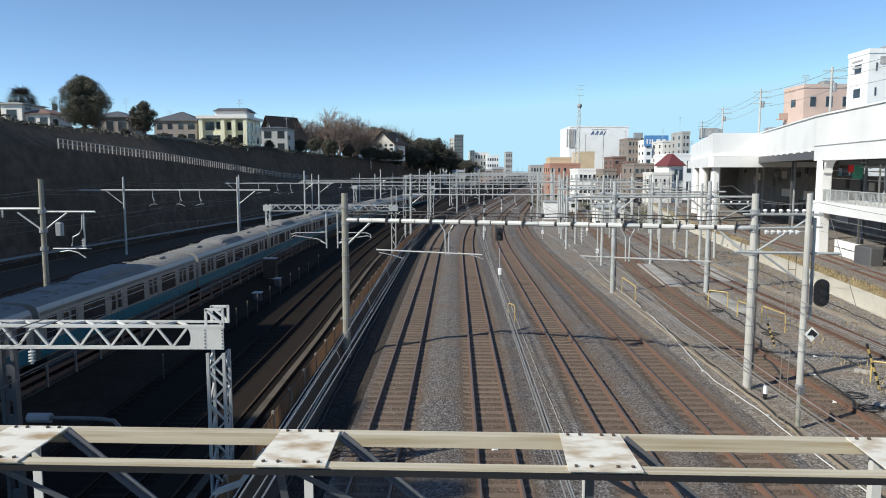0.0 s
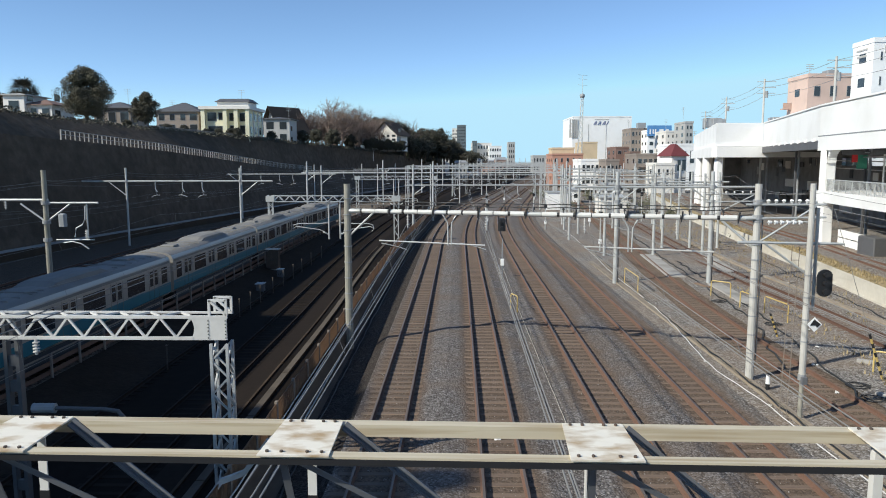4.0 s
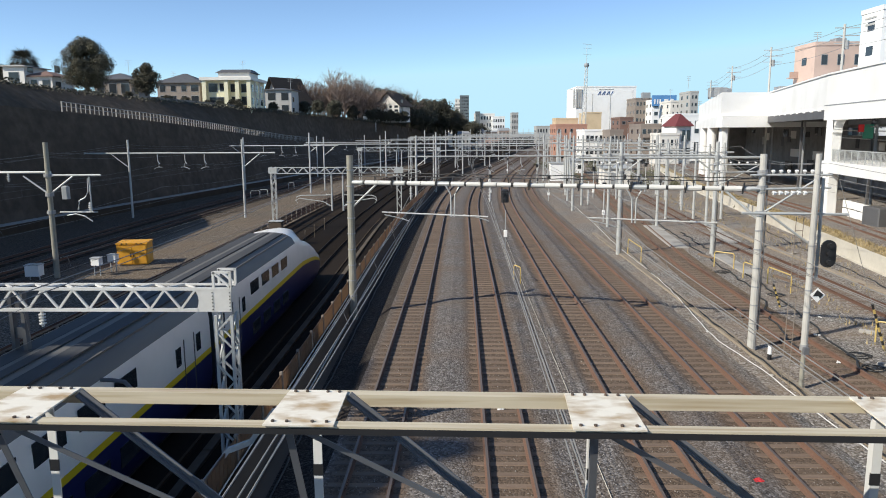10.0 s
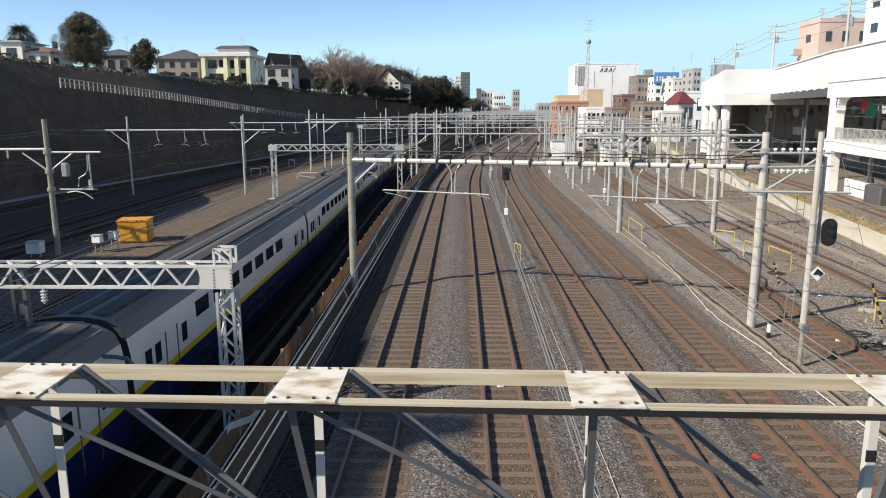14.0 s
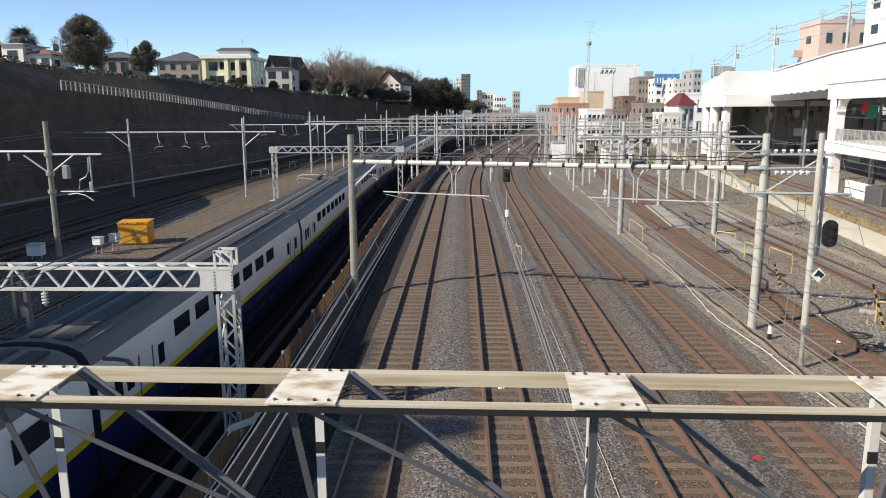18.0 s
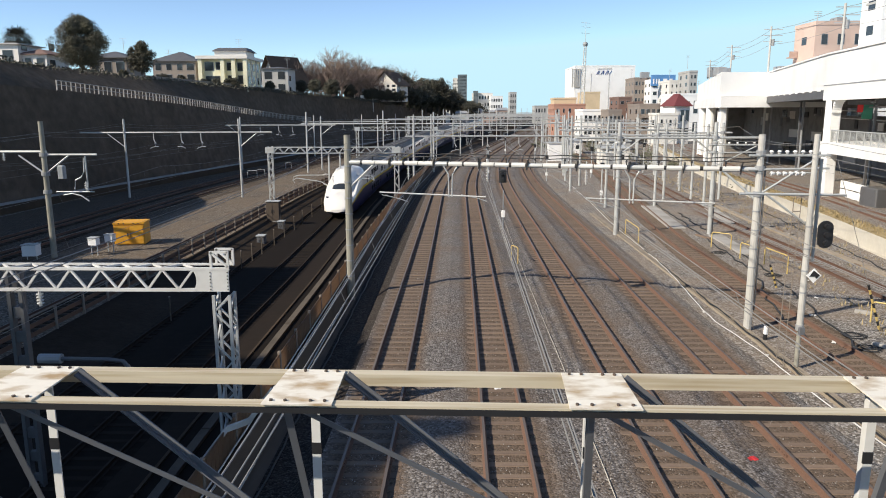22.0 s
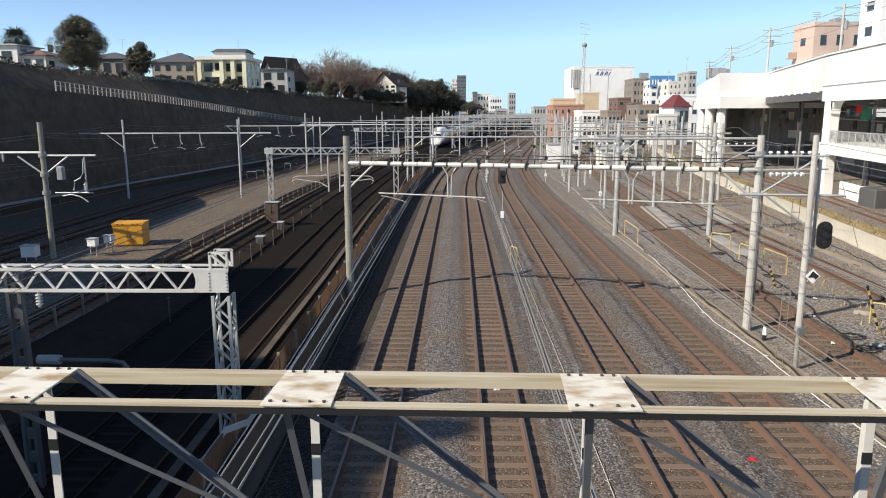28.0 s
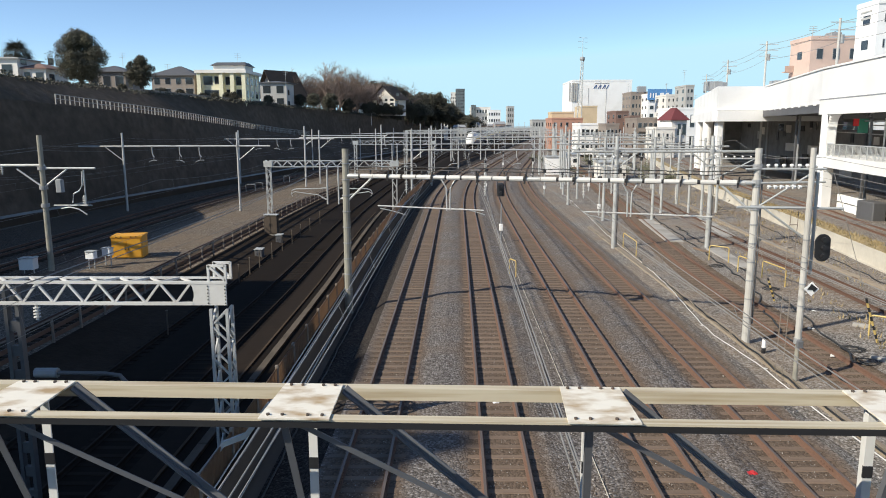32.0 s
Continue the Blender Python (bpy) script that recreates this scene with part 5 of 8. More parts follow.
    # off-white panels stand for the brightness of lit windows
    for i, (y, z, w, h) in enumerate(((104, 8.2, 2.5, 0.9), (116, 7.8, 2.5, 1.2))):
        b = Build()
        xw = 50 + (y - 98) * 8 / 52
        b.box(xw - 0.1, xw - 0.02, y - w / 2, y + w / 2, z - h / 2, z + h / 2)
        part("window", b, M_WHITE_TILE, t, "off-white panel standing for a lit window")
    b = Build()
    b.cbox(35.85, 36.75, 65.6, 65.75, 7.7, 9.3, 0.02)
    part("sign_board", b, M_SIGNGREEN, t, "green advertising board")
    b = Build()
    b.cbox(35.25, 35.75, 65.3, 65.45, 8.3, 8.95, 0.02)
    part("sign_board", b, M_SIGNRED, t, "red advertising board")
    # a grey strip draws the thin shadow line below the parapet
    part("shadow_joint", wall_strip([(x - 0.13, y) for x, y in front], 10.64, 10.72, 0.1), M_GREYPAINT, t, "grey strip drawing the shadow line under the parapet")
    for y in (36, 44, 52, 60):
        b = Build()
        b.tube((39, y, 5.7), (39, y, 9.4), 0.12, 8)
        part("inner_post", b, M_GREYPAINT, t)
    b = Build()
    for z in (8.75, 9.15):
        b.bar((30, 36, z), (36.5, 66, z), 0.08, 0.1)
    part("inner_rail", b, M_GREYPAINT, t)
    # platform under the concourse
    b = Build()
    b.rings([[(36.6, 20, 0.8), (40.4, 66, 0.8), (46.9, 66, 0.8), (46.9, 20, 0.8)], [(36.6, 20, 1.75), (40.4, 66, 1.75), (46.9, 66, 1.75), (46.9, 20, 1.75)]])
    part("platform", b, M_CONC, t, "grey concrete platform")
    for x, y in ((41, 80), (43, 92), (45, 106), (39.5, 70)):
        b = Build()
        b.tube((x, y, 0.8), (x, y, 10.3), 0.14, 8)
        part("inner_post", b, M_GREYPAINT, t)


station()


def platform_screen():
    t = thing("platform_screen", "white panelled screen with a dark end box beside the track", "screen")
    for i in range(4):
        for j in range(2):
            b = Build()
            y0 = 60.3 + i * 1.35
            b.box(34.0 + 0.145 * (i * 1.35), 34.06 + 0.145 * (i * 1.35), y0 + 0.05, y0 + 1.3, 0.85 + j * 0.75, 1.5 + j * 0.75)
            part("panel", b, M_WHITE, t)
    for i in range(5):
        b = Build()
        y0 = 60.3 + i * 1.35
        b.box(34.0 + 0.145 * i * 1.35, 34.1 + 0.145 * i * 1.35, y0 - 0.04, y0 + 0.04, 0.8, 2.35)
        part("post", b, M_GREYPAINT, t)
    b = Build()
    b.cbox(33.2, 34.3, 57.5, 59.9, 0.8, 2.3, 0.08)
    part("end_box", b, M_STEELBEAM, t, "dark grey equipment box")


platform_screen()


# ---- buildings ----
def window_grid(parent, x0, x1, z0, z1, cols, rows_, y, frac=(0.6, 0.55), deep=0.05, frame_mat=None):
    """Windows with frames on a wall that faces the bridge, at y."""
    dx, dz = (x1 - x0) / cols, (z1 - z0) / rows_
    rw = random.Random(int(abs(x0 * 13 + z1 * 7 + y * 3)))
    sizes = [rw.uniform(0.65, 1.15) for i in range(cols)]
    for i in range(cols):
        for j in range(rows_):
            cx, cz = x0 + (i + 0.5) * dx, z0 + (j + 0.5) * dz
            w, h = dx * frac[0] / 2 * sizes[i], dz * frac[1] / 2 * (0.8 + 0.3 * sizes[cols - 1 - i])
            if rw.random() < 0.08:
                continue
            b = Build()
            b.box(cx - w - 0.06, cx + w + 0.06, y - deep, y + 0.02, cz - h - 0.06, cz + h + 0.06)
            f = part("window", b, frame_mat or M_GREYPAINT, parent)
            b = Build()
            b.box(cx - w, cx + w, y - deep - 0.015, y - deep + 0.01, cz - h, cz + h)
            part("pane", b, M_GLASS, f, "dark window pane")


def paint(name, c, **k):
    return material(name, c, 0.75, grain=0.07, scale=2, stain=tuple(v * 0.7 for v in c), stain_amount=0.4, stain_scale=0.3, bump=0.08, **k)


M_CREAMWALL = paint("cream_wall", (0.74, 0.7, 0.5))
M_GREYWALL = paint("grey_wall", (0.42, 0.41, 0.39))
M_GREYBROWN = paint("grey_brown_wall", (0.25, 0.21, 0.18))
M_BROWNWALL = paint("brown_tile_wall", (0.2, 0.125, 0.1))
M_ORANGE = paint("orange_wall", (0.46, 0.25, 0.18))
M_PINK = paint("pink_tile_wall", (0.58, 0.43, 0.36))
M_PINKDARK = paint("brown_pink_wall", (0.42, 0.3, 0.25))
M_REDROOF = paint("red_roof", (0.15, 0.036, 0.038))
M_BLUESIGN = paint("blue_billboard", (0.1, 0.26, 0.52))
M_TAN = paint("tan_wall", (0.6, 0.47, 0.31))
M_DARKTOWER = paint("dark_tower_wall", (0.12, 0.14, 0.15))
M_NAVY = paint("navy_sign", (0.03, 0.05, 0.2))


def block(name, x0, x1, y0, y1, z0, z1, wall, label, cols=0, rows_=0, frac=(0.6, 0.5), group="buildings along the line"):
    t = thing(name, label, "building", group=group)
    b = Build()
    b.box(x0, x1, y0, y1, z0, z1)
    part("wall", b, wall, t)
    b = Build()
    for a in ((x0 - 0.1, x1 + 0.1, y0 - 0.1, y0 + 0.2), (x0 - 0.1, x1 + 0.1, y1 - 0.2, y1 + 0.1), (x0 - 0.1, x0 + 0.2, y0 + 0.2, y1 - 0.2), (x1 - 0.2, x1 + 0.1, y0 + 0.2, y1 - 0.2)):
        b.box(*a, z1 - 0.25, z1 + 0.35)
    part("parapet", b, wall, t)
    if cols:
        window_grid(t, x0 + 0.2, x1 - 0.2, z0 + 0.8, z1 - 0.4, cols, rows_, y0, frac)
        # windows of the side towards the tracks
        n = max(1, int((y1 - y0) / 5))
        for i in range(n):
            for j in range(rows_):
                cz = z0 + 0.8 + (j + 0.5) * (z1 - z0 - 1.2) / rows_
                cy = y0 + (i + 0.5) * (y1 - y0) / n
                b = Build()
                b.box(x0 - 0.04, x0 + 0.02, cy - 0.8, cy + 0.8, cz - 0.6, cz + 0.6)
                part("side_window", b, M_GLASS, t)
    return t


block("sports_club_building", 51.8, 78.4, 330, 360, 0.5, 28.2, M_WHITE, "large white windowless building with a dark blue sign", 0, 0, (0.5, 0.5))
block("office_building", 51.3, 57.5, 300, 318, 0.5, 16.0, M_TAN, "pale orange office block", 0, 0, (0.5, 0.5))
block("orange_building", 31.2, 41.4, 240, 256, 0.5, 10.6, M_ORANGE, "orange tiled shop building with white trim", 5, 3, (0.35, 0.4))
block("shop_annex", 32.1, 39.5, 247, 257, 0.5, 12.7, M_TAN, "yellow rooftop annex of a shop building", 3, 1, (0.5, 0.4))
block("warehouse", 33.9, 40.4, 200, 214, 0.5, 8.7, M_WHITE, "white building with a row of dark windows", 5, 2, (0.62, 0.4))
block("brown_apartments", 50.0, 54.0, 230, 244, 0.5, 12.6, M_BROWNWALL, "brown tiled apartment building", 2, 5, (0.6, 0.4))
block("brown_apartments", 52.6, 55.6, 222, 236, 0.5, 11.0, M_BROWNWALL, "dark brown narrow apartment building", 2, 4, (0.5, 0.35))
block("grey_apartments", 50.4, 56.8, 205, 219, 0.5, 10.2, M_GREYBROWN, "grey-brown apartment house with long balconies", 4, 3, (0.7, 0.4))
block("office_building", 71.2, 78.2, 300, 316, 0.5, 21.6, M_GREYBROWN, "grey-brown office block with window rows", 5, 6, (0.6, 0.4))
block("billboard_building", 75.4, 84, 290, 306, 0.5, 20.4, M_WHITE, "white building below a blue roof billboard", 3, 6, (0.5, 0.4))
block("white_apartments", 72.6, 79, 255, 269, 0.5, 18.6, M_WHITE_TILE, "plain white apartment block with small windows", 4, 7, (0.3, 0.35))
block("grey_apartments", 74.6, 77.2, 240, 252, 0.5, 21.0, M_GREYWALL, "tall grey apartment block", 2, 8, (0.5, 0.4))
block("white_shop", 55.9, 62.3, 190, 204, 0.5, 12.6, M_WHITE, "white shop building with dark openings", 3, 2, (0.5, 0.5))
block("low_house", 38.8, 42.2, 190, 200, 0.5, 8.6, M_GREYBROWN, "low brown house near the tracks", 3, 2, (0.5, 0.4))
block("low_white_house", 46.9, 51.4, 172, 181, 0.5, 7.7, M_WHITE_TILE, "small white house by the yard", 4, 2, (0.4, 0.4))
block("tower_block", -1.1, 6.8, 640, 658, 0.5, 39.9, M_DARKTOWER, "dark glass tower block far off", 5, 14, (0.8, 0.45))
block("tower_block", -5.6, -0.1, 650, 668, 0.5, 37.5, M_WHITE_TILE, "pale tower block far off", 3, 12, (0.5, 0.45))
block("far_apartments", 9.5, 23.9, 520, 540, 0.5, 21.2, M_WHITE_TILE, "white apartment blocks far off", 7, 4, (0.55, 0.45))
block("far_apartments", 21.5, 29.9, 500, 520, 0.5, 18.7, M_WHITE, "white apartment block with balconies", 5, 4, (0.6, 0.4))
block("far_apartments", 10.2, 13.4, 515, 529, 0.5, 22.5, M_DARKTOWER, "dark narrow building far off", 2, 5, (0.5, 0.5))
block("far_apartments", 38.7, 43.9, 560, 576, 0.5, 22.8, M_GREYWALL, "grey building far off", 3, 5, (0.5, 0.5))
block("far_apartments", 48.6, 58.0, 470, 486, 0.5, 11.9, M_GREYWALL, "low grey building far off", 5, 2, (0.5, 0.5))
block("pink_apartments", 55.9, 64.0, 118, 125, 0.5, 21.9, M_PINK, "pink tiled apartment building", 3, 5, (0.42, 0.36))
block("white_apartments", 54.2, 61.2, 97, 102, 0.5, 24.0, M_WHITE, "white apartment tower with narrow windows and dark writing", 4, 7, (0.12, 0.3))


def balconies(x0, x1, y, z0, z1, n, wall, label):
    t = thing("balcony_stack", label, "balcony", group="balconies")
    for i in range(n):
        z = z0 + (z1 - z0) * i / n
        b = Build()
        b.box(x0, x1, y - 1.2, y, z, z + 0.15)
        b.box(x0, x1, y - 1.2, y - 1.08, z + 0.15, z + 1.05)
        part("balcony", b, wall, t)


balconies(54.5, 55.85, 124.5, 4, 19.6, 6, M_PINKDARK, "brownish curved balconies of the pink apartments")
balconies(50.8, 56.6, 205, 2, 9, 3, M_GREYBROWN, "brown balconies of the grey apartments")


def club_sign():
    t = thing("roof_sign", "dark blue angular sign shapes on a white wall", "sign")
    for i, (o, tilt) in enumerate(((0, 1), (0.9, -1), (1.9, 1), (2.9, -1), (3.9, 1), (4.9, -1), (5.7, 1))):
        b = Build()
        b.bar((61.3 + o, 329.9, 24.6), (62.0 + o + tilt * 0.35, 329.9, 26.3), 0.1, 0.22, (1, 0, 0))
        part("stroke", b, M_NAVY, t)
    b = Build()
    b.box(61.8, 68.2, 329.88, 329.98, 26.9, 27.2)
    part("bar", b, M_GREYWALL, t)
    b = Build()
    for i in range(4):
        b.box(50.4 + i, 51.1 + i, 329.6, 330, 19, 27.2)
    t2 = solid("wall_louvre", b, M_GREYWALL, "grey upright louvres on a white building", "louvre")
    b = Build()
    b.box(58.9, 59.05, 329.9, 330.0, 9, 25)
    b.box(66.9, 67.05, 329.9, 330.0, 9, 25)
    solid("wall_joint", b, M_GREYWALL, "grey upright joints of a white wall", "joint", kind="structure")


club_sign()
b = Build()
b.box(75.2, 84.6, 289.3, 290.3, 18.2, 22.4)
bill = solid("billboard", b, M_BLUESIGN, "blue roof billboard with white shapes", "billboard")
for i, (o, w) in enumerate(((0.7, 0.5), (1.9, 0.4), (2.8, 0.5), (4.6, 1.6), (7.0, 1.2))):
    b = Build()
    b.box(75.2 + o, 75.2 + o + w, 289.2, 289.3, 19.0, 20.9)
    part("lettering", b, M_WHITE, bill, "white lettering shape")
# writing on the white apartments, as bars
t = thing("wall_lettering", "dark lettering bars on a white apartment wall", "sign")
for x0, x1, y0, y1, z0, z1 in ((54.1, 54.2, 98.4, 101, 23.0, 23.2), (54.1, 54.2, 98.6, 100.8, 22.1, 22.4), (55.6, 56.5, 96.9, 97.0, 22.4, 23.4), (56.8, 57.7, 96.9, 97.0, 22.4, 23.4), (58.0, 58.9, 96.9, 97.0, 22.4, 23.4)):
    b = Build()
    b.box(x0, x1, y0, y1, z0, z1)
    part("bar", b, M_GREYWALL, t)


def antenna_tower():
    t = thing("antenna_tower", "tall grey steel lattice antenna tower", "tower")
    x, y, z0, z1 = 43.6, 262, 0.5, 31.0
    def corner(k, s1, s2):
        w = 1.9 - 1.2 * k
        return Vector((x + s1 * w / 2 + 0.8 * k, y + s2 * w / 2, z0 + (z1 - z0) * k))
    for s1 in (-1, 1):
        for s2 in (-1, 1):
            b = Build()
            b.tube(corner(0, s1, s2), corner(1, s1, s2), 0.1, 6)
            part("leg", b, M_GALV, t)
    n = 16
    for i in range(n):
        for f in range(4):
            s = [((-1, -1), (1, -1)), ((1, -1), (1, 1)), ((1, 1), (-1, 1)), ((-1, 1), (-1, -1))][f]
            b = Build()
            a, c = (s[0], s[1]) if i % 2 else (s[1], s[0])
            b.tube(corner(i / n, *a), corner((i + 1) / n, *c), 0.055, 5)
            part("brace", b, M_GALV, t)
    b = Build()
    b.tube((x + 0.8, y, z1), (x + 0.8, y, z1 + 0.6), 0.75, 12, 0.95)
    b.tube((x + 0.8, y, z1 + 0.6), (x + 0.8, y, z1 + 1.3), 0.95, 12, 0.7)
    part("platform", b, M_GREYPAINT, t)
    b = Build()
    b.tube((x + 0.8, y, z1), (x + 0.8, y, z1 + 8), 0.07, 6)
    for k in (0.5, 0.8, 1.0):
        b.tube((x - 0.8, y, z1 + 1 + 7 * k), (x + 2.4, y, z1 + 1 + 7 * k - 0.3), 0.05, 5)
    part("aerial", b, M_GALV, t)


antenna_tower()


def house(name, x, y, z, w, d, hgt, roof_h, wall, roof, label, rz=0, cols=3, rows_=2, gable=False, eave=0.5):
    t = thing(name, label, "house", x, y, z, rz, group="houses on the bank")
    b = Build()
    b.box(-w / 2, w / 2, -d / 2, d / 2, -3, hgt)
    if gable:
        b.quad((-w / 2, -d / 2, hgt), (w / 2, -d / 2, hgt), (0, -d / 2, hgt + roof_h))
        b.quad((-w / 2, d / 2, hgt), (w / 2, d / 2, hgt), (0, d / 2, hgt + roof_h))
    part("wall", b, wall, t)
    b = Build()
    e = eave
    if gable:
        for s in (-1, 1):
            k = (w / 2 + e) / (w / 2)
            a, c = (0, hgt + roof_h), (s * (w / 2 + e), hgt + roof_h - roof_h * k)
            mid = (s * w * 0.3, hgt + roof_h - roof_h * 0.6 - 0.25)
            for p, q in ((a, mid), (mid, c)):
                b.rings([[(p[0], -d / 2 - e, p[1]), (q[0], -d / 2 - e, q[1]), (q[0], -d / 2 - e, q[1] + 0.2), (p[0], -d / 2 - e, p[1] + 0.2)],
                         [(p[0], d / 2 + e, p[1]), (q[0], d / 2 + e, q[1]), (q[0], d / 2 + e, q[1] + 0.2), (p[0], d / 2 + e, p[1] + 0.2)]])
    else:
        r = min(w, d) / 2
        base = [(-w / 2 - e, -d / 2 - e, hgt), (w / 2 + e, -d / 2 - e, hgt), (w / 2 + e, d / 2 + e, hgt), (-w / 2 - e, d / 2 + e, hgt)]
        rx, ry = max(w / 2 - r, 0), max(d / 2 - r, 0)
        top = [(-rx - 0.1, -ry - 0.1, hgt + roof_h), (rx + 0.1, -ry - 0.1, hgt + roof_h), (rx + 0.1, ry + 0.1, hgt + roof_h), (-rx - 0.1, ry + 0.1, hgt + roof_h)]
        b.rings([[(x_, y_, z_ - 0.15) for x_, y_, z_ in base], base, top])
    part("roof", b, roof, t)
    if cols:
        window_grid(t, -w / 2, w / 2, 0.3, hgt - 0.2, cols, rows_, -d / 2)
    for j in range(2):
        b = Build()
        b.box(w / 2 - 0.02, w / 2 + 0.05, -d / 4 - 0.8, -d / 4 + 0.8, 0.9 + j * 2.7, 2.1 + j * 2.7)
        part("side_window", b, M_GLASS, t)
    return t


def yellow_house():
    """Flat-roofed villa with pillars, a deep fascia and a small upper storey."""
    t = thing("yellow_house", "pale yellow two-storey villa with white fascia and pillars", "house", -51.0, 158, 14.25, 0, group="houses on the bank")
    b = Build()
    b.box(-4.9, 5.1, 0.0, 11, -2.5, 5.5)
    part("wall", b, M_CREAMWALL, t)
    for x in (-5.0, -0.2, 2.2, 4.7):
        b = Build()
        b.box(x, x + 0.85, -1.1, -0.3, -2.5, 5.5)
        part("pillar", b, M_CREAMWALL, t)
    b = Build()
    b.box(-5.4, 5.8, -1.4, 11.4, 5.5, 6.15)
    part("fascia", b, M_WHITE_TILE, t, "white roof fascia")
    b = Build()
    b.box(-2.3, 4.6, 2, 8.5, 6.15, 7.3)
    part("upper_storey", b, M_WHITE_TILE, t)
    b = Build()
    b.rings([[(-2.8, 1.5, 7.3), (5.1, 1.5, 7.3), (5.1, 9, 7.3), (-2.8, 9, 7.3)], [(-2.0, 3.5, 8.1), (4.3, 3.5, 8.1), (4.3, 7, 8.1), (-2.0, 7, 8.1)]])
    part("roof", b, M_ROOF, t, "grey hipped roof")
    for x0, x1, z0, z1 in ((-3.9, -1.9, 3.0, 4.9), (-1.5, -0.4, 3.2, 4.9), (0.9, 2.1, 3.0, 4.8), (3.2, 4.5, 2.9, 4.8), (-3.8, -0.6, 0.2, 2.0), (1.0, 2.0, 0.2, 2.1), (3.2, 4.4, 0.2, 2.1)):
        b = Build()
        b.box(x0, x1, -0.06, 0.02, z0, z1)
        w = part("window", b, M_GREYPAINT, t)
        b = Build()
        b.box(x0 + 0.1, x1 - 0.1, -0.09, -0.05, z0 + 0.1, z1 - 0.1)
        part("pane", b, M_GLASS, w)
    for y in (2, 5.5, 9):
        for z in (0.4, 3.2):
            b = Build()
            b.box(5.08, 5.16, y - 0.7, y + 0.7, z, z + 1.5)
            part("side_window", b, M_GLASS, t)
    for y in (-0.2, 3.6, 7.2, 10.6):
        b = Build()
        b.box(5.1, 5.3, y, y + 0.35, -2.5, 5.5)
        part("pilaster", b, M_WHITE_TILE, t)


yellow_house()
house("house", -62.5, 165, 14.6, 9.5, 9, 5.0, 2.2, M_GREYBROWN, M_ROOF, "tan house with a grey hipped roof", 0, 4, 2)
house("house", -65.4, 140, 15.0, 7.0, 8, 3.6, 1.3, M_GREYBROWN, M_ROOF, "grey-brown house half hidden by trees", 0, 3, 1)
house("white_house", -75.1, 125, 15.2, 3.6, 7, 4.6, 0.3, M_WHITE_TILE, M_GREYWALL, "small white flat-roofed house above the bank", 0, 1, 1)
house("house", -71.3, 126, 15.2, 4.2, 7, 3.0, 0.9, M_WHITE_TILE, M_BROWNWALL, "low white house with a brown roof", 0, 2, 1)
house("house", -45.8, 186, 12.6, 6.6, 8, 6.6, 0.5, M_GREYWALL, M_ROOF, "grey two-storey house with small windows", 0, 2, 2)
house("temple_hall", -51.6, 214, 13.4, 8, 8.5, 5.2, 5.6, M_GREYWALL, M_ROOFBROWN, "old hall with a steep dark tiled gable roof", -38, 0, 1, True, 1.6)
house("white_house", -24.0, 258, 15.0, 9.0, 8, 3.2, 3.9, M_WHITE_TILE, M_ROOFBROWN, "white house with a steep dark gable roof", -24, 4, 2, True, 1.1)
house("house", -33.0, 250, 11.6, 8, 7, 3.6, 1.4, M_WHITE_TILE, M_ROOF, "low white house behind bare trees", 0, 4, 1)
red = house("red_roofed_house", 52.0, 176, 0.8, 3.8, 6, 8.9, 2.8, M_WHITE_TILE, M_REDROOF, "white house with a steep red roof", 12, 3, 2)

# unseen stepped blocks added on the bank beside the bridge to shade the cutting
b = Build()
b.box(-70, -54.5, -46, -14.0, 10, 43.0)
b.box(-70, -54.5, -14.0, -10.35, 10, 43.3)
b.box(-57, -54.5, -13.4, -12.3, 43.3, 45.0)
b.box(-70, -54.5, -10.35, -5.9, 10, 38.0)
b.box(-70, -54.5, -5.9, -2.9, 10, 41.7)
b.box(-70, -54.5, -2.9, -0.9, 10, 41.2)
solid("apartment_block", b, M_GREYWALL, "plain tall grey block added unseen on the bank's edge to cast shade", "building")
b = Build()
b.box(-70, -54.5, -0.9, 22.5, 10, 34.0)
solid("apartment_block", b, M_GREYWALL, "plain lower grey block added unseen on the bank's edge to cast shade", "building")

# ---- plants on the bank ----
M_LEAF = material("evergreen_leaf", (0.085, 0.076, 0.05), 0.7, grain=0.25, scale=2.5, stain=(0.06, 0.06, 0.022), stain_amount=0.5, stain_scale=0.4, bump=0, rand=0.2)
M_LEAF_DARK = material("dark_leaf", (0.07, 0.066, 0.045), 0.75, grain=0.4, scale=2.5, stain=(0.085, 0.07, 0.045), stain_amount=0.5, stain_scale=0.4, bump=0, rand=0.25)
M_BARK = material("bark", (0.11, 0.085, 0.065), 0.9, grain=0.3, scale=5, bump=0.4, stretch=(1, 1, 0.2))
M_TWIG = material("bare_twigs", (0.24, 0.175, 0.14), 0.9, grain=0.25, scale=1.2, stain=(0.15, 0.11, 0.09), stain_amount=0.6, stain_scale=0.3, bump=0, rand=0.3)


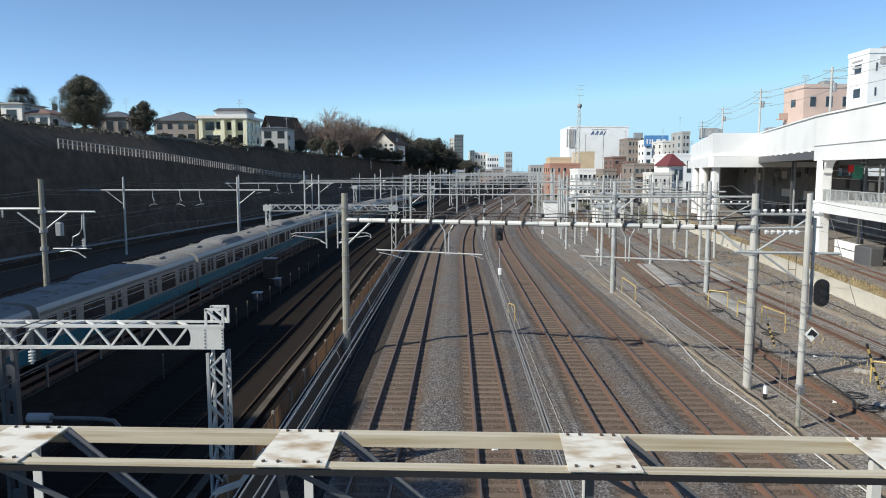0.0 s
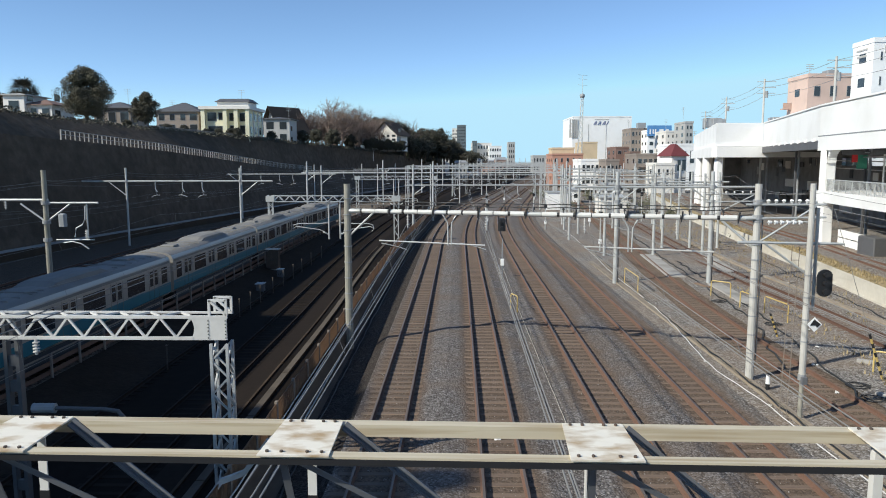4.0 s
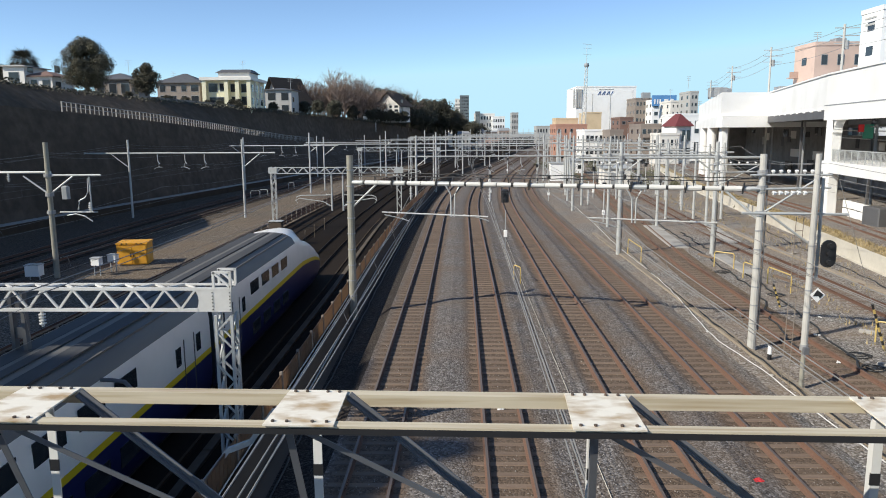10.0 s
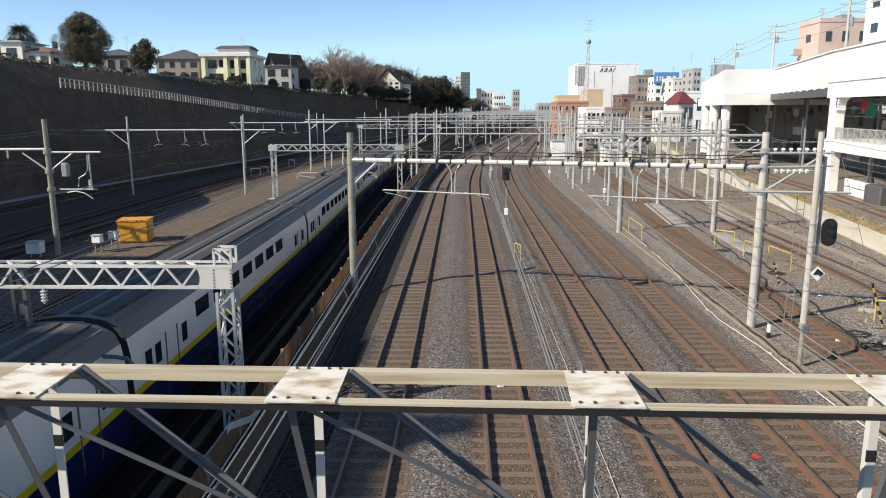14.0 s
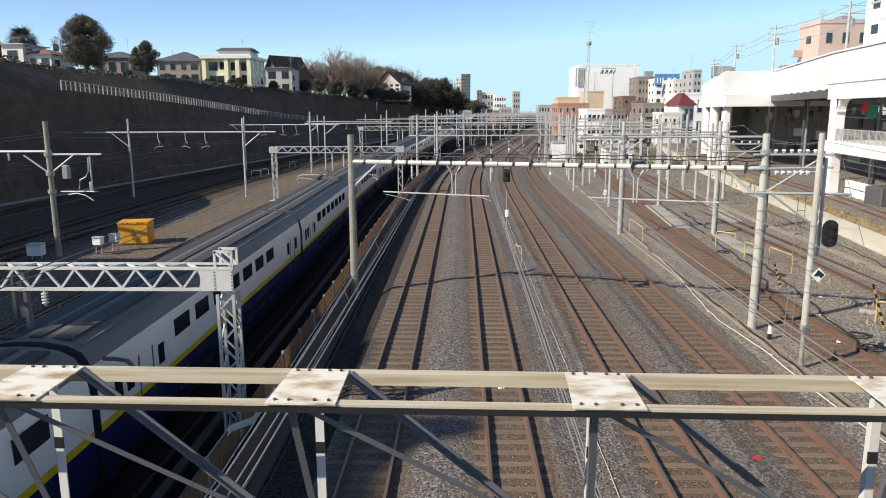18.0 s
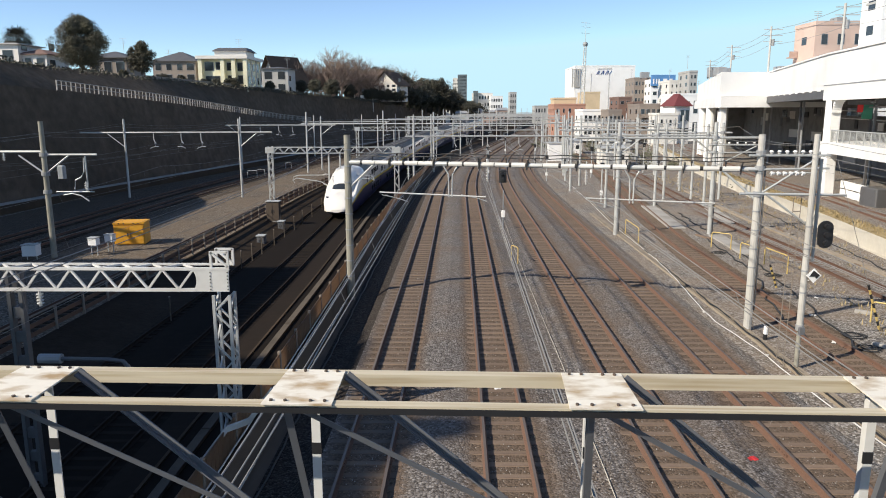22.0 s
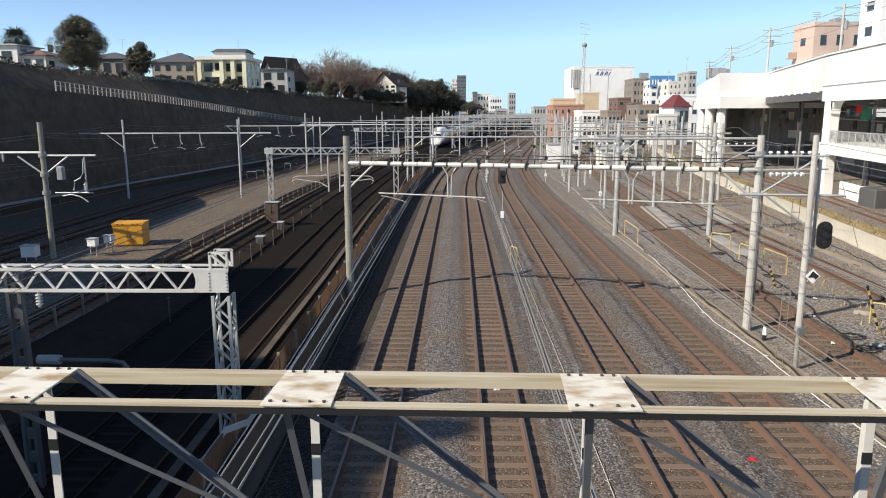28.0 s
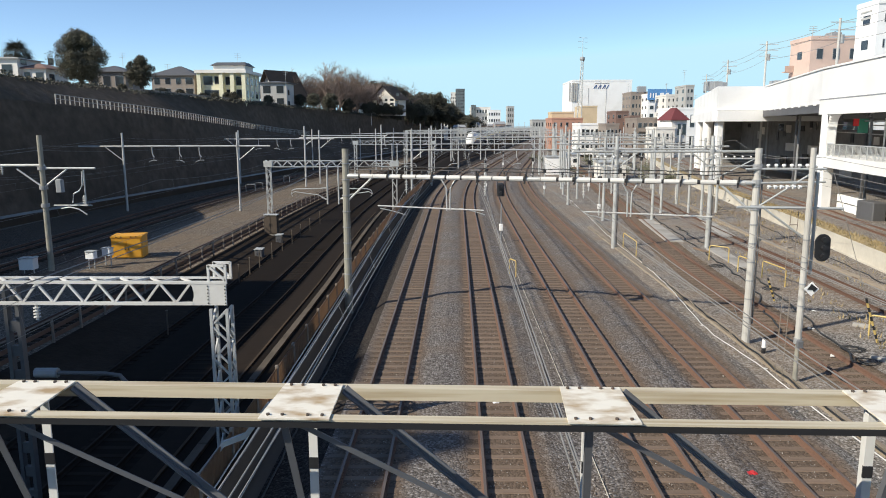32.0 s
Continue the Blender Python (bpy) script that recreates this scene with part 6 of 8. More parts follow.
def tree_mesh(rng, h, rx, n, leaf, shape=1.0):
    """Trunk with limbs, and a crown of small leaf clumps with gaps and an uneven rim."""
    wood, crown = Build(), Build()
    wood.tube((0, 0, -0.5), (0, 0, h * 0.45), 0.035 * h, 8, 0.02 * h)
    tips = []
    for i in range(16):
        a, e = rng.uniform(0, 6.28), rng.uniform(0.25, 1.35)
        z0 = h * rng.uniform(0.2, 0.5)
        l = rx * rng.uniform(0.5, 0.95)
        p = Vector((math.cos(a) * math.cos(e) * l, math.sin(a) * math.cos(e) * l, z0 + math.sin(e) * l * 0.9 * h / (2 * rx)))
        wood.tube((0, 0, z0), p, 0.014 * h, 5, 0.004 * h)
        tips.append(p)
    lumps = []
    for i in range(110):
        a, v = rng.uniform(0, 6.28), rng.uniform(0.0, 1.0)
        z = h * (0.24 + 0.74 * v)
        w = rx * (math.sin(math.pi * (0.12 + 0.83 * v) ** shape)) * rng.uniform(0.3, 1.0)
        lumps.append((Vector((math.cos(a) * w, math.sin(a) * w, z)), rng.uniform(0.16, 0.34) * rx))
    for k in range(n):
        c, r = lumps[k % len(lumps)]
        d = Vector((rng.gauss(0, 1), rng.gauss(0, 1), rng.gauss(0, 1))).normalized()
        p = c + d * r * rng.uniform(0.6, 1.08)
        u = Vector((rng.gauss(0, 1), rng.gauss(0, 1), rng.gauss(0, 0.6))).normalized() * leaf * rng.uniform(0.6, 1.4)
        w = d.cross(u).normalized() * leaf * rng.uniform(0.5, 1.1)
        crown.quad(p - u, p + w * 0.7, p + u, p - w * 0.7)
    return wood.mesh("trunk", M_BARK), crown


def bare_mesh(rng, h):
    b = Build()

    def grow(p, d, l, r, depth):
        q = p + d * l
        b.tube(p, q, r, 4 if depth < 2 else 3, r * 0.7)
        if depth >= 5:
            return
        for i in range(3 if depth < 4 else 4):
            e = (d + Vector((rng.gauss(0, 0.42), rng.gauss(0, 0.42), rng.gauss(0.08, 0.28)))).normalized()
            grow(q if i else p.lerp(q, 0.6), e, l * rng.uniform(0.62, 0.86), r * 0.6, depth + 1)

    for s in range(2):
        grow(Vector((0.2 * s, 0.1 * s, -0.5)), Vector((rng.uniform(-0.2, 0.2), rng.uniform(-0.2, 0.2), 1)).normalized(), h * 0.27, 0.02 * h, 0)
    return b


rng = random.Random(7)
TREES = []
for h, rx, n, leaf, shp, mat in ((10.2, 4.4, 48000, 0.125, 0.8, M_LEAF), (6.4, 2.8, 20000, 0.115, 0.85, M_LEAF), (7.0, 3.6, 11000, 0.17, 0.95, M_LEAF_DARK)):
    w, c = tree_mesh(rng, h, rx, n, leaf, shp)
    TREES.append((w, c.mesh("crown", mat)))
BARE = [bare_mesh(rng, h).mesh("branches", M_TWIG) for h in (7.5, 8.5, 6.5)]


def leafy(i, x, y, z, s=1.0, label="", name="tree"):
    t = thing(name, label or "dense dark evergreen tree on the bank", "tree", x, y, z, rng.uniform(0, 360), group="trees on the bank")
    t.scale = (s, s, s * rng.uniform(0.94, 1.06))
    part("trunk", TREES[i][0], None, t)
    part("crown", TREES[i][1], None, t)
    return t


def bare(i, x, y, z, s=1.0):
    t = thing("bare_tree", "leafless brown winter tree with fine twigs", "tree", x, y, z, rng.uniform(0, 360), group="bare trees on the bank")
    t.scale = (s, s, s)
    part("branch_crown", BARE[i], None, t)
    return t


leafy(0, -62.4, 121, 14.2, 0.94, "tall rounded evergreen tree above the bank")
leafy(1, -56.5, 130, 14.6, 0.92, "smaller round evergreen tree above the bank")
leafy(2, -81.5, 127, 14.5, 0.9)


def palm(x, y, z, h, r):
    """A trunk wrapped in old leaf bases, and a round head of drooping fans."""
    rp = random.Random(12)
    t = thing("palm_tree", "tall fan palm with a shaggy drooping head", "tree", x, y, z, 0, group="trees on the bank")
    b = Build()
    b.tube((0, 0, -0.5), (0.15, 0, h), 0.24, 8, 0.17)
    part("trunk", b, M_BARK, t)
    b = Build()
    for k in range(170):
        a, e = rp.uniform(0, 6.28), rp.uniform(-1.1, 1.3)
        d = Vector((math.cos(a) * math.cos(e), math.sin(a) * math.cos(e), math.sin(e)))
        side = d.cross(Vector((0, 0, 1))).normalized()
        root = Vector((0.15, 0, h))
        for j in range(7):
            f = (j - 3) * 0.22
            tip = root + (d + side * f).normalized() * r * rp.uniform(0.8, 1.1) + Vector((0, 0, -0.35 * r * rp.uniform(0.4, 1.0)))
            mid = root.lerp(tip, 0.6) + Vector((0, 0, 0.16 * r))
            w = side * 0.06
            b.quad(root + d * 0.25 * r, mid - w, tip, mid + w)
    part("fronds", b, M_LEAF_DARK, t, "dark fan-shaped fronds")


palm(-77.3, 128, 14.6, 6.6, 3.1)
for k in range(70):
    v = k / 69
    y = 219 + 66 * v + rng.uniform(-6, 6)
    x = rim_x(y) - 0.5 - rng.uniform(0, 14) * (1 - 0.3 * v)
    bare(k % 3, x, y, bank_top(y) - 0.3, rng.uniform(1.5, 2.2) * (1.0 if 0.1 < v < 0.85 else 0.85))
for k in range(26):
    v = k / 25
    y = 268 + 130 * v + rng.uniform(-5, 5)
    x = rim_x(y) + 1.5 - rng.uniform(0, 14)
    leafy(2 if k % 3 else 1, x, y, bank_top(y) - 1.0, rng.uniform(0.8, 2.3) * (1 - 0.35 * v), "dark evergreen tree on the far bank")
for x, y, s in ((-41.5, 192, 0.55), (-39.5, 200, 0.6), (-37, 212, 0.7), (-33.5, 224, 0.6), (-44.5, 172, 0.35), (-57, 150, 0.35), (-60, 148, 0.4), (-59, 128, 0.3), (-51, 153, 0.3), (-49, 155, 0.32), (-47, 153.5, 0.3), (-54, 154, 0.3), (-66, 128, 0.35), (-29, 243, 0.6), (-27, 250, 0.55), (-24.5, 251, 0.6), (-22, 252, 0.5), (-20, 254, 0.6), (-30.5, 240, 0.5), (-35, 232, 0.5), (-38.5, 222, 0.55)):
    leafy(2, x, y, bank_top(y) - 0.4, s, "low dark evergreen shrub on the bank", "shrub")


def bank_fence():
    """Weathered concrete balustrade along the sloping path."""
    t = thing("path_balustrade", "weathered grey concrete balustrade along a sloping path", "fence", kind="structure")
    ys = [85 + 0.9 * i for i in range(112)]
    line = lambda y: (path_x(y) - 0.15, y, path_z(y))
    for i, y in enumerate(ys):
        x, _, z = line(y)
        b = Build()
        w = 0.07 if i % 3 == 0 else 0.045
        b.box(x - w, x + w, y - w, y + w, z - 0.3, z + 1.2)
        part("post" if i % 3 == 0 else "picket", b, M_CONC, t)
    for o, hh in ((1.16, 0.09), (0.66, 0.07), (0.02, 0.16)):
        b = Build()
        for y0, y1 in zip(ys, ys[1:]):
            p, q = line(y0), line(y1)
            b.bar((p[0] + 0.09, p[1], p[2] + o), (q[0] + 0.09, q[1], q[2] + o), 0.06, hh)
        part("rail", b, M_CONC if o > 0.1 else M_WALLFACE, t)


bank_fence()


def hedge():
    """Shrubs and dry grass that break the bank's rim."""
    b = Build()
    r = random.Random(5)
    for k in range(9000):
        y = r.uniform(78, 270)
        x = rim_x(y) + r.gauss(0.0, 0.8)
        z = bank_top(y) + r.uniform(-0.6, 0.15) + 0.3 * max(0, math.sin(y * 0.31) + math.sin(y * 0.83) - 0.6)
        u = Vector((r.gauss(0, 1), r.gauss(0, 1), r.gauss(0, 1))).normalized() * r.uniform(0.08, 0.22)
        w = u.orthogonal().normalized() * r.uniform(0.06, 0.16)
        p = Vector((x, y, z))
        b.quad(p - u, p + w, p + u, p - w)
    solid("bank_hedge", b, M_LEAF_DARK, "low dark shrubs along the bank's rim", "shrubs", kind="stuff")


hedge()


# ---- between the lines ----
def yellow_container():
    t = thing("storage_container", "yellow steel storage box with doors beside the track", "container", -24.7, 52.75, -1.32, 10)
    b = Build()
    b.box(-1.08, 1.08, -0.6, 1.1, 0.08, 1.62)
    part("body", b, M_YELLOW, t)
    b = Build()
    b.box(-1.13, 1.13, -0.66, 1.16, 1.62, 1.74)
    part("lid", b, M_YELLOW, t, "yellow overhanging lid")
    for x0, x1 in ((-1.0, -0.02), (0.02, 1.0)):
        b = Build()
        b.box(x0, x1, -0.64, -0.6, 0.16, 1.52)
        d = part("door", b, M_YELLOW, t)
        bb = Build()
        bb.box(x1 - 0.12 if x1 < 0.5 else x0 + 0.06, x1 - 0.06 if x1 < 0.5 else x0 + 0.12, -0.67, -0.64, 0.7, 0.95)
        part("handle", bb, M_BLACK, d)
    for x in (-0.7, -0.35, 0.35, 0.7):
        b = Build()
        b.tube((x, -0.68, 1.68), (x, -0.655, 1.68), 0.05, 8)
        part("vent", b, M_BLACK, t)
    b = Build()
    b.box(-0.9, 0.9, -0.5, 1.0, 0, 0.08)
    part("skid", b, M_GREYPAINT, t)


yellow_container()


def relay_box(x, y, z, w, h, leg, label):
    t = thing("relay_box", label, "relay box", x, y, z, rng.uniform(-8, 8), group="trackside boxes")
    b = Build()
    b.cbox(-w / 2, w / 2, -w / 2.6, w / 2.6, leg, leg + h, 0.03)
    part("cabinet", b, M_WHITE, t)
    b = Build()
    b.box(-w / 2 - 0.03, w / 2 + 0.03, -w / 2.6 - 0.05, w / 2.6 + 0.03, leg + h, leg + h + 0.05)
    part("roof", b, M_GALV, t)
    for s in (-1, 1):
        b = Build()
        b.tube((s * w / 3, 0, 0), (s * w / 3, 0, leg), 0.035, 6)
        part("leg", b, M_GALV, t)


relay_box(-25.36, 48.4, -1.32, 0.62, 0.5, 0.75, "white relay box on legs beside the track")
relay_box(-24.84, 49.7, -1.32, 0.62, 0.5, 0.75, "white relay box on legs beside the track")
relay_box(-28.9, 46.9, -1.32, 0.95, 0.75, 0.3, "pale grey equipment cabinet near a mast")


def hoop(xa, ya, xb, yb, z, h, mat=None):
    t = thing("guard_hoop", "yellow painted tubular guard hoop in the yard" if mat is None else "pale grey tubular guard hoop beside the local line", "guard rail", xa, ya, z, 0, group="yellow guard hoops")
    p, q = Vector((0, 0, 0)), Vector((xb - xa, yb - ya, 0))
    up = Vector((0, 0, h))
    b = Build()
    d = (q - p).normalized() * 0.12
    b.path([p, p + up * 0.88, p + up * 0.97 + d * 0.4, p + up + d, q + up - d, q + up * 0.97 - d * 0.4, q + up * 0.88, q], 0.035, 6)
    part("tube", b, mat or M_YELRAIL, t)
    return t


for h in ((11.95, 51.0, 11.9, 47.0, -0.3, 1.15), (16.43, 46.2, 17.35, 45.3, -0.26, 1.0), (16.83, 42.4, 17.12, 40.5, -0.26, 1.0), (17.6, 40.8, 17.8, 38.3, -0.26, 1.0), (3.1, 41.5, 3.42, 40.7, -0.27, 1.0),
          (17.2, 29.2, 18.6, 28.0, -0.26, 0.9)):
    hoop(*h)


def ground_cable(name, pts, r, mat, label, wob=0.05, z=-0.17):
    rr = random.Random(len(pts))
    fx = spline([(y, x) for x, y in pts])
    y, line = pts[0][1], []
    while y < pts[-1][1]:
        line.append((fx(y) + rr.uniform(-wob, wob), y, z + r + rr.uniform(0, 0.02)))
        y += 0.9
    b = Build()
    b.path(line, r, 6)
    return solid(name, b, mat, label, "cable", smooth=True)


ground_cable("signal_cable", [(11.12, 10), (11.1, 17.5), (11.05, 18.7), (10.97, 21.1), (10.93, 23.2), (10.95, 25.1), (10.87, 26.7), (10.66, 28.6), (10.88, 32.2), (11.36, 37.4), (11.67, 43.2), (11.77, 49.6), (11.93, 56), (12.5, 66.4), (13.5, 91)], 0.021, M_BANDWHITE, "white cable lying along the ballast shoulder", 0.03)
ground_cable("power_cable", [(11.3, 12), (11.3, 20), (11.4, 28), (11.6, 40), (12.1, 52), (13.2, 75)], 0.03, M_CABLE, "black cable on the ballast", 0.08)
ground_cable("power_cable", [(-4.7, 8), (-4.75, 20), (-4.8, 32), (-4.85, 45), (-4.7, 70), (-3.6, 100)], 0.03, M_CABLE, "black cable along the foot of the fence", 0.03, -0.46)
ground_cable("trough_cable", [(11.45, 14), (11.45, 24), (11.55, 36), (11.95, 50), (13.1, 75)], 0.03, M_DUCT, "pale concrete cable duct beside the track", 0.015)


def trunking(fx, y0, y1, w, h, z, label):
    """A run of concrete duct lids along the tracks."""
    t = thing("cable_trough", label, "cable duct", kind="structure")
    y = y0
    i = 0
    while y < y1:
        b = Build()
        x = fx(y)
        b.cbox(x - w / 2, x + w / 2, y + 0.02, y + 0.98, z, z + h, 0.02)
        part("lid", b, M_DUCT, t)
        y += 1.0


trunking(lambda y: 11.55 + (bend(y)), 15, 62, 0.38, 0.13, -0.34, "row of dusty tan concrete cable duct lids")
trunking(lambda y: track_6(y) + 2.2, 30, 80, 0.45, 0.14, -0.27, "row of pale concrete duct lids in the yard")


def crossing_slab(x, y, w, d, rz, label):
    t = thing("concrete_slab", label, "slab", x, y, -0.26, rz, group="yard slabs")
    b = Build()
    b.cbox(-w / 2, w / 2, -d / 2, d / 2, 0, 0.1, 0.03)
    part("slab", b, M_CONC, t)


crossing_slab(17.0, 60, 1.3, 13, -5, "pale concrete slab lying in the yard")
crossing_slab(22.3, 62, 1.0, 12, -8, "long pale concrete slab beside the yard track")
crossing_slab(18.0, 47, 1.0, 7, -3, "pale concrete slab lying in the yard")

# small things on the track
t = thing("marker_post", "slim dark post with a white lamp box between tracks", "post", 3.3, 53, -0.28)
b = Build()
b.tube((0, 0, 0), (0, 0, 3.0), 0.05, 6)
part("post", b, M_GREYPAINT, t)
b = Build()
b.cbox(-0.13, 0.13, -0.12, 0.12, 1.0, 1.5, 0.03)
part("lamp_box", b, M_WHITE, t)
t = thing("marker_post", "short white marker post with a black foot", "post", 11.88, 26.9, -0.33)
b = Build()
b.tube((0, 0, 0), (0, 0, 0.28), 0.08, 8)
part("foot", b, M_BLACK, t)
b = Build()
b.tube((0, 0, 0.28), (0, 0, 0.6), 0.09, 8, 0.07)
part("top", b, M_WHITE, t)
b = Build()
rr = random.Random(3)
for i in range(5):
    b.cbox(-0.12 + 0.04 * i, 0.02 + 0.04 * i, -0.08 + rr.uniform(-0.05, 0.05), 0.08, 0, 0.05 + rr.uniform(0, 0.06), 0.015)
solid("red_glove", b, M_SIGNRED, "small crumpled red cloth on the ballast", "cloth", at=pose(7.33, 16.8, -0.19, 0, 0, 20))


# ---- stray stones on the ballast ----
def stray_stones():
    rs = random.Random(21)
    b = Build()
    for k in range(15000):
        y = 11 + 30 * rs.random() ** 1.7
        x = rs.uniform(-3.3, 11.2)
        near_rail = min(abs(abs(x - c) - 0.57) for c in (-2.3, 1.245, 5.33, 8.86))
        if near_rail < 0.1:
            continue
        s = rs.uniform(0.013, 0.032)
        c = Vector((x, y, -0.185 + s * 0.5))
        a = rs.uniform(0, 6.28)
        n = len(b.v)
        for i in range(4):
            b.v.append((c.x + s * math.cos(a + i * 1.57 + rs.uniform(-0.3, 0.3)) * rs.uniform(0.7, 1.3), c.y + s * math.sin(a + i * 1.57), c.z - s * 0.5))
        b.v.append((c.x + rs.uniform(-0.3, 0.3) * s, c.y + rs.uniform(-0.3, 0.3) * s, c.z + s * rs.uniform(0.4, 0.9)))
        for i in range(4):
            b.f.append((n + i, n + (i + 1) % 4, n + 4))
            b.m.append(0)
    solid("stray_ballast", b, M_STONE, "loose grey ballast stones", "stones", kind="stuff")


M_STONE = bpy.data.materials.new("ballast_stone")
M_STONE.use_nodes = True
_n, _l = M_STONE.node_tree.nodes, M_STONE.node_tree.links
_g = _n.new("ShaderNodeNewGeometry")
_r = _n.new("ShaderNodeValToRGB")
_r.color_ramp.elements[0].color, _r.color_ramp.elements[1].color = (0.06, 0.05, 0.043, 1), (0.38, 0.35, 0.32, 1)
_l.new(_g.outputs["Random Per Island"], _r.inputs[0])
_l.new(_r.outputs[0], _n["Principled BSDF"].inputs["Base Color"])
_n["Principled BSDF"].inputs["Roughness"].default_value = 0.9
stray_stones()


# ---- overhead wires ----
def wire_pair(fx, y_sup, zc, zm, r=0.008, twin=(0.0,), label="contact wire with its carrying wire over the track"):
    """A level contact wire, the sagging wire that carries it, and the droppers between."""
    t = thing("overhead_wire", label, "wire", group="overhead wires")
    y0, y1 = y_sup[0], y_sup[-1]
    def mz(y):
        for a, c in zip(y_sup, y_sup[1:]):
            if a <= y <= c:
                k = (y - a) / (c - a)
                return zm - 0.75 * 4 * k * (1 - k) * min(1, (c - a) / 50)
        return zm
    ys = [y0 + (y1 - y0) * i / 90 for i in range(91)]
    for o in twin:
        b = Build()
        b.path([(fx(y) + 0.15 * math.sin(y / 18) + o, y, zc) for y in ys], r, 5)
        part("contact_wire", b, M_WIRE, t)
    b = Build()
    b.path([(fx(y), y, mz(y)) for y in ys], r, 5)
    part("carrying_wire", b, M_WIRE, t)
    b = Build()
    y = y0 + 2.5
    while y < min(y1, 140):
        b.tube((fx(y) + 0.15 * math.sin(y / 18), y, zc), (fx(y), y, mz(y)), r * 0.6, 4)
        y += 5
    tagged(part("dropper", b, M_WIRE, t), kind="stuff")
    return t


for fx in (TRACK_1, TRACK_2, TRACK_3, TRACK_4):
    wire_pair(fx, (-14, 31, 86, 130, 172, 212, 255, 300), 4.75, 5.65, 0.011, (-0.05, 0.05))
for fx in (track_5, track_6):
    wire_pair(fx, (-5, 51, 80, 100, 135, 175), 5.0, 5.9)
for x in (-20.15, -31.5, -35.2):
    wire_pair(line_x(x, left_bend), (8, 48, 83, 123, 162, 200, 240, 285), 4.0, 4.9, 0.007)
for o in (0, -4.3):
    wire_pair(lambda y, o=o: fast_x(y) + o, (-10, 18, 76, 128, 180), 3.2, 4.1, 0.007)


def feeder(pts, r=0.008, label="bare feeder wire strung between masts"):
    b = Build()
    line = []
    for p, q in zip(pts, pts[1:]):
        p, q = Vector(p), Vector(q)
        for i in range(13):
            k = i / 12
            v = p.lerp(q, k)
            v.z -= 4 * k * (1 - k) * (q - p).length * 0.014
            line.append(v)
    b.path(line, r, 5)
    return solid("feeder_wire", b, M_WIRE, label, "wire", "overhead wires")


for dx, z in ((0.3, 7.2), (-0.3, 6.9)):
    feeder([(-5.6 + dx, -10, z), (-5.2 + dx, 33.5, z), (-5.4 + dx, 86, z + 0.5), (-5.0 + dx, 130, z + 0.5), (-1.4 + dx, 172, z + 0.5), (4.6 + dx, 212, z + 0.5)])
    feeder([(11.4 + dx, -10, z + 0.2), (11.6 + dx, 23.7, z + 0.2), (11.6 + dx, 28.2, z), (11.3 + dx, 51, z), (12.4 + dx, 80, z + 0.3), (14.5 + dx, 100, z + 0.3)])
    feeder([(-27.9 + dx, 5, z), (-27.9 + dx, 47.8, z), (-25 + dx, 83, z), (-23.5 + dx, 123, z), (-18.2 + dx, 162, z)])
    feeder([(-39.3 + dx, 20, z), (-39.3 + dx, 83, z), (-37.3 + dx, 123, z), (-32.5 + dx, 162, z), (-26.8 + dx, 200, z)])


# ---- poles in the town ----
def street_pole(x, y, z0, z1, arms):
    t = thing("utility_pole", "grey concrete utility pole with crossarms and wires", "utility pole", x, y, z0, 0, group="utility poles")
    b = Build()
    b.tube((0, 0, 0), (0, 0, z1 - z0), 0.19, 8, 0.13)
    part("pole", b, M_POLE, t)
    for k in arms:
        b = Build()
        b.bar((-1.0, 0, z1 - z0 - k), (1.6, 0, z1 - z0 - k), 0.09, 0.09)
        part("crossarm", b, M_GALV, t)
    b = Build()
    b.tube((0.35, 0, z1 - z0 - 2.6), (0.35, 0, z1 - z0 - 1.7), 0.22, 10)
    part("transformer", b, M_GREYPAINT, t)


for x, y, z1 in ((40.8, 80, 19.6), (43.2, 104, 19.9), (49.3, 135, 20.1), (57.4, 170, 19.9)):
    street_pole(x, y, 0.8, z1, (0.4, 1.2, 2.0))
for dz in (0.4, 1.2, 2.4):
    feeder([(37.5, 50, 19.6 - dz), (40.8, 80, 19.6 - dz), (43.2, 104, 19.9 - dz), (49.3, 135, 20.1 - dz), (57.4, 170, 19.9 - dz)], 0.025, "dark street cable between utility poles")
# plant on the station roof
for x, y, z, w in ((37.6, 106, 13.5, 1.3), (45.5, 104, 13.5, 1.6), (39.0, 108, 13.5, 1.0)):
    b = Build()
    b.cbox(x - w / 2, x + w / 2, y, y + 2, z, z + 1.1, 0.08)
    solid("roof_unit", b, M_GREYPAINT, "grey cooling unit on the station roof", "cooling unit", "roof units")
# switch hut beyond the yard
t = thing("equipment_hut", "white equipment hut with a flat roof beside the tracks", "hut", 17.9, 131, -0.3, 0)
b = Build()
b.box(-1.85, 1.85, -1.5, 1.5, 0, 3.1)
part("wall", b, M_WHITE, t)
b = Build()
b.box(-2.0, 2.0, -1.65, 1.65, 3.1, 3.3)
part("roof", b, M_GALV, t)

# ---- along the sunken express line ----
def cutting_kerb(fx, z, y0, y1, w, gap, label):
    t = thing("cutting_kerb", label, "kerb", kind="structure")
    y, r = y0, random.Random(int(y0))
    while y < y1:
        n = r.choice((4, 5, 6))
        b = Build()
        for side in (0,):
            a, c = (fx(y), y), (fx(y + n), y + n - gap)
            b.bar((a[0], a[1], z), (c[0], c[1], z), w, 0.2)
        part("kerb_stone", b, M_KERB if w > 0.15 else M_CONC_DARK, t)
        y += n


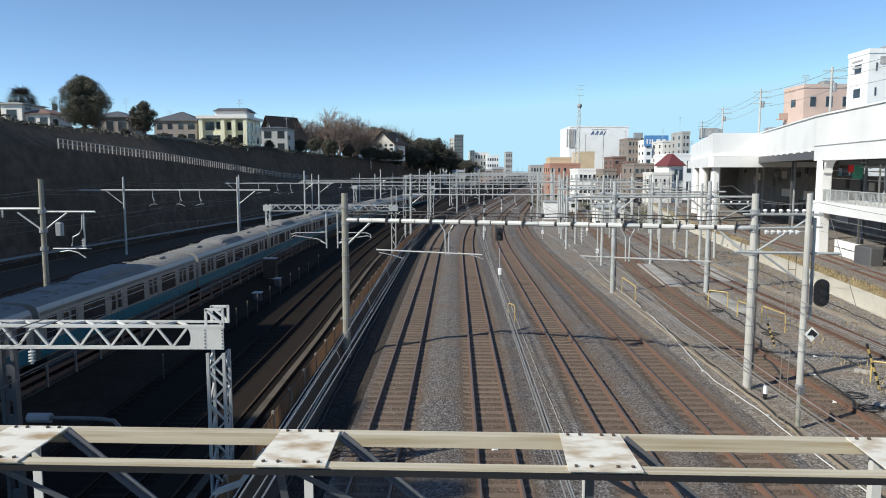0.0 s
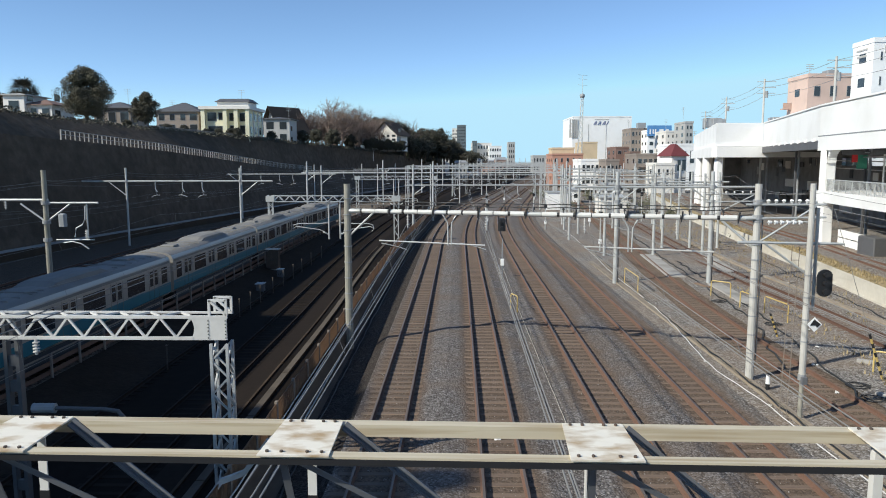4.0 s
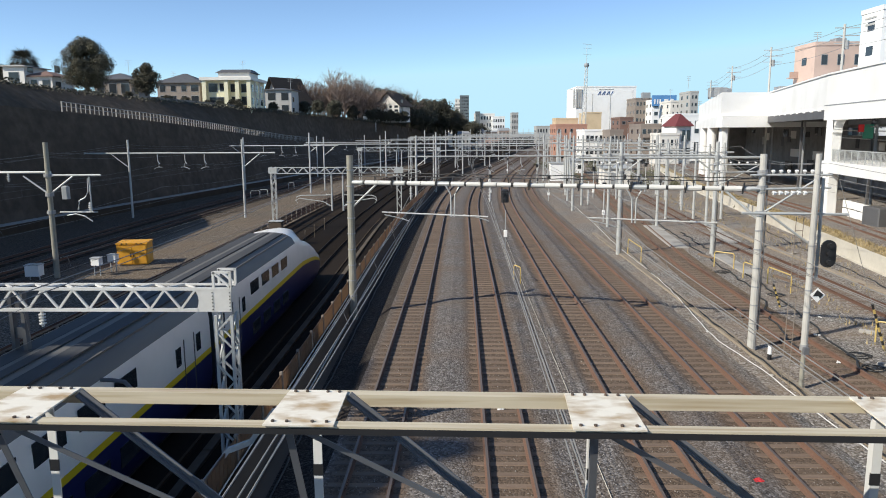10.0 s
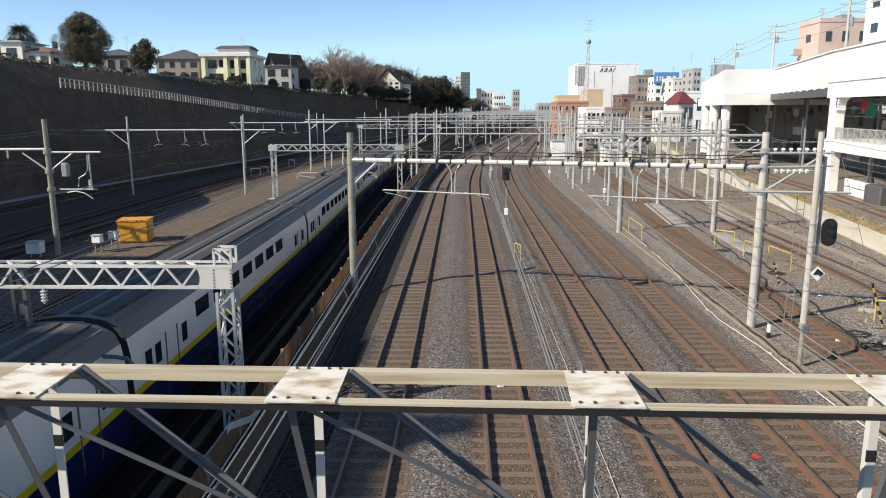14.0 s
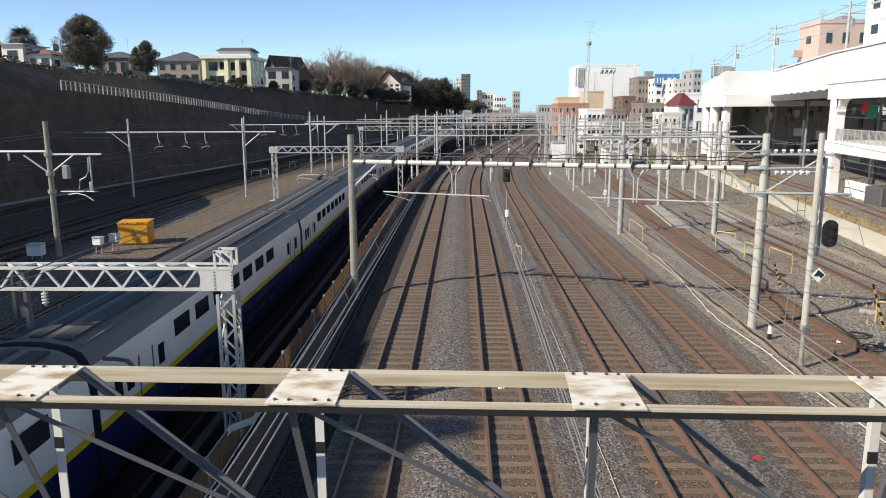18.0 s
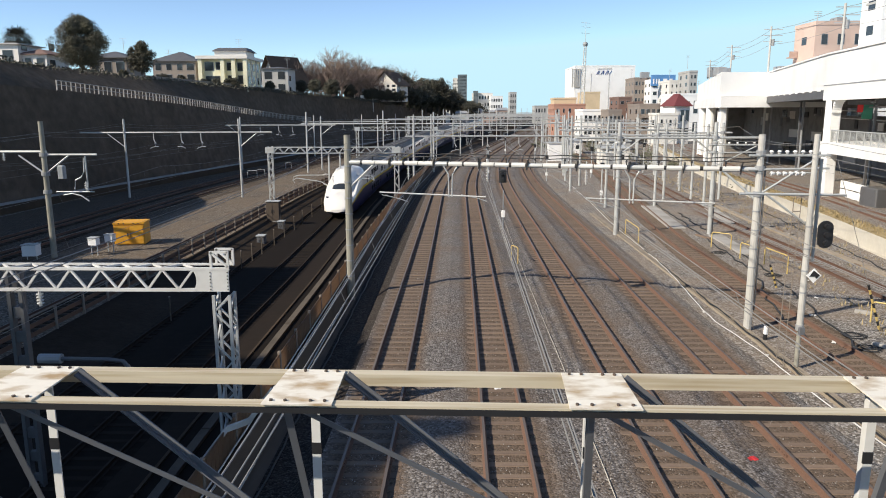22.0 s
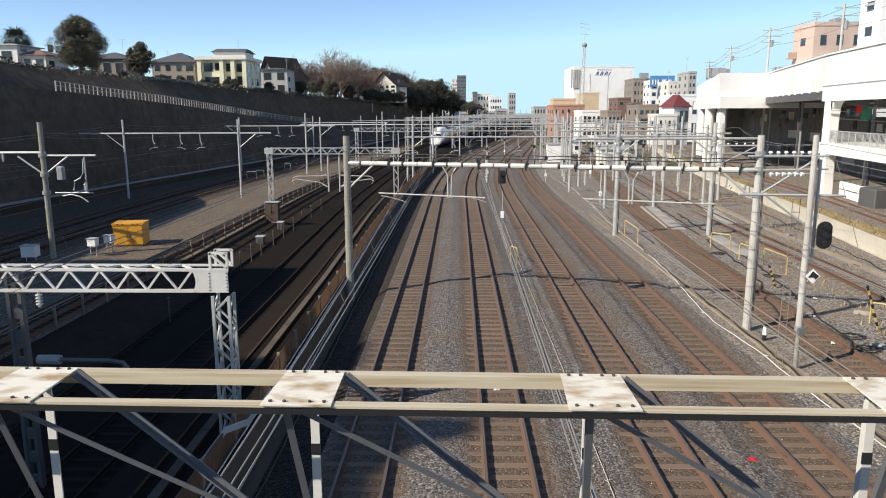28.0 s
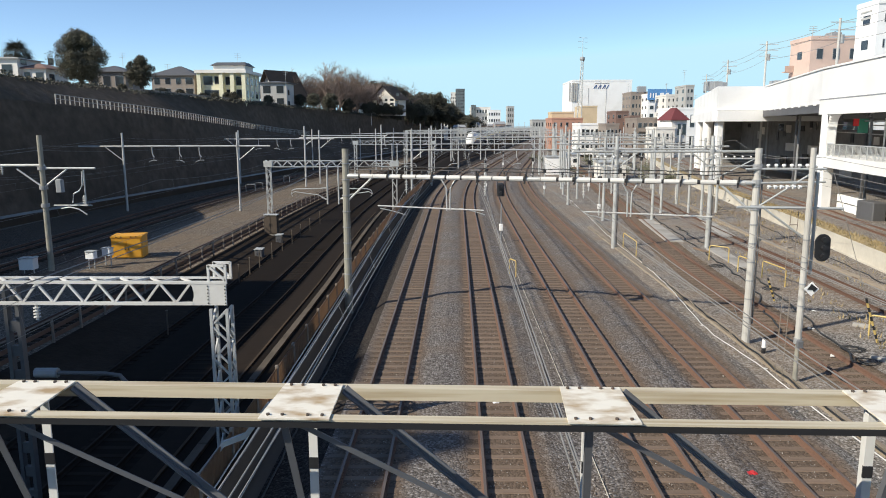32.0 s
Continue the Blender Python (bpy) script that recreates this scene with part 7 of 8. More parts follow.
cutting_kerb(lambda y: fast_x(y) + 2.85, -1.93, 12, 110, 0.3, 0.06, "pale concrete kerb beside the express track")
cutting_kerb(lambda y: fast_x(y) + 2.2, -1.99, 14, 100, 0.1, 0.1, "low concrete edge beside the walkway")
for y in (34.9, 41, 47.1, 49.7, 52.3, 56, 59.5, 63.3, 67, 71.5, 77):
    t = thing("slope_post", "thin pale post on the cutting's earth slope", "post", left_wall_x(y) + 3.75, y, -2.2, 0, group="posts on the slope")
    b = Build()
    b.box(-0.03, 0.03, -0.03, 0.03, 0, 1.45)
    part("post", b, M_KERB, t)
    b = Build()
    b.box(-0.04, 0.04, -0.04, 0.04, 1.45, 1.49)
    part("cap", b, M_RAILPOST, t)


def switch_cabinet(x, y, z, w, h, mat, label):
    t = thing("switch_cabinet", label, "cabinet", x, y, z, 0, group="switch cabinets")
    b = Build()
    b.cbox(-w / 2, w / 2, -0.35, 0.35, 0.1, h, 0.04)
    part("body", b, mat, t)
    b = Build()
    b.box(-w / 2 - 0.05, w / 2 + 0.05, -0.42, 0.42, h, h + 0.06)
    part("roof", b, M_GALV, t)
    for s in (-1, 1):
        b = Build()
        b.box(s * w / 4 - w / 4 + 0.04, s * w / 4 + w / 4 - 0.04, -0.375, -0.35, 0.2, h - 0.1)
        d = part("door", b, mat, t)
        b = Build()
        b.box(s * 0.1 - 0.02, s * 0.1 + 0.02, -0.4, -0.375, h * 0.45, h * 0.6)
        part("handle", b, M_BLACK, d)
    b = Build()
    b.box(-w / 2, w / 2, -0.36, 0.36, 0, 0.1)
    part("plinth", b, M_CONC, t)


switch_cabinet(-17.3, 66.0, -1.6, 1.2, 1.9, M_WALLFACE, "dark grey switch cabinet beside the railing")
switch_cabinet(-15.9, 56.5, -2.0, 0.6, 0.7, M_STEELBEAM, "small pale switch cabinet on the earth slope")
switch_cabinet(-16.0, 63.5, -2.0, 0.5, 0.8, M_STEELBEAM, "small pale switch cabinet on the earth slope")


def cantilever(x, y, z_top, reach, label="hinged pipe bracket that holds the overhead wires"):
    """The looped pipe bracket of the express line."""
    t = thing("cantilever_bracket", label, "bracket", group="cantilever brackets")
    s = 1 if reach > 0 else -1
    b = Build()
    b.tube((x, y, z_top), (x, y, 0.2), 0.09, 8)
    part("drop_post", b, M_GALV, t)
    b = Build()
    b.path([(x, y, 0.7), (x + reach * 0.25, y, 1.2), (x + reach * 0.9, y, 1.55), (x + reach, y, 1.3), (x + reach * 0.95, y, 1.05)], 0.05, 7)
    part("lower_pipe", b, M_GALV, t)
    b = Build()
    b.path([(x, y, 1.95), (x + reach * 0.2, y, 1.88), (x + reach * 0.85, y, 1.85), (x + reach * 0.97, y, 1.7), (x + reach, y, 1.3)], 0.05, 7)
    part("upper_pipe", b, M_GALV, t)
    for z in (0.7, 1.95):
        insulator(t, (x + s * 0.1, y, z), (x + s * 0.65, y, z - 0.03 if z > 1 else z + 0.25), 0.1)


cantilever(-13.8, 76, 4.3, -3.9)
cantilever(-12.6, 76, 4.3, 3.6)
cantilever(-11.5, 128, 5.3, -3.6)
cantilever(-10.6, 128, 5.3, 3.4)


# ---- fittings of masts ----
def mast_fittings():
    """Brackets, insulators and wires' clamps on the stout mast by the local line."""
    t = thing("mast_bracket", "pale bracket arms with insulators clamped to a concrete mast", "bracket")
    x, y = -27.88, 47.6
    for z in (5.7, 4.4, 3.2):
        b = Build()
        b.tube((x, y + 0.2, z - 0.12), (x, y + 0.2, z + 0.12), 0.27, 12)
        part("collar", b, M_GREYPAINT, t)
    b = Build()
    b.path([(x + 2.8, y, 5.5), (x + 2.75, y, 4.6), (x + 2.5, y, 4.2), (x + 2.1, y, 4.0), (x + 2.0, y, 3.4)], 0.05, 6)
    part("gooseneck", b, M_GALV, t)
    b = Build()
    b.path([(x + 1.2, y, 3.0), (x + 1.8, y, 3.1), (x + 2.4, y, 2.95), (x + 2.9, y, 2.6)], 0.045, 6)
    part("steady_arm", b, M_GALV, t)
    b = Build()
    b.cbox(x + 0.95, x + 1.4, y - 0.1, y + 0.3, 4.1, 5.0, 0.08)
    part("transformer", b, M_GREYPAINT, t, "grey transformer can")
    for o in (-4.4, -2.6):
        insulator(t, (x + o, y, 5.85), (x + o, y, 5.3), 0.1)
    insulator(t, (x + 2.8, y, 3.9), (x + 2.8, y, 3.3), 0.12)


mast_fittings()


def signal_fittings():
    """Board, ladder, arms and cable boxes on the signal mast."""
    x, y = 11.6, 23.7
    t = thing("signal_board", "black and white square board standing on its corner", "sign", 11.81, 23.5, 3.05)
    r = 0.25
    for name, pts, mat, yy in (("plate", ((0, r), (r, 0), (0, -r), (-r, 0)), M_WHITE, 0.0),
                               ("black_panel", ((-0.02, r * 0.72), (r * 0.76, 0.02), (r * 0.3, -r * 0.4), (r * 0.1, -r * 0.1), (-r * 0.62, -r * 0.12)), M_BLACK, -0.02)):
        b = Build()
        b.rings([[(px, yy - 0.012, pz) for px, pz in pts], [(px, yy + 0.005, pz) for px, pz in pts]])
        part(name, b, mat, t)
    b = Build()
    b.bar((-0.2, 0.15, 0), (0.0, 0.02, 0), 0.05, 0.05)
    part("arm", b, M_GALV, t)
    t = thing("mast_ladder", "slim grey ladder with cables beside a signal mast", "ladder")
    for o in (-0.55, -0.3):
        b = Build()
        b.tube((x + o, y + 0.3, -0.25), (x + o + 0.12, y + 0.3, 5.6), 0.014, 5)
        part("rail", b, M_RAILPOST, t)
    for i in range(14):
        b = Build()
        z = 0.2 + i * 0.38
        k = 0.12 * (z + 0.25) / 5.85
        b.tube((x - 0.55 + k, y + 0.3, z), (x - 0.3 + k, y + 0.3, z), 0.014, 4)
        part("rung", b, M_RAILPOST, t)
    t = thing("signal_bracket", "steel cross arms with white insulators on a signal mast", "bracket")
    b = Build()
    b.tube((x - 2.3, y + 0.15, 5.75), (x + 1.2, y + 0.15, 5.7), 0.05, 6)
    part("cross_arm", b, M_GALV, t)
    b = Build()
    b.tube((x, y + 0.15, 4.7), (x - 1.4, y + 0.15, 5.7), 0.04, 6)
    part("strut", b, M_GALV, t)
    for i in range(6):
        b = Build()
        xx = x - 1.35 + i * 0.2
        b.tube((xx, y + 0.1, 6.42), (xx + 0.1, y + 0.1, 6.42), 0.075, 8, 0.05)
        part("insulator", b, M_WHITE, t, "white porcelain insulator")
    b = Build()
    b.tube((x - 1.4, y + 0.1, 6.42), (x + 0.1, y + 0.1, 6.45), 0.02, 5)
    part("rod", b, M_GALV, t)
    b = Build()
    b.tube((x + 0.26, y + 0.1, 3.5), (x + 0.26, y + 0.1, 6.9), 0.055, 8)
    part("side_tube", b, M_POLE, t)
    b = Build()
    b.cbox(x - 0.1, x + 0.1, y - 0.22, y - 0.1, 1.0, 1.25, 0.02)
    part("cable_box", b, M_DIAG, t)


signal_fittings()


def mast_head(x, y, z, reach, n, label):
    """Level arms with struts, a row of white insulators and a down-pipe at a mast's head."""
    t = thing("mast_bracket", label, "bracket")
    for dz in (0.0, -0.55):
        b = Build()
        b.tube((x - 0.5, y - 0.12, z + dz), (x + reach, y - 0.12, z + dz * 0.9), 0.045, 7)
        part("cross_arm", b, M_GALV, t)
    b = Build()
    b.tube((x, y - 0.12, z - 1.5), (x + reach * 0.85, y - 0.12, z - 0.05), 0.04, 6)
    part("strut", b, M_GALV, t)
    for i in range(n):
        xx = x + 0.35 + i * (reach - 0.5) / n
        b = Build()
        b.tube((xx, y - 0.12, z + 0.05), (xx, y - 0.12, z + 0.14), 0.035, 7, 0.07)
        b.tube((xx, y - 0.12, z + 0.14), (xx, y - 0.12, z + 0.2), 0.09, 8, 0.05)
        part("insulator", b, M_WHITE, t, "white porcelain insulator")
    for zz in (z + 0.1, z - 0.5, z - 1.5):
        b = Build()
        b.tube((x, y, zz - 0.09), (x, y, zz + 0.09), 0.19, 12)
        part("collar", b, M_GREYPAINT, t)
    b = Build()
    b.path([(x + 0.19, y - 0.05, z - 0.4), (x + 0.2, y - 0.05, z - 2.5), (x + 0.19, y - 0.05, z - 6.2)], 0.03, 6)
    part("cable_pipe", b, M_STEELBEAM, t)


mast_head(11.7, 28.2, 6.75, 2.6, 7, "pale bracket arms with white insulators on a concrete mast")
mast_head(18.0, 51.2, 6.1, 3.4, 5, "steel bracket arms with insulators on a yard mast")
mast_head(11.3, 51.2, 6.1, -1.8, 4, "short bracket arms with insulators on a yard mast")


def guy_guard(x, y, z, dx, dy, h, label="black and yellow striped guard sleeve on a guy wire"):
    t = thing("guy_guard", label, "guard", group="guy guards")
    a, c = Vector((x, y, z)), Vector((x + dx, y + dy, z + h))
    for i in range(10):
        b = Build()
        b.tube(a.lerp(c, i / 10), a.lerp(c, (i + 1) / 10), 0.05, 8)
        part("stripe", b, M_BLACK if i % 2 else M_YELRAIL, t)
    b = Build()
    b.tube(c, c + (c - a) * 2.6, 0.012, 4)
    part("wire", b, M_WIRE, t)


guy_guard(17.0, 28.2, -0.26, -0.75, -0.2, 1.9)
guy_guard(15.9, 35.2, -0.26, -0.45, -0.1, 1.2)

# second yard hoops, and hoops beside the far local line
for h in ((-31.7, 107, -30.3, 107, -1.33, 1.2, M_GALV), (-31.0, 109.5, -29.8, 109.5, -1.33, 1.2, M_GALV), (-30.3, 125, -29.3, 125, -1.33, 1.2, M_GALV)):
    hoop(*h)

# ---- more gantries where the lines draw together ----
for y, s, l, r in ((108, 1.2, -24, 15), (150, 5.3, -21, 14.5), (192, 11.3, -21, 15), (232, 17, -22, 14.5), (278, 23.5, -20, 15), (320, 29.5, -21, 15), (370, 36.5, -21, 16), (430, 45, -22, 16)):
    simple_gantry((l + s, -5 + s, r + s), y, -0.6, 6.3 + 0.004 * y, 7.8 + 0.006 * y, 0.8, 0.13, drops=(-12 + s, -0.5 + s, 3.4 + s, 7.1 + s, 10 + s))
for y, s in ((140, 4.0), (205, 13), (262, 21), (310, 28)):
    t = thing("lattice_gantry", "grey steel lattice gantry across the far tracks", "gantry", group="lattice gantries")
    lattice_post(t, -14 + s, y, -1, 7.6, 0.5, 7)
    lattice_post(t, 12.5 + s, y, -0.4, 7.6, 0.5, 7)
    lattice_beam(t, (-14 + s, y, 7.0), (12.5 + s, y, 7.0), 0.6, 0.4, 16, 0.08)


# ---- clutter in the yard ----
def yard_clutter():
    r = random.Random(14)
    for k in range(26):
        y = r.uniform(22, 66)
        x = lerp(y, (20, 14.5), (66, 19)) + r.uniform(-1.5, 6.5)
        if min(abs(x - track_5(y)), abs(x - track_6(y))) < 1.2 or x > yard_wall_x(y) - 0.8:
            continue
        kind = r.random()
        if kind < 0.35:
            b = Build()
            b.cbox(-0.35, 0.35, -0.12, 0.12, 0, 0.14, 0.02)
            solid("loose_block", b, M_CONC, "loose weathered concrete block in the yard", "block", "loose blocks", at=pose(x, y, -0.255, 0, 0, r.uniform(0, 180)))
        elif kind < 0.6:
            b = Build()
            b.cbox(-0.1, 0.1, -0.9, 0.9, 0, 0.12, 0.015)
            solid("old_sleeper", b, M_SLEEPER_RUST, "old brown timber lying in the yard", "timber", "loose timbers", at=pose(x, y, -0.255, 0, 0, r.uniform(-40, 40)))
        elif kind < 0.8:
            t = thing("marker_stub", "short pale marker stub in the yard", "marker", x, y, -0.26, 0, group="marker stubs")
            b = Build()
            b.tube((0, 0, 0), (0, 0, 0.45), 0.05, 7)
            part("stub", b, M_BANDWHITE, t)
            b = Build()
            b.tube((0, 0, 0.45), (0, 0, 0.5), 0.065, 7)
            part("cap", b, M_GREYPAINT, t)
        else:
            b = Build()
            b.path([(0.5 * math.cos(a * 0.7) * (1 - a * 0.03), 0.5 * math.sin(a * 0.7) * (1 - a * 0.03), 0.03 + a * 0.004) for a in range(20)], 0.025, 5)
            solid("cable_coil", b, M_CABLE, "black cable coil lying in the yard", "cable", "cable coils", at=pose(x, y, -0.25))


yard_clutter()


def dry_tufts():
    """Tan weeds and grass along the yard wall and among the sidings."""
    r = random.Random(8)
    b = Build()
    for k in range(2600):
        y = r.uniform(22, 100)
        x = yard_wall_x(y) + r.uniform(0.15, 1.4) if k % 3 else yard_wall_x(y) - r.uniform(0.6, 6) ** 1.1
        z = 0.8 if k % 3 else -0.25
        if z < 0 and abs(x - track_6(y)) < 1.3:
            continue
        for i in range(3):
            a = r.uniform(0, 6.28)
            h, d = r.uniform(0.08, 0.3), Vector((math.cos(a), math.sin(a), 0))
            p = Vector((x + r.uniform(-0.15, 0.15), y + r.uniform(-0.15, 0.15), z))
            b.quad(p - d * 0.03, p + d * 0.03, p + Vector((d.y * h * 0.5, -d.x * h * 0.5, h)))
    solid("dry_weeds", b, M_TRACKGRASS, "tufts of dry tan weeds beside the yard", "weeds", kind="stuff")


dry_tufts()
for pts in ([(13.3, 22), (13.8, 30), (15.9, 38), (17.0, 48), (18.2, 62), (20.5, 85)], [(14.5, 24), (16.0, 33), (17.5, 44), (19, 62)], [(23.0, 34), (24.2, 44), (25.5, 54), (27, 66)]):
    ground_cable("power_cable", pts, 0.04, M_CABLE, "black cable snaking through the yard", 0.16, -0.25)
for pts in ([(3.05, 9), (3.1, 20), (3.15, 34), (3.2, 52), (3.3, 70)], [(3.55, 9), (3.58, 22), (3.55, 40), (3.7, 64)]):
    ground_cable("signal_cable", pts, 0.011, M_YARDWALL, "pale cable run between the tracks", 0.006, -0.2)
for o, z in ((0.1, 0.34), (0.19, 0.28)):
    ground_cable("pipe_run", [(fence_x(y) + o, y) for y in range(9, 90, 6)], 0.022, M_BANDWHITE, "pale pipe run along the fence's foot", 0.004, z)


# ---- inside the station ----
def station_inside():
    t = thing("concourse_fittings", "grey steel posts, beams and ducts inside the station concourse", "station fittings", kind="structure")
    r = random.Random(31)
    for i in range(8):
        b = Build()
        y = 22 + i * 6.2
        b.box(28 + i * 0.9, 46.8, y - 0.12, y + 0.12, 8.95, 9.3)
        part("cross_beam", b, M_STEELBEAM, t)
    for i in range(10):
        y = 24 + i * 4.4
        x = lerp(y, (10, 24.6), (34, 26.6), (52.5, 31.15), (65.3, 33)) + r.uniform(2.5, 5)
        b = Build()
        b.tube((x, y, 5.7), (x, y, 9.0), 0.08, 7)
        part("post", b, M_BANDWHITE if i % 2 else M_GREYPAINT, t)
    for y, w, z0, z1, m in ((30, 2.4, 5.7, 8.2, M_GREYWALL), (38, 3.0, 5.7, 8.0, M_STEELBEAM), (48, 2.8, 5.7, 7.6, M_GREYWALL), (56, 3.2, 5.7, 8.2, M_STEELBEAM)):
        b = Build()
        b.box(44, 44.6, y - w / 2, y + w / 2, z0, z1)
        part("wall_panel", b, m, t)
    # platform level: pillars, stairs, cabinets and pale notices
    for i in range(9):
        y = 28 + i * 7.5
        b = Build()
        b.box(40.7, 40.9, y - 0.1, y + 0.1, 1.75 if y < 66 else 0.8, 4.7 if y < 66 else 10.3)
        part("column", b, M_STEELBEAM, t)
    for y, x, w, h in ((44, 43.5, 2.0, 1.9), (50, 44.5, 3.0, 2.2), (58, 43, 1.5, 1.7), (63, 44, 2.5, 2.1)):
        b = Build()
        b.cbox(x, x + 1, y - w / 2, y + w / 2, 1.75, 1.75 + h, 0.05)
        part("kiosk", b, M_WHITE_TILE if w > 1.8 else M_DIAG, t)
    for y, z, w, h in ((74, 4.2, 3.2, 1.2), (82, 4.4, 2.2, 1.4), (90, 3.6, 3.5, 1.0), (80, 2.0, 4, 1.4), (92, 1.8, 3, 1.2), (104, 4.0, 3, 1.5), (114, 4.4, 4, 1.2)):
        b = Build()
        x = lerp(y, (66, 46.9), (98, 49.9), (150, 57.9))
        b.box(x - 0.12, x - 0.04, y - w / 2, y + w / 2, z, z + h)
        part("notice", b, M_WHITE_TILE if z > 3 else M_GREYWALL, t)
    for z in (7.4, 8.3):
        b = Build()
        b.tube((41, 68, z), (49, 98, z + 0.2), 0.06, 6)
        part("pipe", b, M_BANDWHITE, t)
    for k in range(46):
        y = r.uniform(26, 140)
        low = r.random() < 0.55 or y < 67
        x = lerp(y, (10, 47), (66, 47), (98, 50), (150, 58)) - r.uniform(0.15, 1.6)
        z = r.uniform(1.9, 3.6) if low else r.uniform(6.2, 8.9)
        w, h = r.uniform(0.5, 2.4), r.uniform(0.5, 1.6)
        b = Build()
        b.box(x - 0.1, x, y - w / 2, y + w / 2, z - h / 2, z + h / 2)
        part("wall_fitting", b, r.choice((M_STEELBEAM, M_BLACK, M_GREYWALL, M_WHITE_TILE, M_GLASS, M_DIAG)), t)
    for k in range(14):
        b = Build()
        y = 70 + k * 5.4
        x0 = lerp(y, (67, 36), (98, 42), (150, 50))
        b.box(x0, x0 + 8, y - 0.1, y + 0.1, 9.6, 10.25)
        part("roof_beam", b, M_STEELBEAM, t)
    # rounded haunches where pillars meet the fascia
    for x, y, d in ((33.0, 65.9, -1), (35.0, 98.6, 1)):
        b = Build()
        for i in range(6):
            a = i / 6 * math.pi / 2
            h = 1.1 * (1 - math.sin(a))
            b.box(x + 0.0, x + 0.8, y + d * (0.5 + 1.1 * (1 - math.cos(a)) * 0.9), y + d * (0.5 + 1.1 * (1 - math.cos(a)) * 0.9 + 0.2), 9.36 - h, 9.4)
        part("haunch", b, M_WHITE, t)


station_inside()
# roof rails, aerials and tanks in the town beyond
for x, y, z, h in ((61.5, 190, 12.6, 3.4), (73.8, 240, 21.9, 4.0), (72.5, 255, 19.7, 3.0), (57.0, 120, 21.9, 2.0), (70, 300, 21.6, 3.5)):
    t = thing("roof_aerial", "thin grey aerial on a roof", "aerial", x, y, z, 0, group="roof aerials")
    b = Build()
    b.tube((0, 0, 0), (0, 0, h), 0.06, 5)
    part("pole", b, M_GALV, t)
    for k in (0.7, 0.85, 1.0):
        b = Build()
        b.tube((-0.6, 0, h * k), (0.6, 0, h * k), 0.035, 4)
        part("rod", b, M_GALV, t)
for x, y, z, w, h in ((64.5, 186, 16.5, 3.2, 2.8), (66, 262, 19.7, 3, 2.4), (61, 120, 21.9, 1.8, 1.2), (58.5, 98.5, 24.0, 2.0, 1.1)):
    t = thing("roof_plant", "grey tank and frame on a flat roof", "roof plant", x, y, z, 0, group="roof plant")
    b = Build()
    b.cbox(-w / 2, w / 2, 0.4, 2.4, 0.4, h, 0.1)
    part("tank", b, M_GREYPAINT, t)
    for sx in (-1, 1):
        b = Build()
        b.box(sx * w / 2.2 - 0.1, sx * w / 2.2 + 0.1, 0.5, 2.3, 0, 0.4)
        part("foot", b, M_STEELBEAM, t)

# ---- the crowded yard throat: portals, sheds, hedges and poles where the sidings meet ----
for y, a, c in ((66, 13.5, 22.5), (72, 20.5, 26.0), (92, 13.6, 26), (112, 16, 30), (122, 24, 36), (148, 20, 36), (160, 30, 42), (190, 27, 40)):
    simple_gantry((a, (a + c) / 2, c), y, -0.35, 6.3 + 0.2 * math.sin(y), 7.6 + 0.3 * math.cos(y), 0.9, 0.12, drops=(a + 1.6, c - 2.2))


def shed(x, y, w, d, h, wall, label):
    t = thing("trackside_shed", label, "shed", x, y, -0.28, 0, group="trackside sheds")
    b = Build()
    b.box(-w / 2, w / 2, 0, d, 0, h)
    part("wall", b, wall, t)
    b = Build()
    b.rings([[(-w / 2 - 0.2, -0.25, h), (w / 2 + 0.2, -0.25, h), (w / 2 + 0.2, d + 0.25, h), (-w / 2 - 0.2, d + 0.25, h)],
             [(-w / 2 - 0.2, -0.25, h + 0.18), (w / 2 + 0.2, -0.25, h + 0.18), (w / 2 + 0.2, d + 0.25, h + 0.5), (-w / 2 - 0.2, d + 0.25, h + 0.5)]])
    part("roof", b, M_GALV, t)
    b = Build()
    b.box(-w / 4, -w / 4 + 0.85, -0.04, 0.02, 0, 2.0)
    part("door", b, M_GREYPAINT, t)
    b = Build()
    b.box(w / 8, w / 8 + 0.9, -0.04, 0.02, 1.0, 1.8)
    part("window", b, M_GLASS, t)


for x, y, w, d, h, m, l in ((25.5, 118, 4.2, 5, 2.7, M_WHITE_TILE, "low white trackside shed with a metal roof"), (30.5, 140, 5, 6, 3.0, M_GREYWALL, "low grey trackside shed with a metal roof"),
                            (24.0, 152, 3.6, 4, 2.6, M_WHITE, "low white trackside shed with a metal roof"), (36, 165, 5, 5, 3.2, M_WHITE_TILE, "low white trackside shed with a metal roof")):
    shed(x, y, w, d, h, m, l)


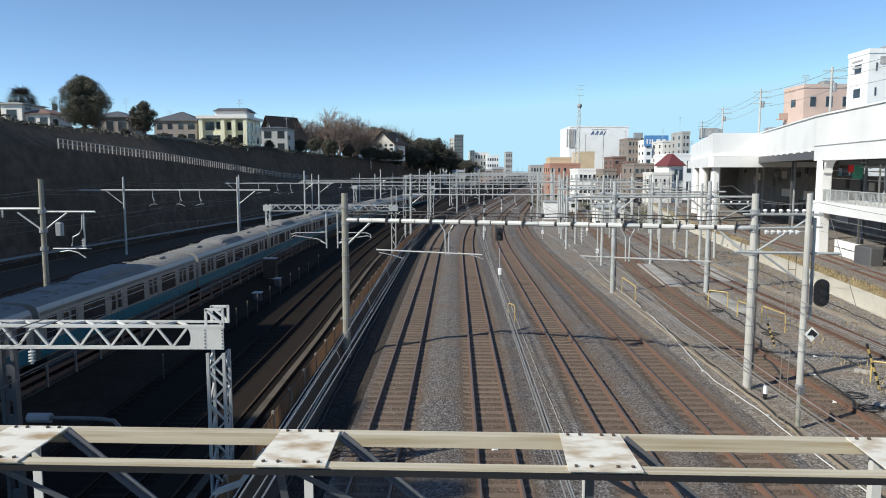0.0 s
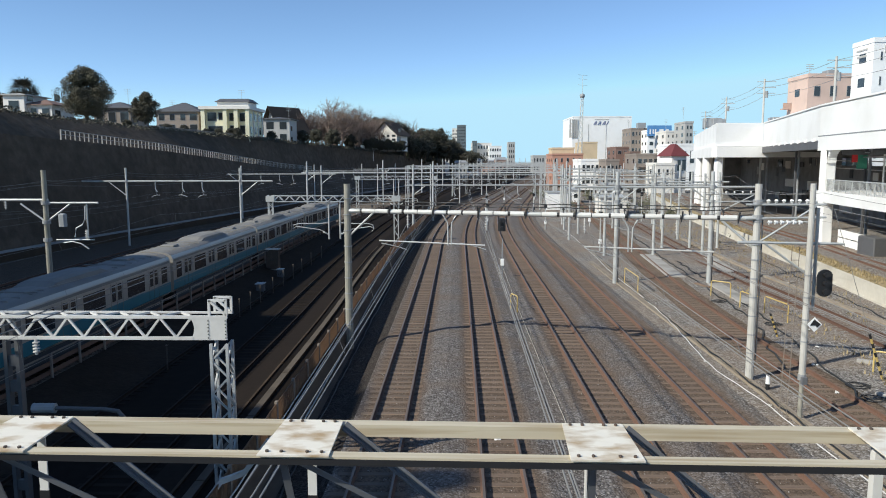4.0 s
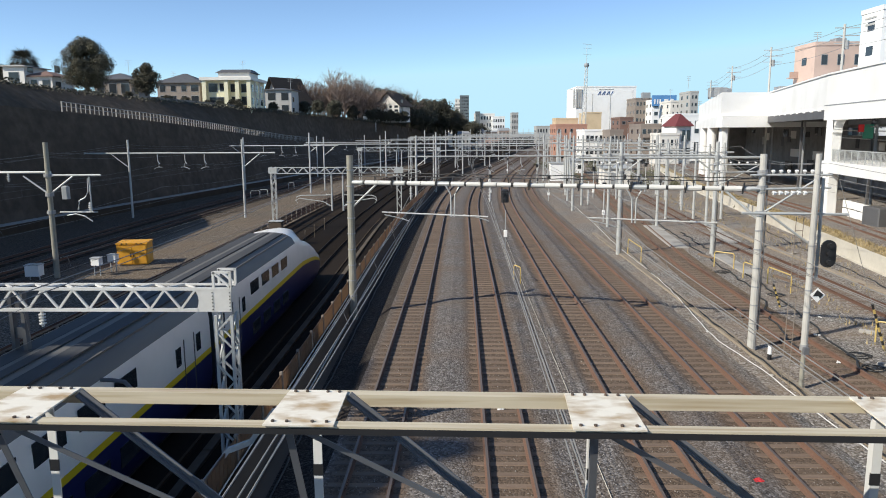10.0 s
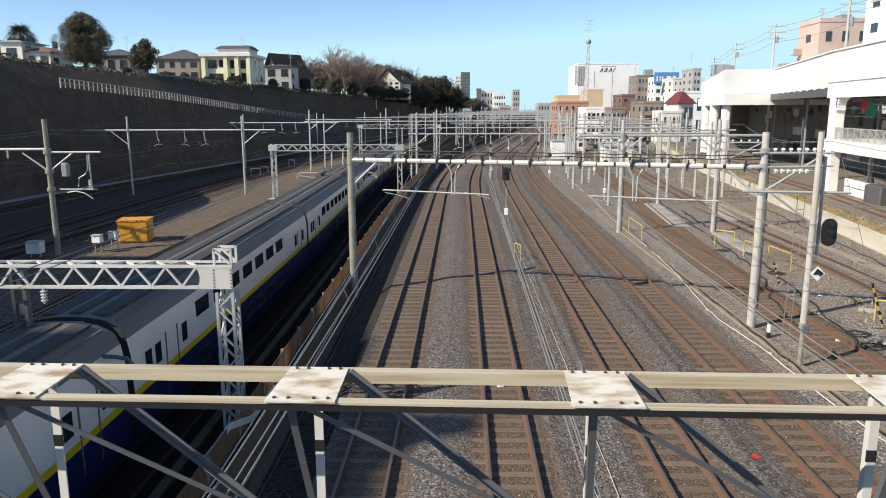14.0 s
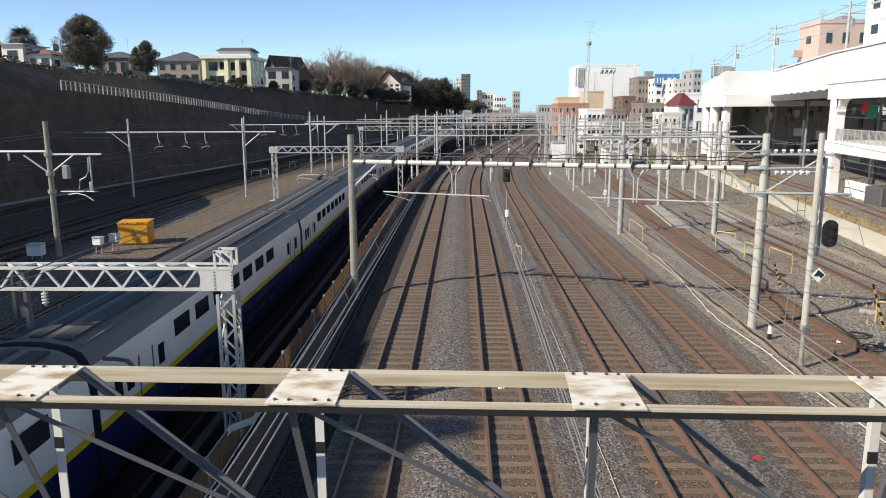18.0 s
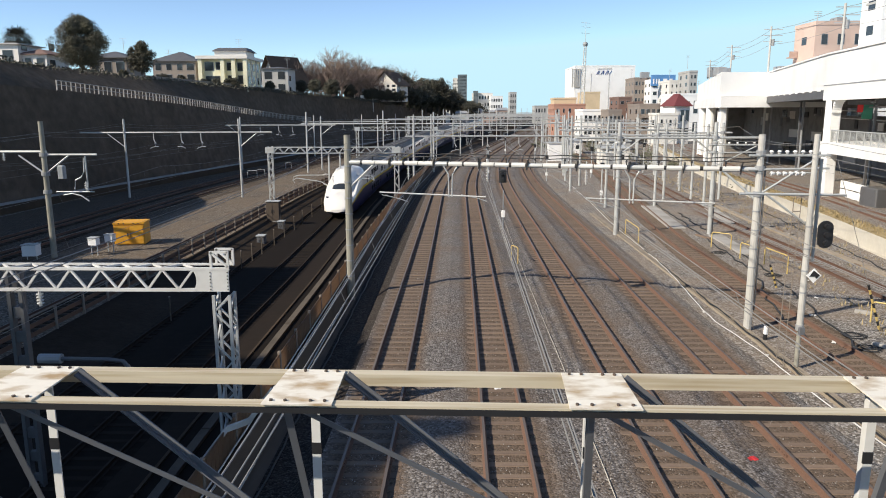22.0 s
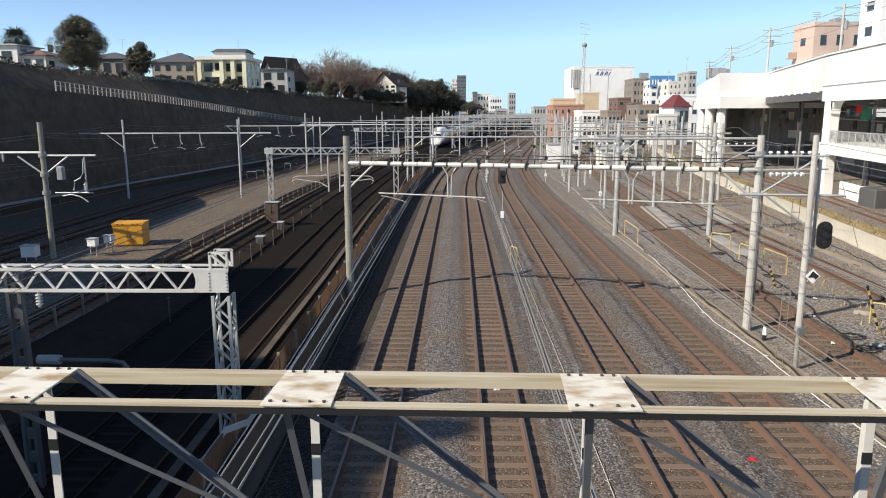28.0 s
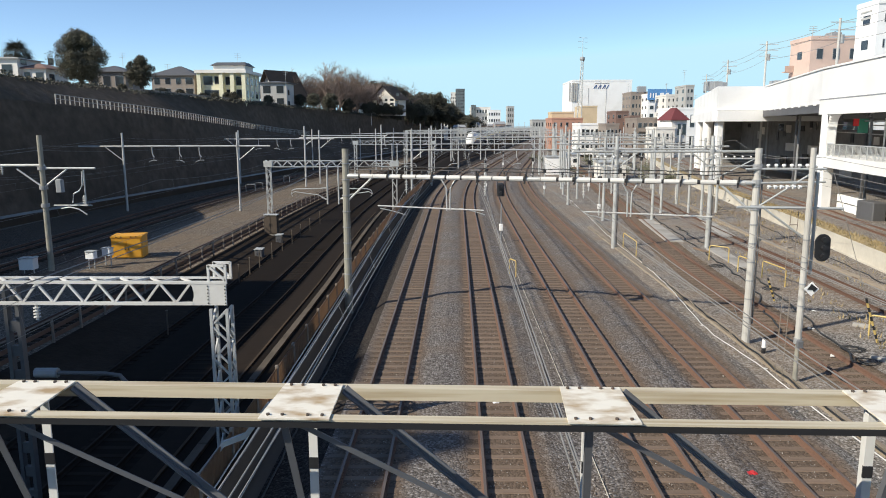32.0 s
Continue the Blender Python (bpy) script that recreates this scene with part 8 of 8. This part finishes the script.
def yard_bushes():
    """Dusty green shrubs and climbing weeds among the far sidings."""
    r = random.Random(77)
    b = Build()
    spots = [(r.uniform(19, 38), r.uniform(108, 190), r.uniform(0.6, 1.6)) for i in range(60)] + [(yard_wall_x(y) + 0.6, y, 0.5) for y in range(70, 150, 3)]
    for x, y, s in spots:
        if min(abs(x - track_5(y)), abs(x - track_6(y)), abs(x - track_7(y))) < 1.8:
            continue
        for k in range(90):
            p = Vector((x + r.gauss(0, 0.5) * s, y + r.gauss(0, 0.7) * s, -0.1 + abs(r.gauss(0, 0.55)) * s))
            u = Vector((r.gauss(0, 1), r.gauss(0, 1), r.gauss(0, 1))).normalized() * r.uniform(0.08, 0.2)
            w = u.orthogonal().normalized() * r.uniform(0.06, 0.14)
            b.quad(p - u, p + w, p + u, p - w)
    solid("yard_shrubs", b, M_DUSTLEAF, "dusty grey-green shrubs among the far sidings", "shrubs", kind="stuff")


M_DUSTLEAF = material("dusty_leaf", (0.12, 0.125, 0.075), 0.8, grain=0.4, scale=2.5, stain=(0.17, 0.14, 0.08), stain_amount=0.6, stain_scale=0.3, bump=0)
yard_bushes()


def small_pole(x, y, h, label="slim grey signal pole with a small lamp box"):
    t = thing("signal_pole", label, "pole", x, y, -0.3, 0, group="signal poles")
    b = Build()
    b.tube((0, 0, 0), (0, 0, h), 0.07, 7)
    part("pole", b, M_GALV, t)
    b = Build()
    b.cbox(-0.2, 0.2, -0.12, 0.12, h * 0.72, h * 0.72 + 0.55, 0.05)
    part("lamp_box", b, M_BLACK, t)
    b = Build()
    b.cbox(-0.15, 0.15, -0.1, 0.1, 0.7, 1.15, 0.03)
    part("cable_box", b, M_WHITE, t)


for x, y, h in ((13.9, 70, 4.6), (17.6, 96, 5.0), (21.8, 112, 4.8), (11.2, 92, 3.8), (12.4, 118, 4.2), (26.5, 104, 5.2), (29, 128, 5), (16, 152, 5), (3.9, 96, 3.6), (4.6, 118, 3.6), (9.6, 150, 4)):
    small_pole(x, y, h)


# white hut's neighbours and platform edge beyond the throat
for i in range(9):
    y = 108 + i * 6
    x = track_6(y) + 3.6
    t = thing("fence_panel", "low pale mesh fence panel beside the siding", "fence", x, y, -0.28, -8, group="yard fence panels")
    b = Build()
    b.box(-0.03, 0.03, 0, 5.8, 0.95, 1.05)
    b.box(-0.03, 0.03, 0, 5.8, 0.15, 0.22)
    part("rail", b, M_GALV, t)
    for k in range(5):
        b = Build()
        b.box(-0.035, 0.035, k * 1.45 - 0.035, k * 1.45 + 0.035, 0, 1.1)
        part("post", b, M_GALV, t)


# ---- detail on the far houses: eaves troughs, balconies and garden walls on the bank ----
def garden_wall(y0, y1, h, mat, label):
    t = thing("garden_wall", label, "wall", kind="structure")
    y = y0
    while y < y1:
        n = min(4.0, y1 - y)
        b = Build()
        a, c = rim_x(y) - 1.2, rim_x(y + n) - 1.2
        b.bar((a, y, bank_top(y) + h / 2), (c, y + n - 0.06, bank_top(y + n) + h / 2), 0.15, h)
        part("wall_panel", b, mat, t)
        y += n


garden_wall(121, 146, 0.6, M_GREYBROWN, "low brown garden wall along the bank's rim")
garden_wall(150, 180, 0.55, M_GREYBROWN, "low brown garden wall along the bank's rim")
garden_wall(236, 262, 1.3, M_WHITE_TILE, "pale fence along the far bank's rim")
for x, y, z in ((-66.5, 168, 19.8), (-64, 140, 19.6), (-49, 164, 21.7), (-44, 188, 19.7)):
    t = thing("roof_aerial", "thin grey aerial on a house roof", "aerial", x, y, z - 0.4, 0, group="roof aerials")
    b = Build()
    b.tube((0, 0, 0), (0, 0, 3.2), 0.035, 5)
    part("pole", b, M_GALV, t)
    for k in (2.3, 2.7, 3.1):
        b = Build()
        b.tube((-0.7, 0, k), (0.7, 0, k), 0.02, 4)
        part("rod", b, M_GALV, t)

# ---- low town on the horizon ----
r_far = random.Random(404)
for i in range(22):
    y = 400 + r_far.uniform(0, 70)
    x = -34 + i * 4.3 + r_far.uniform(-1, 1)
    w, h = r_far.uniform(5, 9), r_far.uniform(6.5, 11.5) + (3 if x < 0 else 0)
    m = r_far.choice((M_GREYWALL, M_WHITE_TILE, M_GREYBROWN, M_PINKDARK, M_WHITE))
    if 30 < x < 47:
        continue
    t = thing("far_house", "small pale town house far along the line", "house", x, y, -1, 0, group="far town houses")
    b = Build()
    b.box(-w / 2, w / 2, 0, 9, 0, h)
    part("wall", b, m, t)
    b = Build()
    rh = r_far.uniform(0.3, 2.2)
    b.rings([[(-w / 2 - 0.3, -0.3, h), (w / 2 + 0.3, -0.3, h), (w / 2 + 0.3, 9.3, h), (-w / 2 - 0.3, 9.3, h)],
             [(-w / 2 + 0.6, 3, h + rh), (w / 2 - 0.6, 3, h + rh), (w / 2 - 0.6, 6, h + rh), (-w / 2 + 0.6, 6, h + rh)]])
    part("roof", b, r_far.choice((M_ROOF, M_ROOFBROWN, M_GREYPAINT)), t)
    for j in range(2):
        for k in range(3):
            b = Build()
            cx = (k - 1) * w / 3.2
            b.box(cx - 0.5, cx + 0.5, -0.05, 0.03, h - 2.2 - 2.8 * j, h - 1.0 - 2.8 * j)
            part("window", b, M_GLASS, t)
for x, y, z, sc in ((-27.5, 300, 10.2, 2.2), (-25, 303, 10.2, 2.45), (-22.5, 300, 10, 2.2), (-30, 296, 10.5, 2.0), (-20.5, 306, 9.6, 1.8), (-33, 284, 11, 1.9), (-38, 276, 11.5, 1.8), (-44, 268, 12, 1.8), (-50, 262, 12.4, 1.8)):
    bare(int(abs(x)) % 3, x, y, z, sc)
for x, y, z, sc in ((-15, 330, 8.6, 2.1), (-12, 334, 8.6, 2.0), (-9, 332, 8.2, 2.0), (-6.5, 338, 7.6, 1.7), (-17.5, 322, 9, 1.8), (-3, 345, 7, 1.6), (-18.5, 300, 9.6, 1.2), (-15.5, 306, 9.2, 1.3)):
    leafy(2 if int(abs(x)) % 2 else 1, x, y, z, sc, "dusky evergreen tree on the far bank's crest")
# tree mass that closes the view below the far towers
for k in range(12):
    y = 430 + r_far.uniform(-15, 25)
    leafy(2 if k % 3 else 1, -36 + k * 4.2 + r_far.uniform(-1, 1), y, 1.0, (3.9 - 0.2 * k) * r_far.uniform(0.85, 1.08), "dark evergreen tree far along the line")

# ---- small litter and fittings near the bridge ----
def crumple(name, x, y, z, s, mat, label):
    rc = random.Random(int(x * 100 + y))
    b = Build()
    for i in range(5):
        a = rc.uniform(0, 6.28)
        cx, cy = rc.uniform(-s, s), rc.uniform(-s, s) * 0.6
        b.cbox(cx - s * 0.5, cx + s * 0.5, cy - s * 0.35, cy + s * 0.35, 0, s * rc.uniform(0.3, 0.7), s * 0.12)
    return solid(name, b, mat, label, "litter", "litter on the ballast", at=pose(x, y, z, 0, 0, rc.uniform(0, 180)))


crumple("paper_scrap", 1.22, 21.4, -0.17, 0.12, M_WHITE, "crumpled white paper scraps between the rails")
for x, y, s in ((11.0, 24.6, 0.06), (10.6, 30.2, 0.07), (9.95, 22.0, 0.05), (6.9, 19.5, 0.05), (14.2, 26.3, 0.08), (15.2, 30.0, 0.09), (16.8, 33.0, 0.08), (18.0, 36.5, 0.1)):
    crumple("paper_scrap", x, y, -0.2 if x > 11.5 else -0.12, s, M_BANDWHITE, "small pale scrap lying on the ballast")


def rail_joint(fx, y, side):
    """Fishplates with bolts at a rail joint."""
    t = thing("rail_joint", "rusty bolted plates at a rail joint", "rail joint", fx(y) + side * 0.57, y, 0, 0, group="rail joints")
    for s in (-1, 1):
        b = Build()
        b.box(s * 0.03 - 0.014, s * 0.03 + 0.014, -0.3, 0.3, -0.13, -0.05)
        part("plate", b, M_RAIL_ORANGE, t)
        for k in range(4):
            b = Build()
            b.tube((s * 0.04, -0.22 + k * 0.147, -0.09), (s * 0.065, -0.22 + k * 0.147, -0.09), 0.02, 6)
            part("bolt", b, M_RAIL_RUST, t)


for fx, ys in ((TRACK_1, (16.4, 41)), (TRACK_2, (14.2, 39)), (TRACK_3, (19.4, 44)), (TRACK_4, (17.2, 42))):
    for y in ys:
        for side in (-1, 1):
            rail_joint(fx, y, side)


# wires that cross above the yard, from mast to mast
for pts in ([(11.6, 23.7, 7.4), (19.5, 51, 7.4), (24.5, 80, 7.6)], [(11.6, 28.2, 7.3), (17.5, 51, 7.3), (22.5, 66, 7.3)], [(11.6, 23.8, 6.4), (25.5, 72, 6.8)],
            [(-5.2, 33.5, 7.2), (-6.6, 76, 4.8)], [(11.3, 51, 7.2), (17.5, 51, 7.4)]):
    feeder(pts, 0.01, "dark feeder wire strung across the yard")
lay_all()
motions()
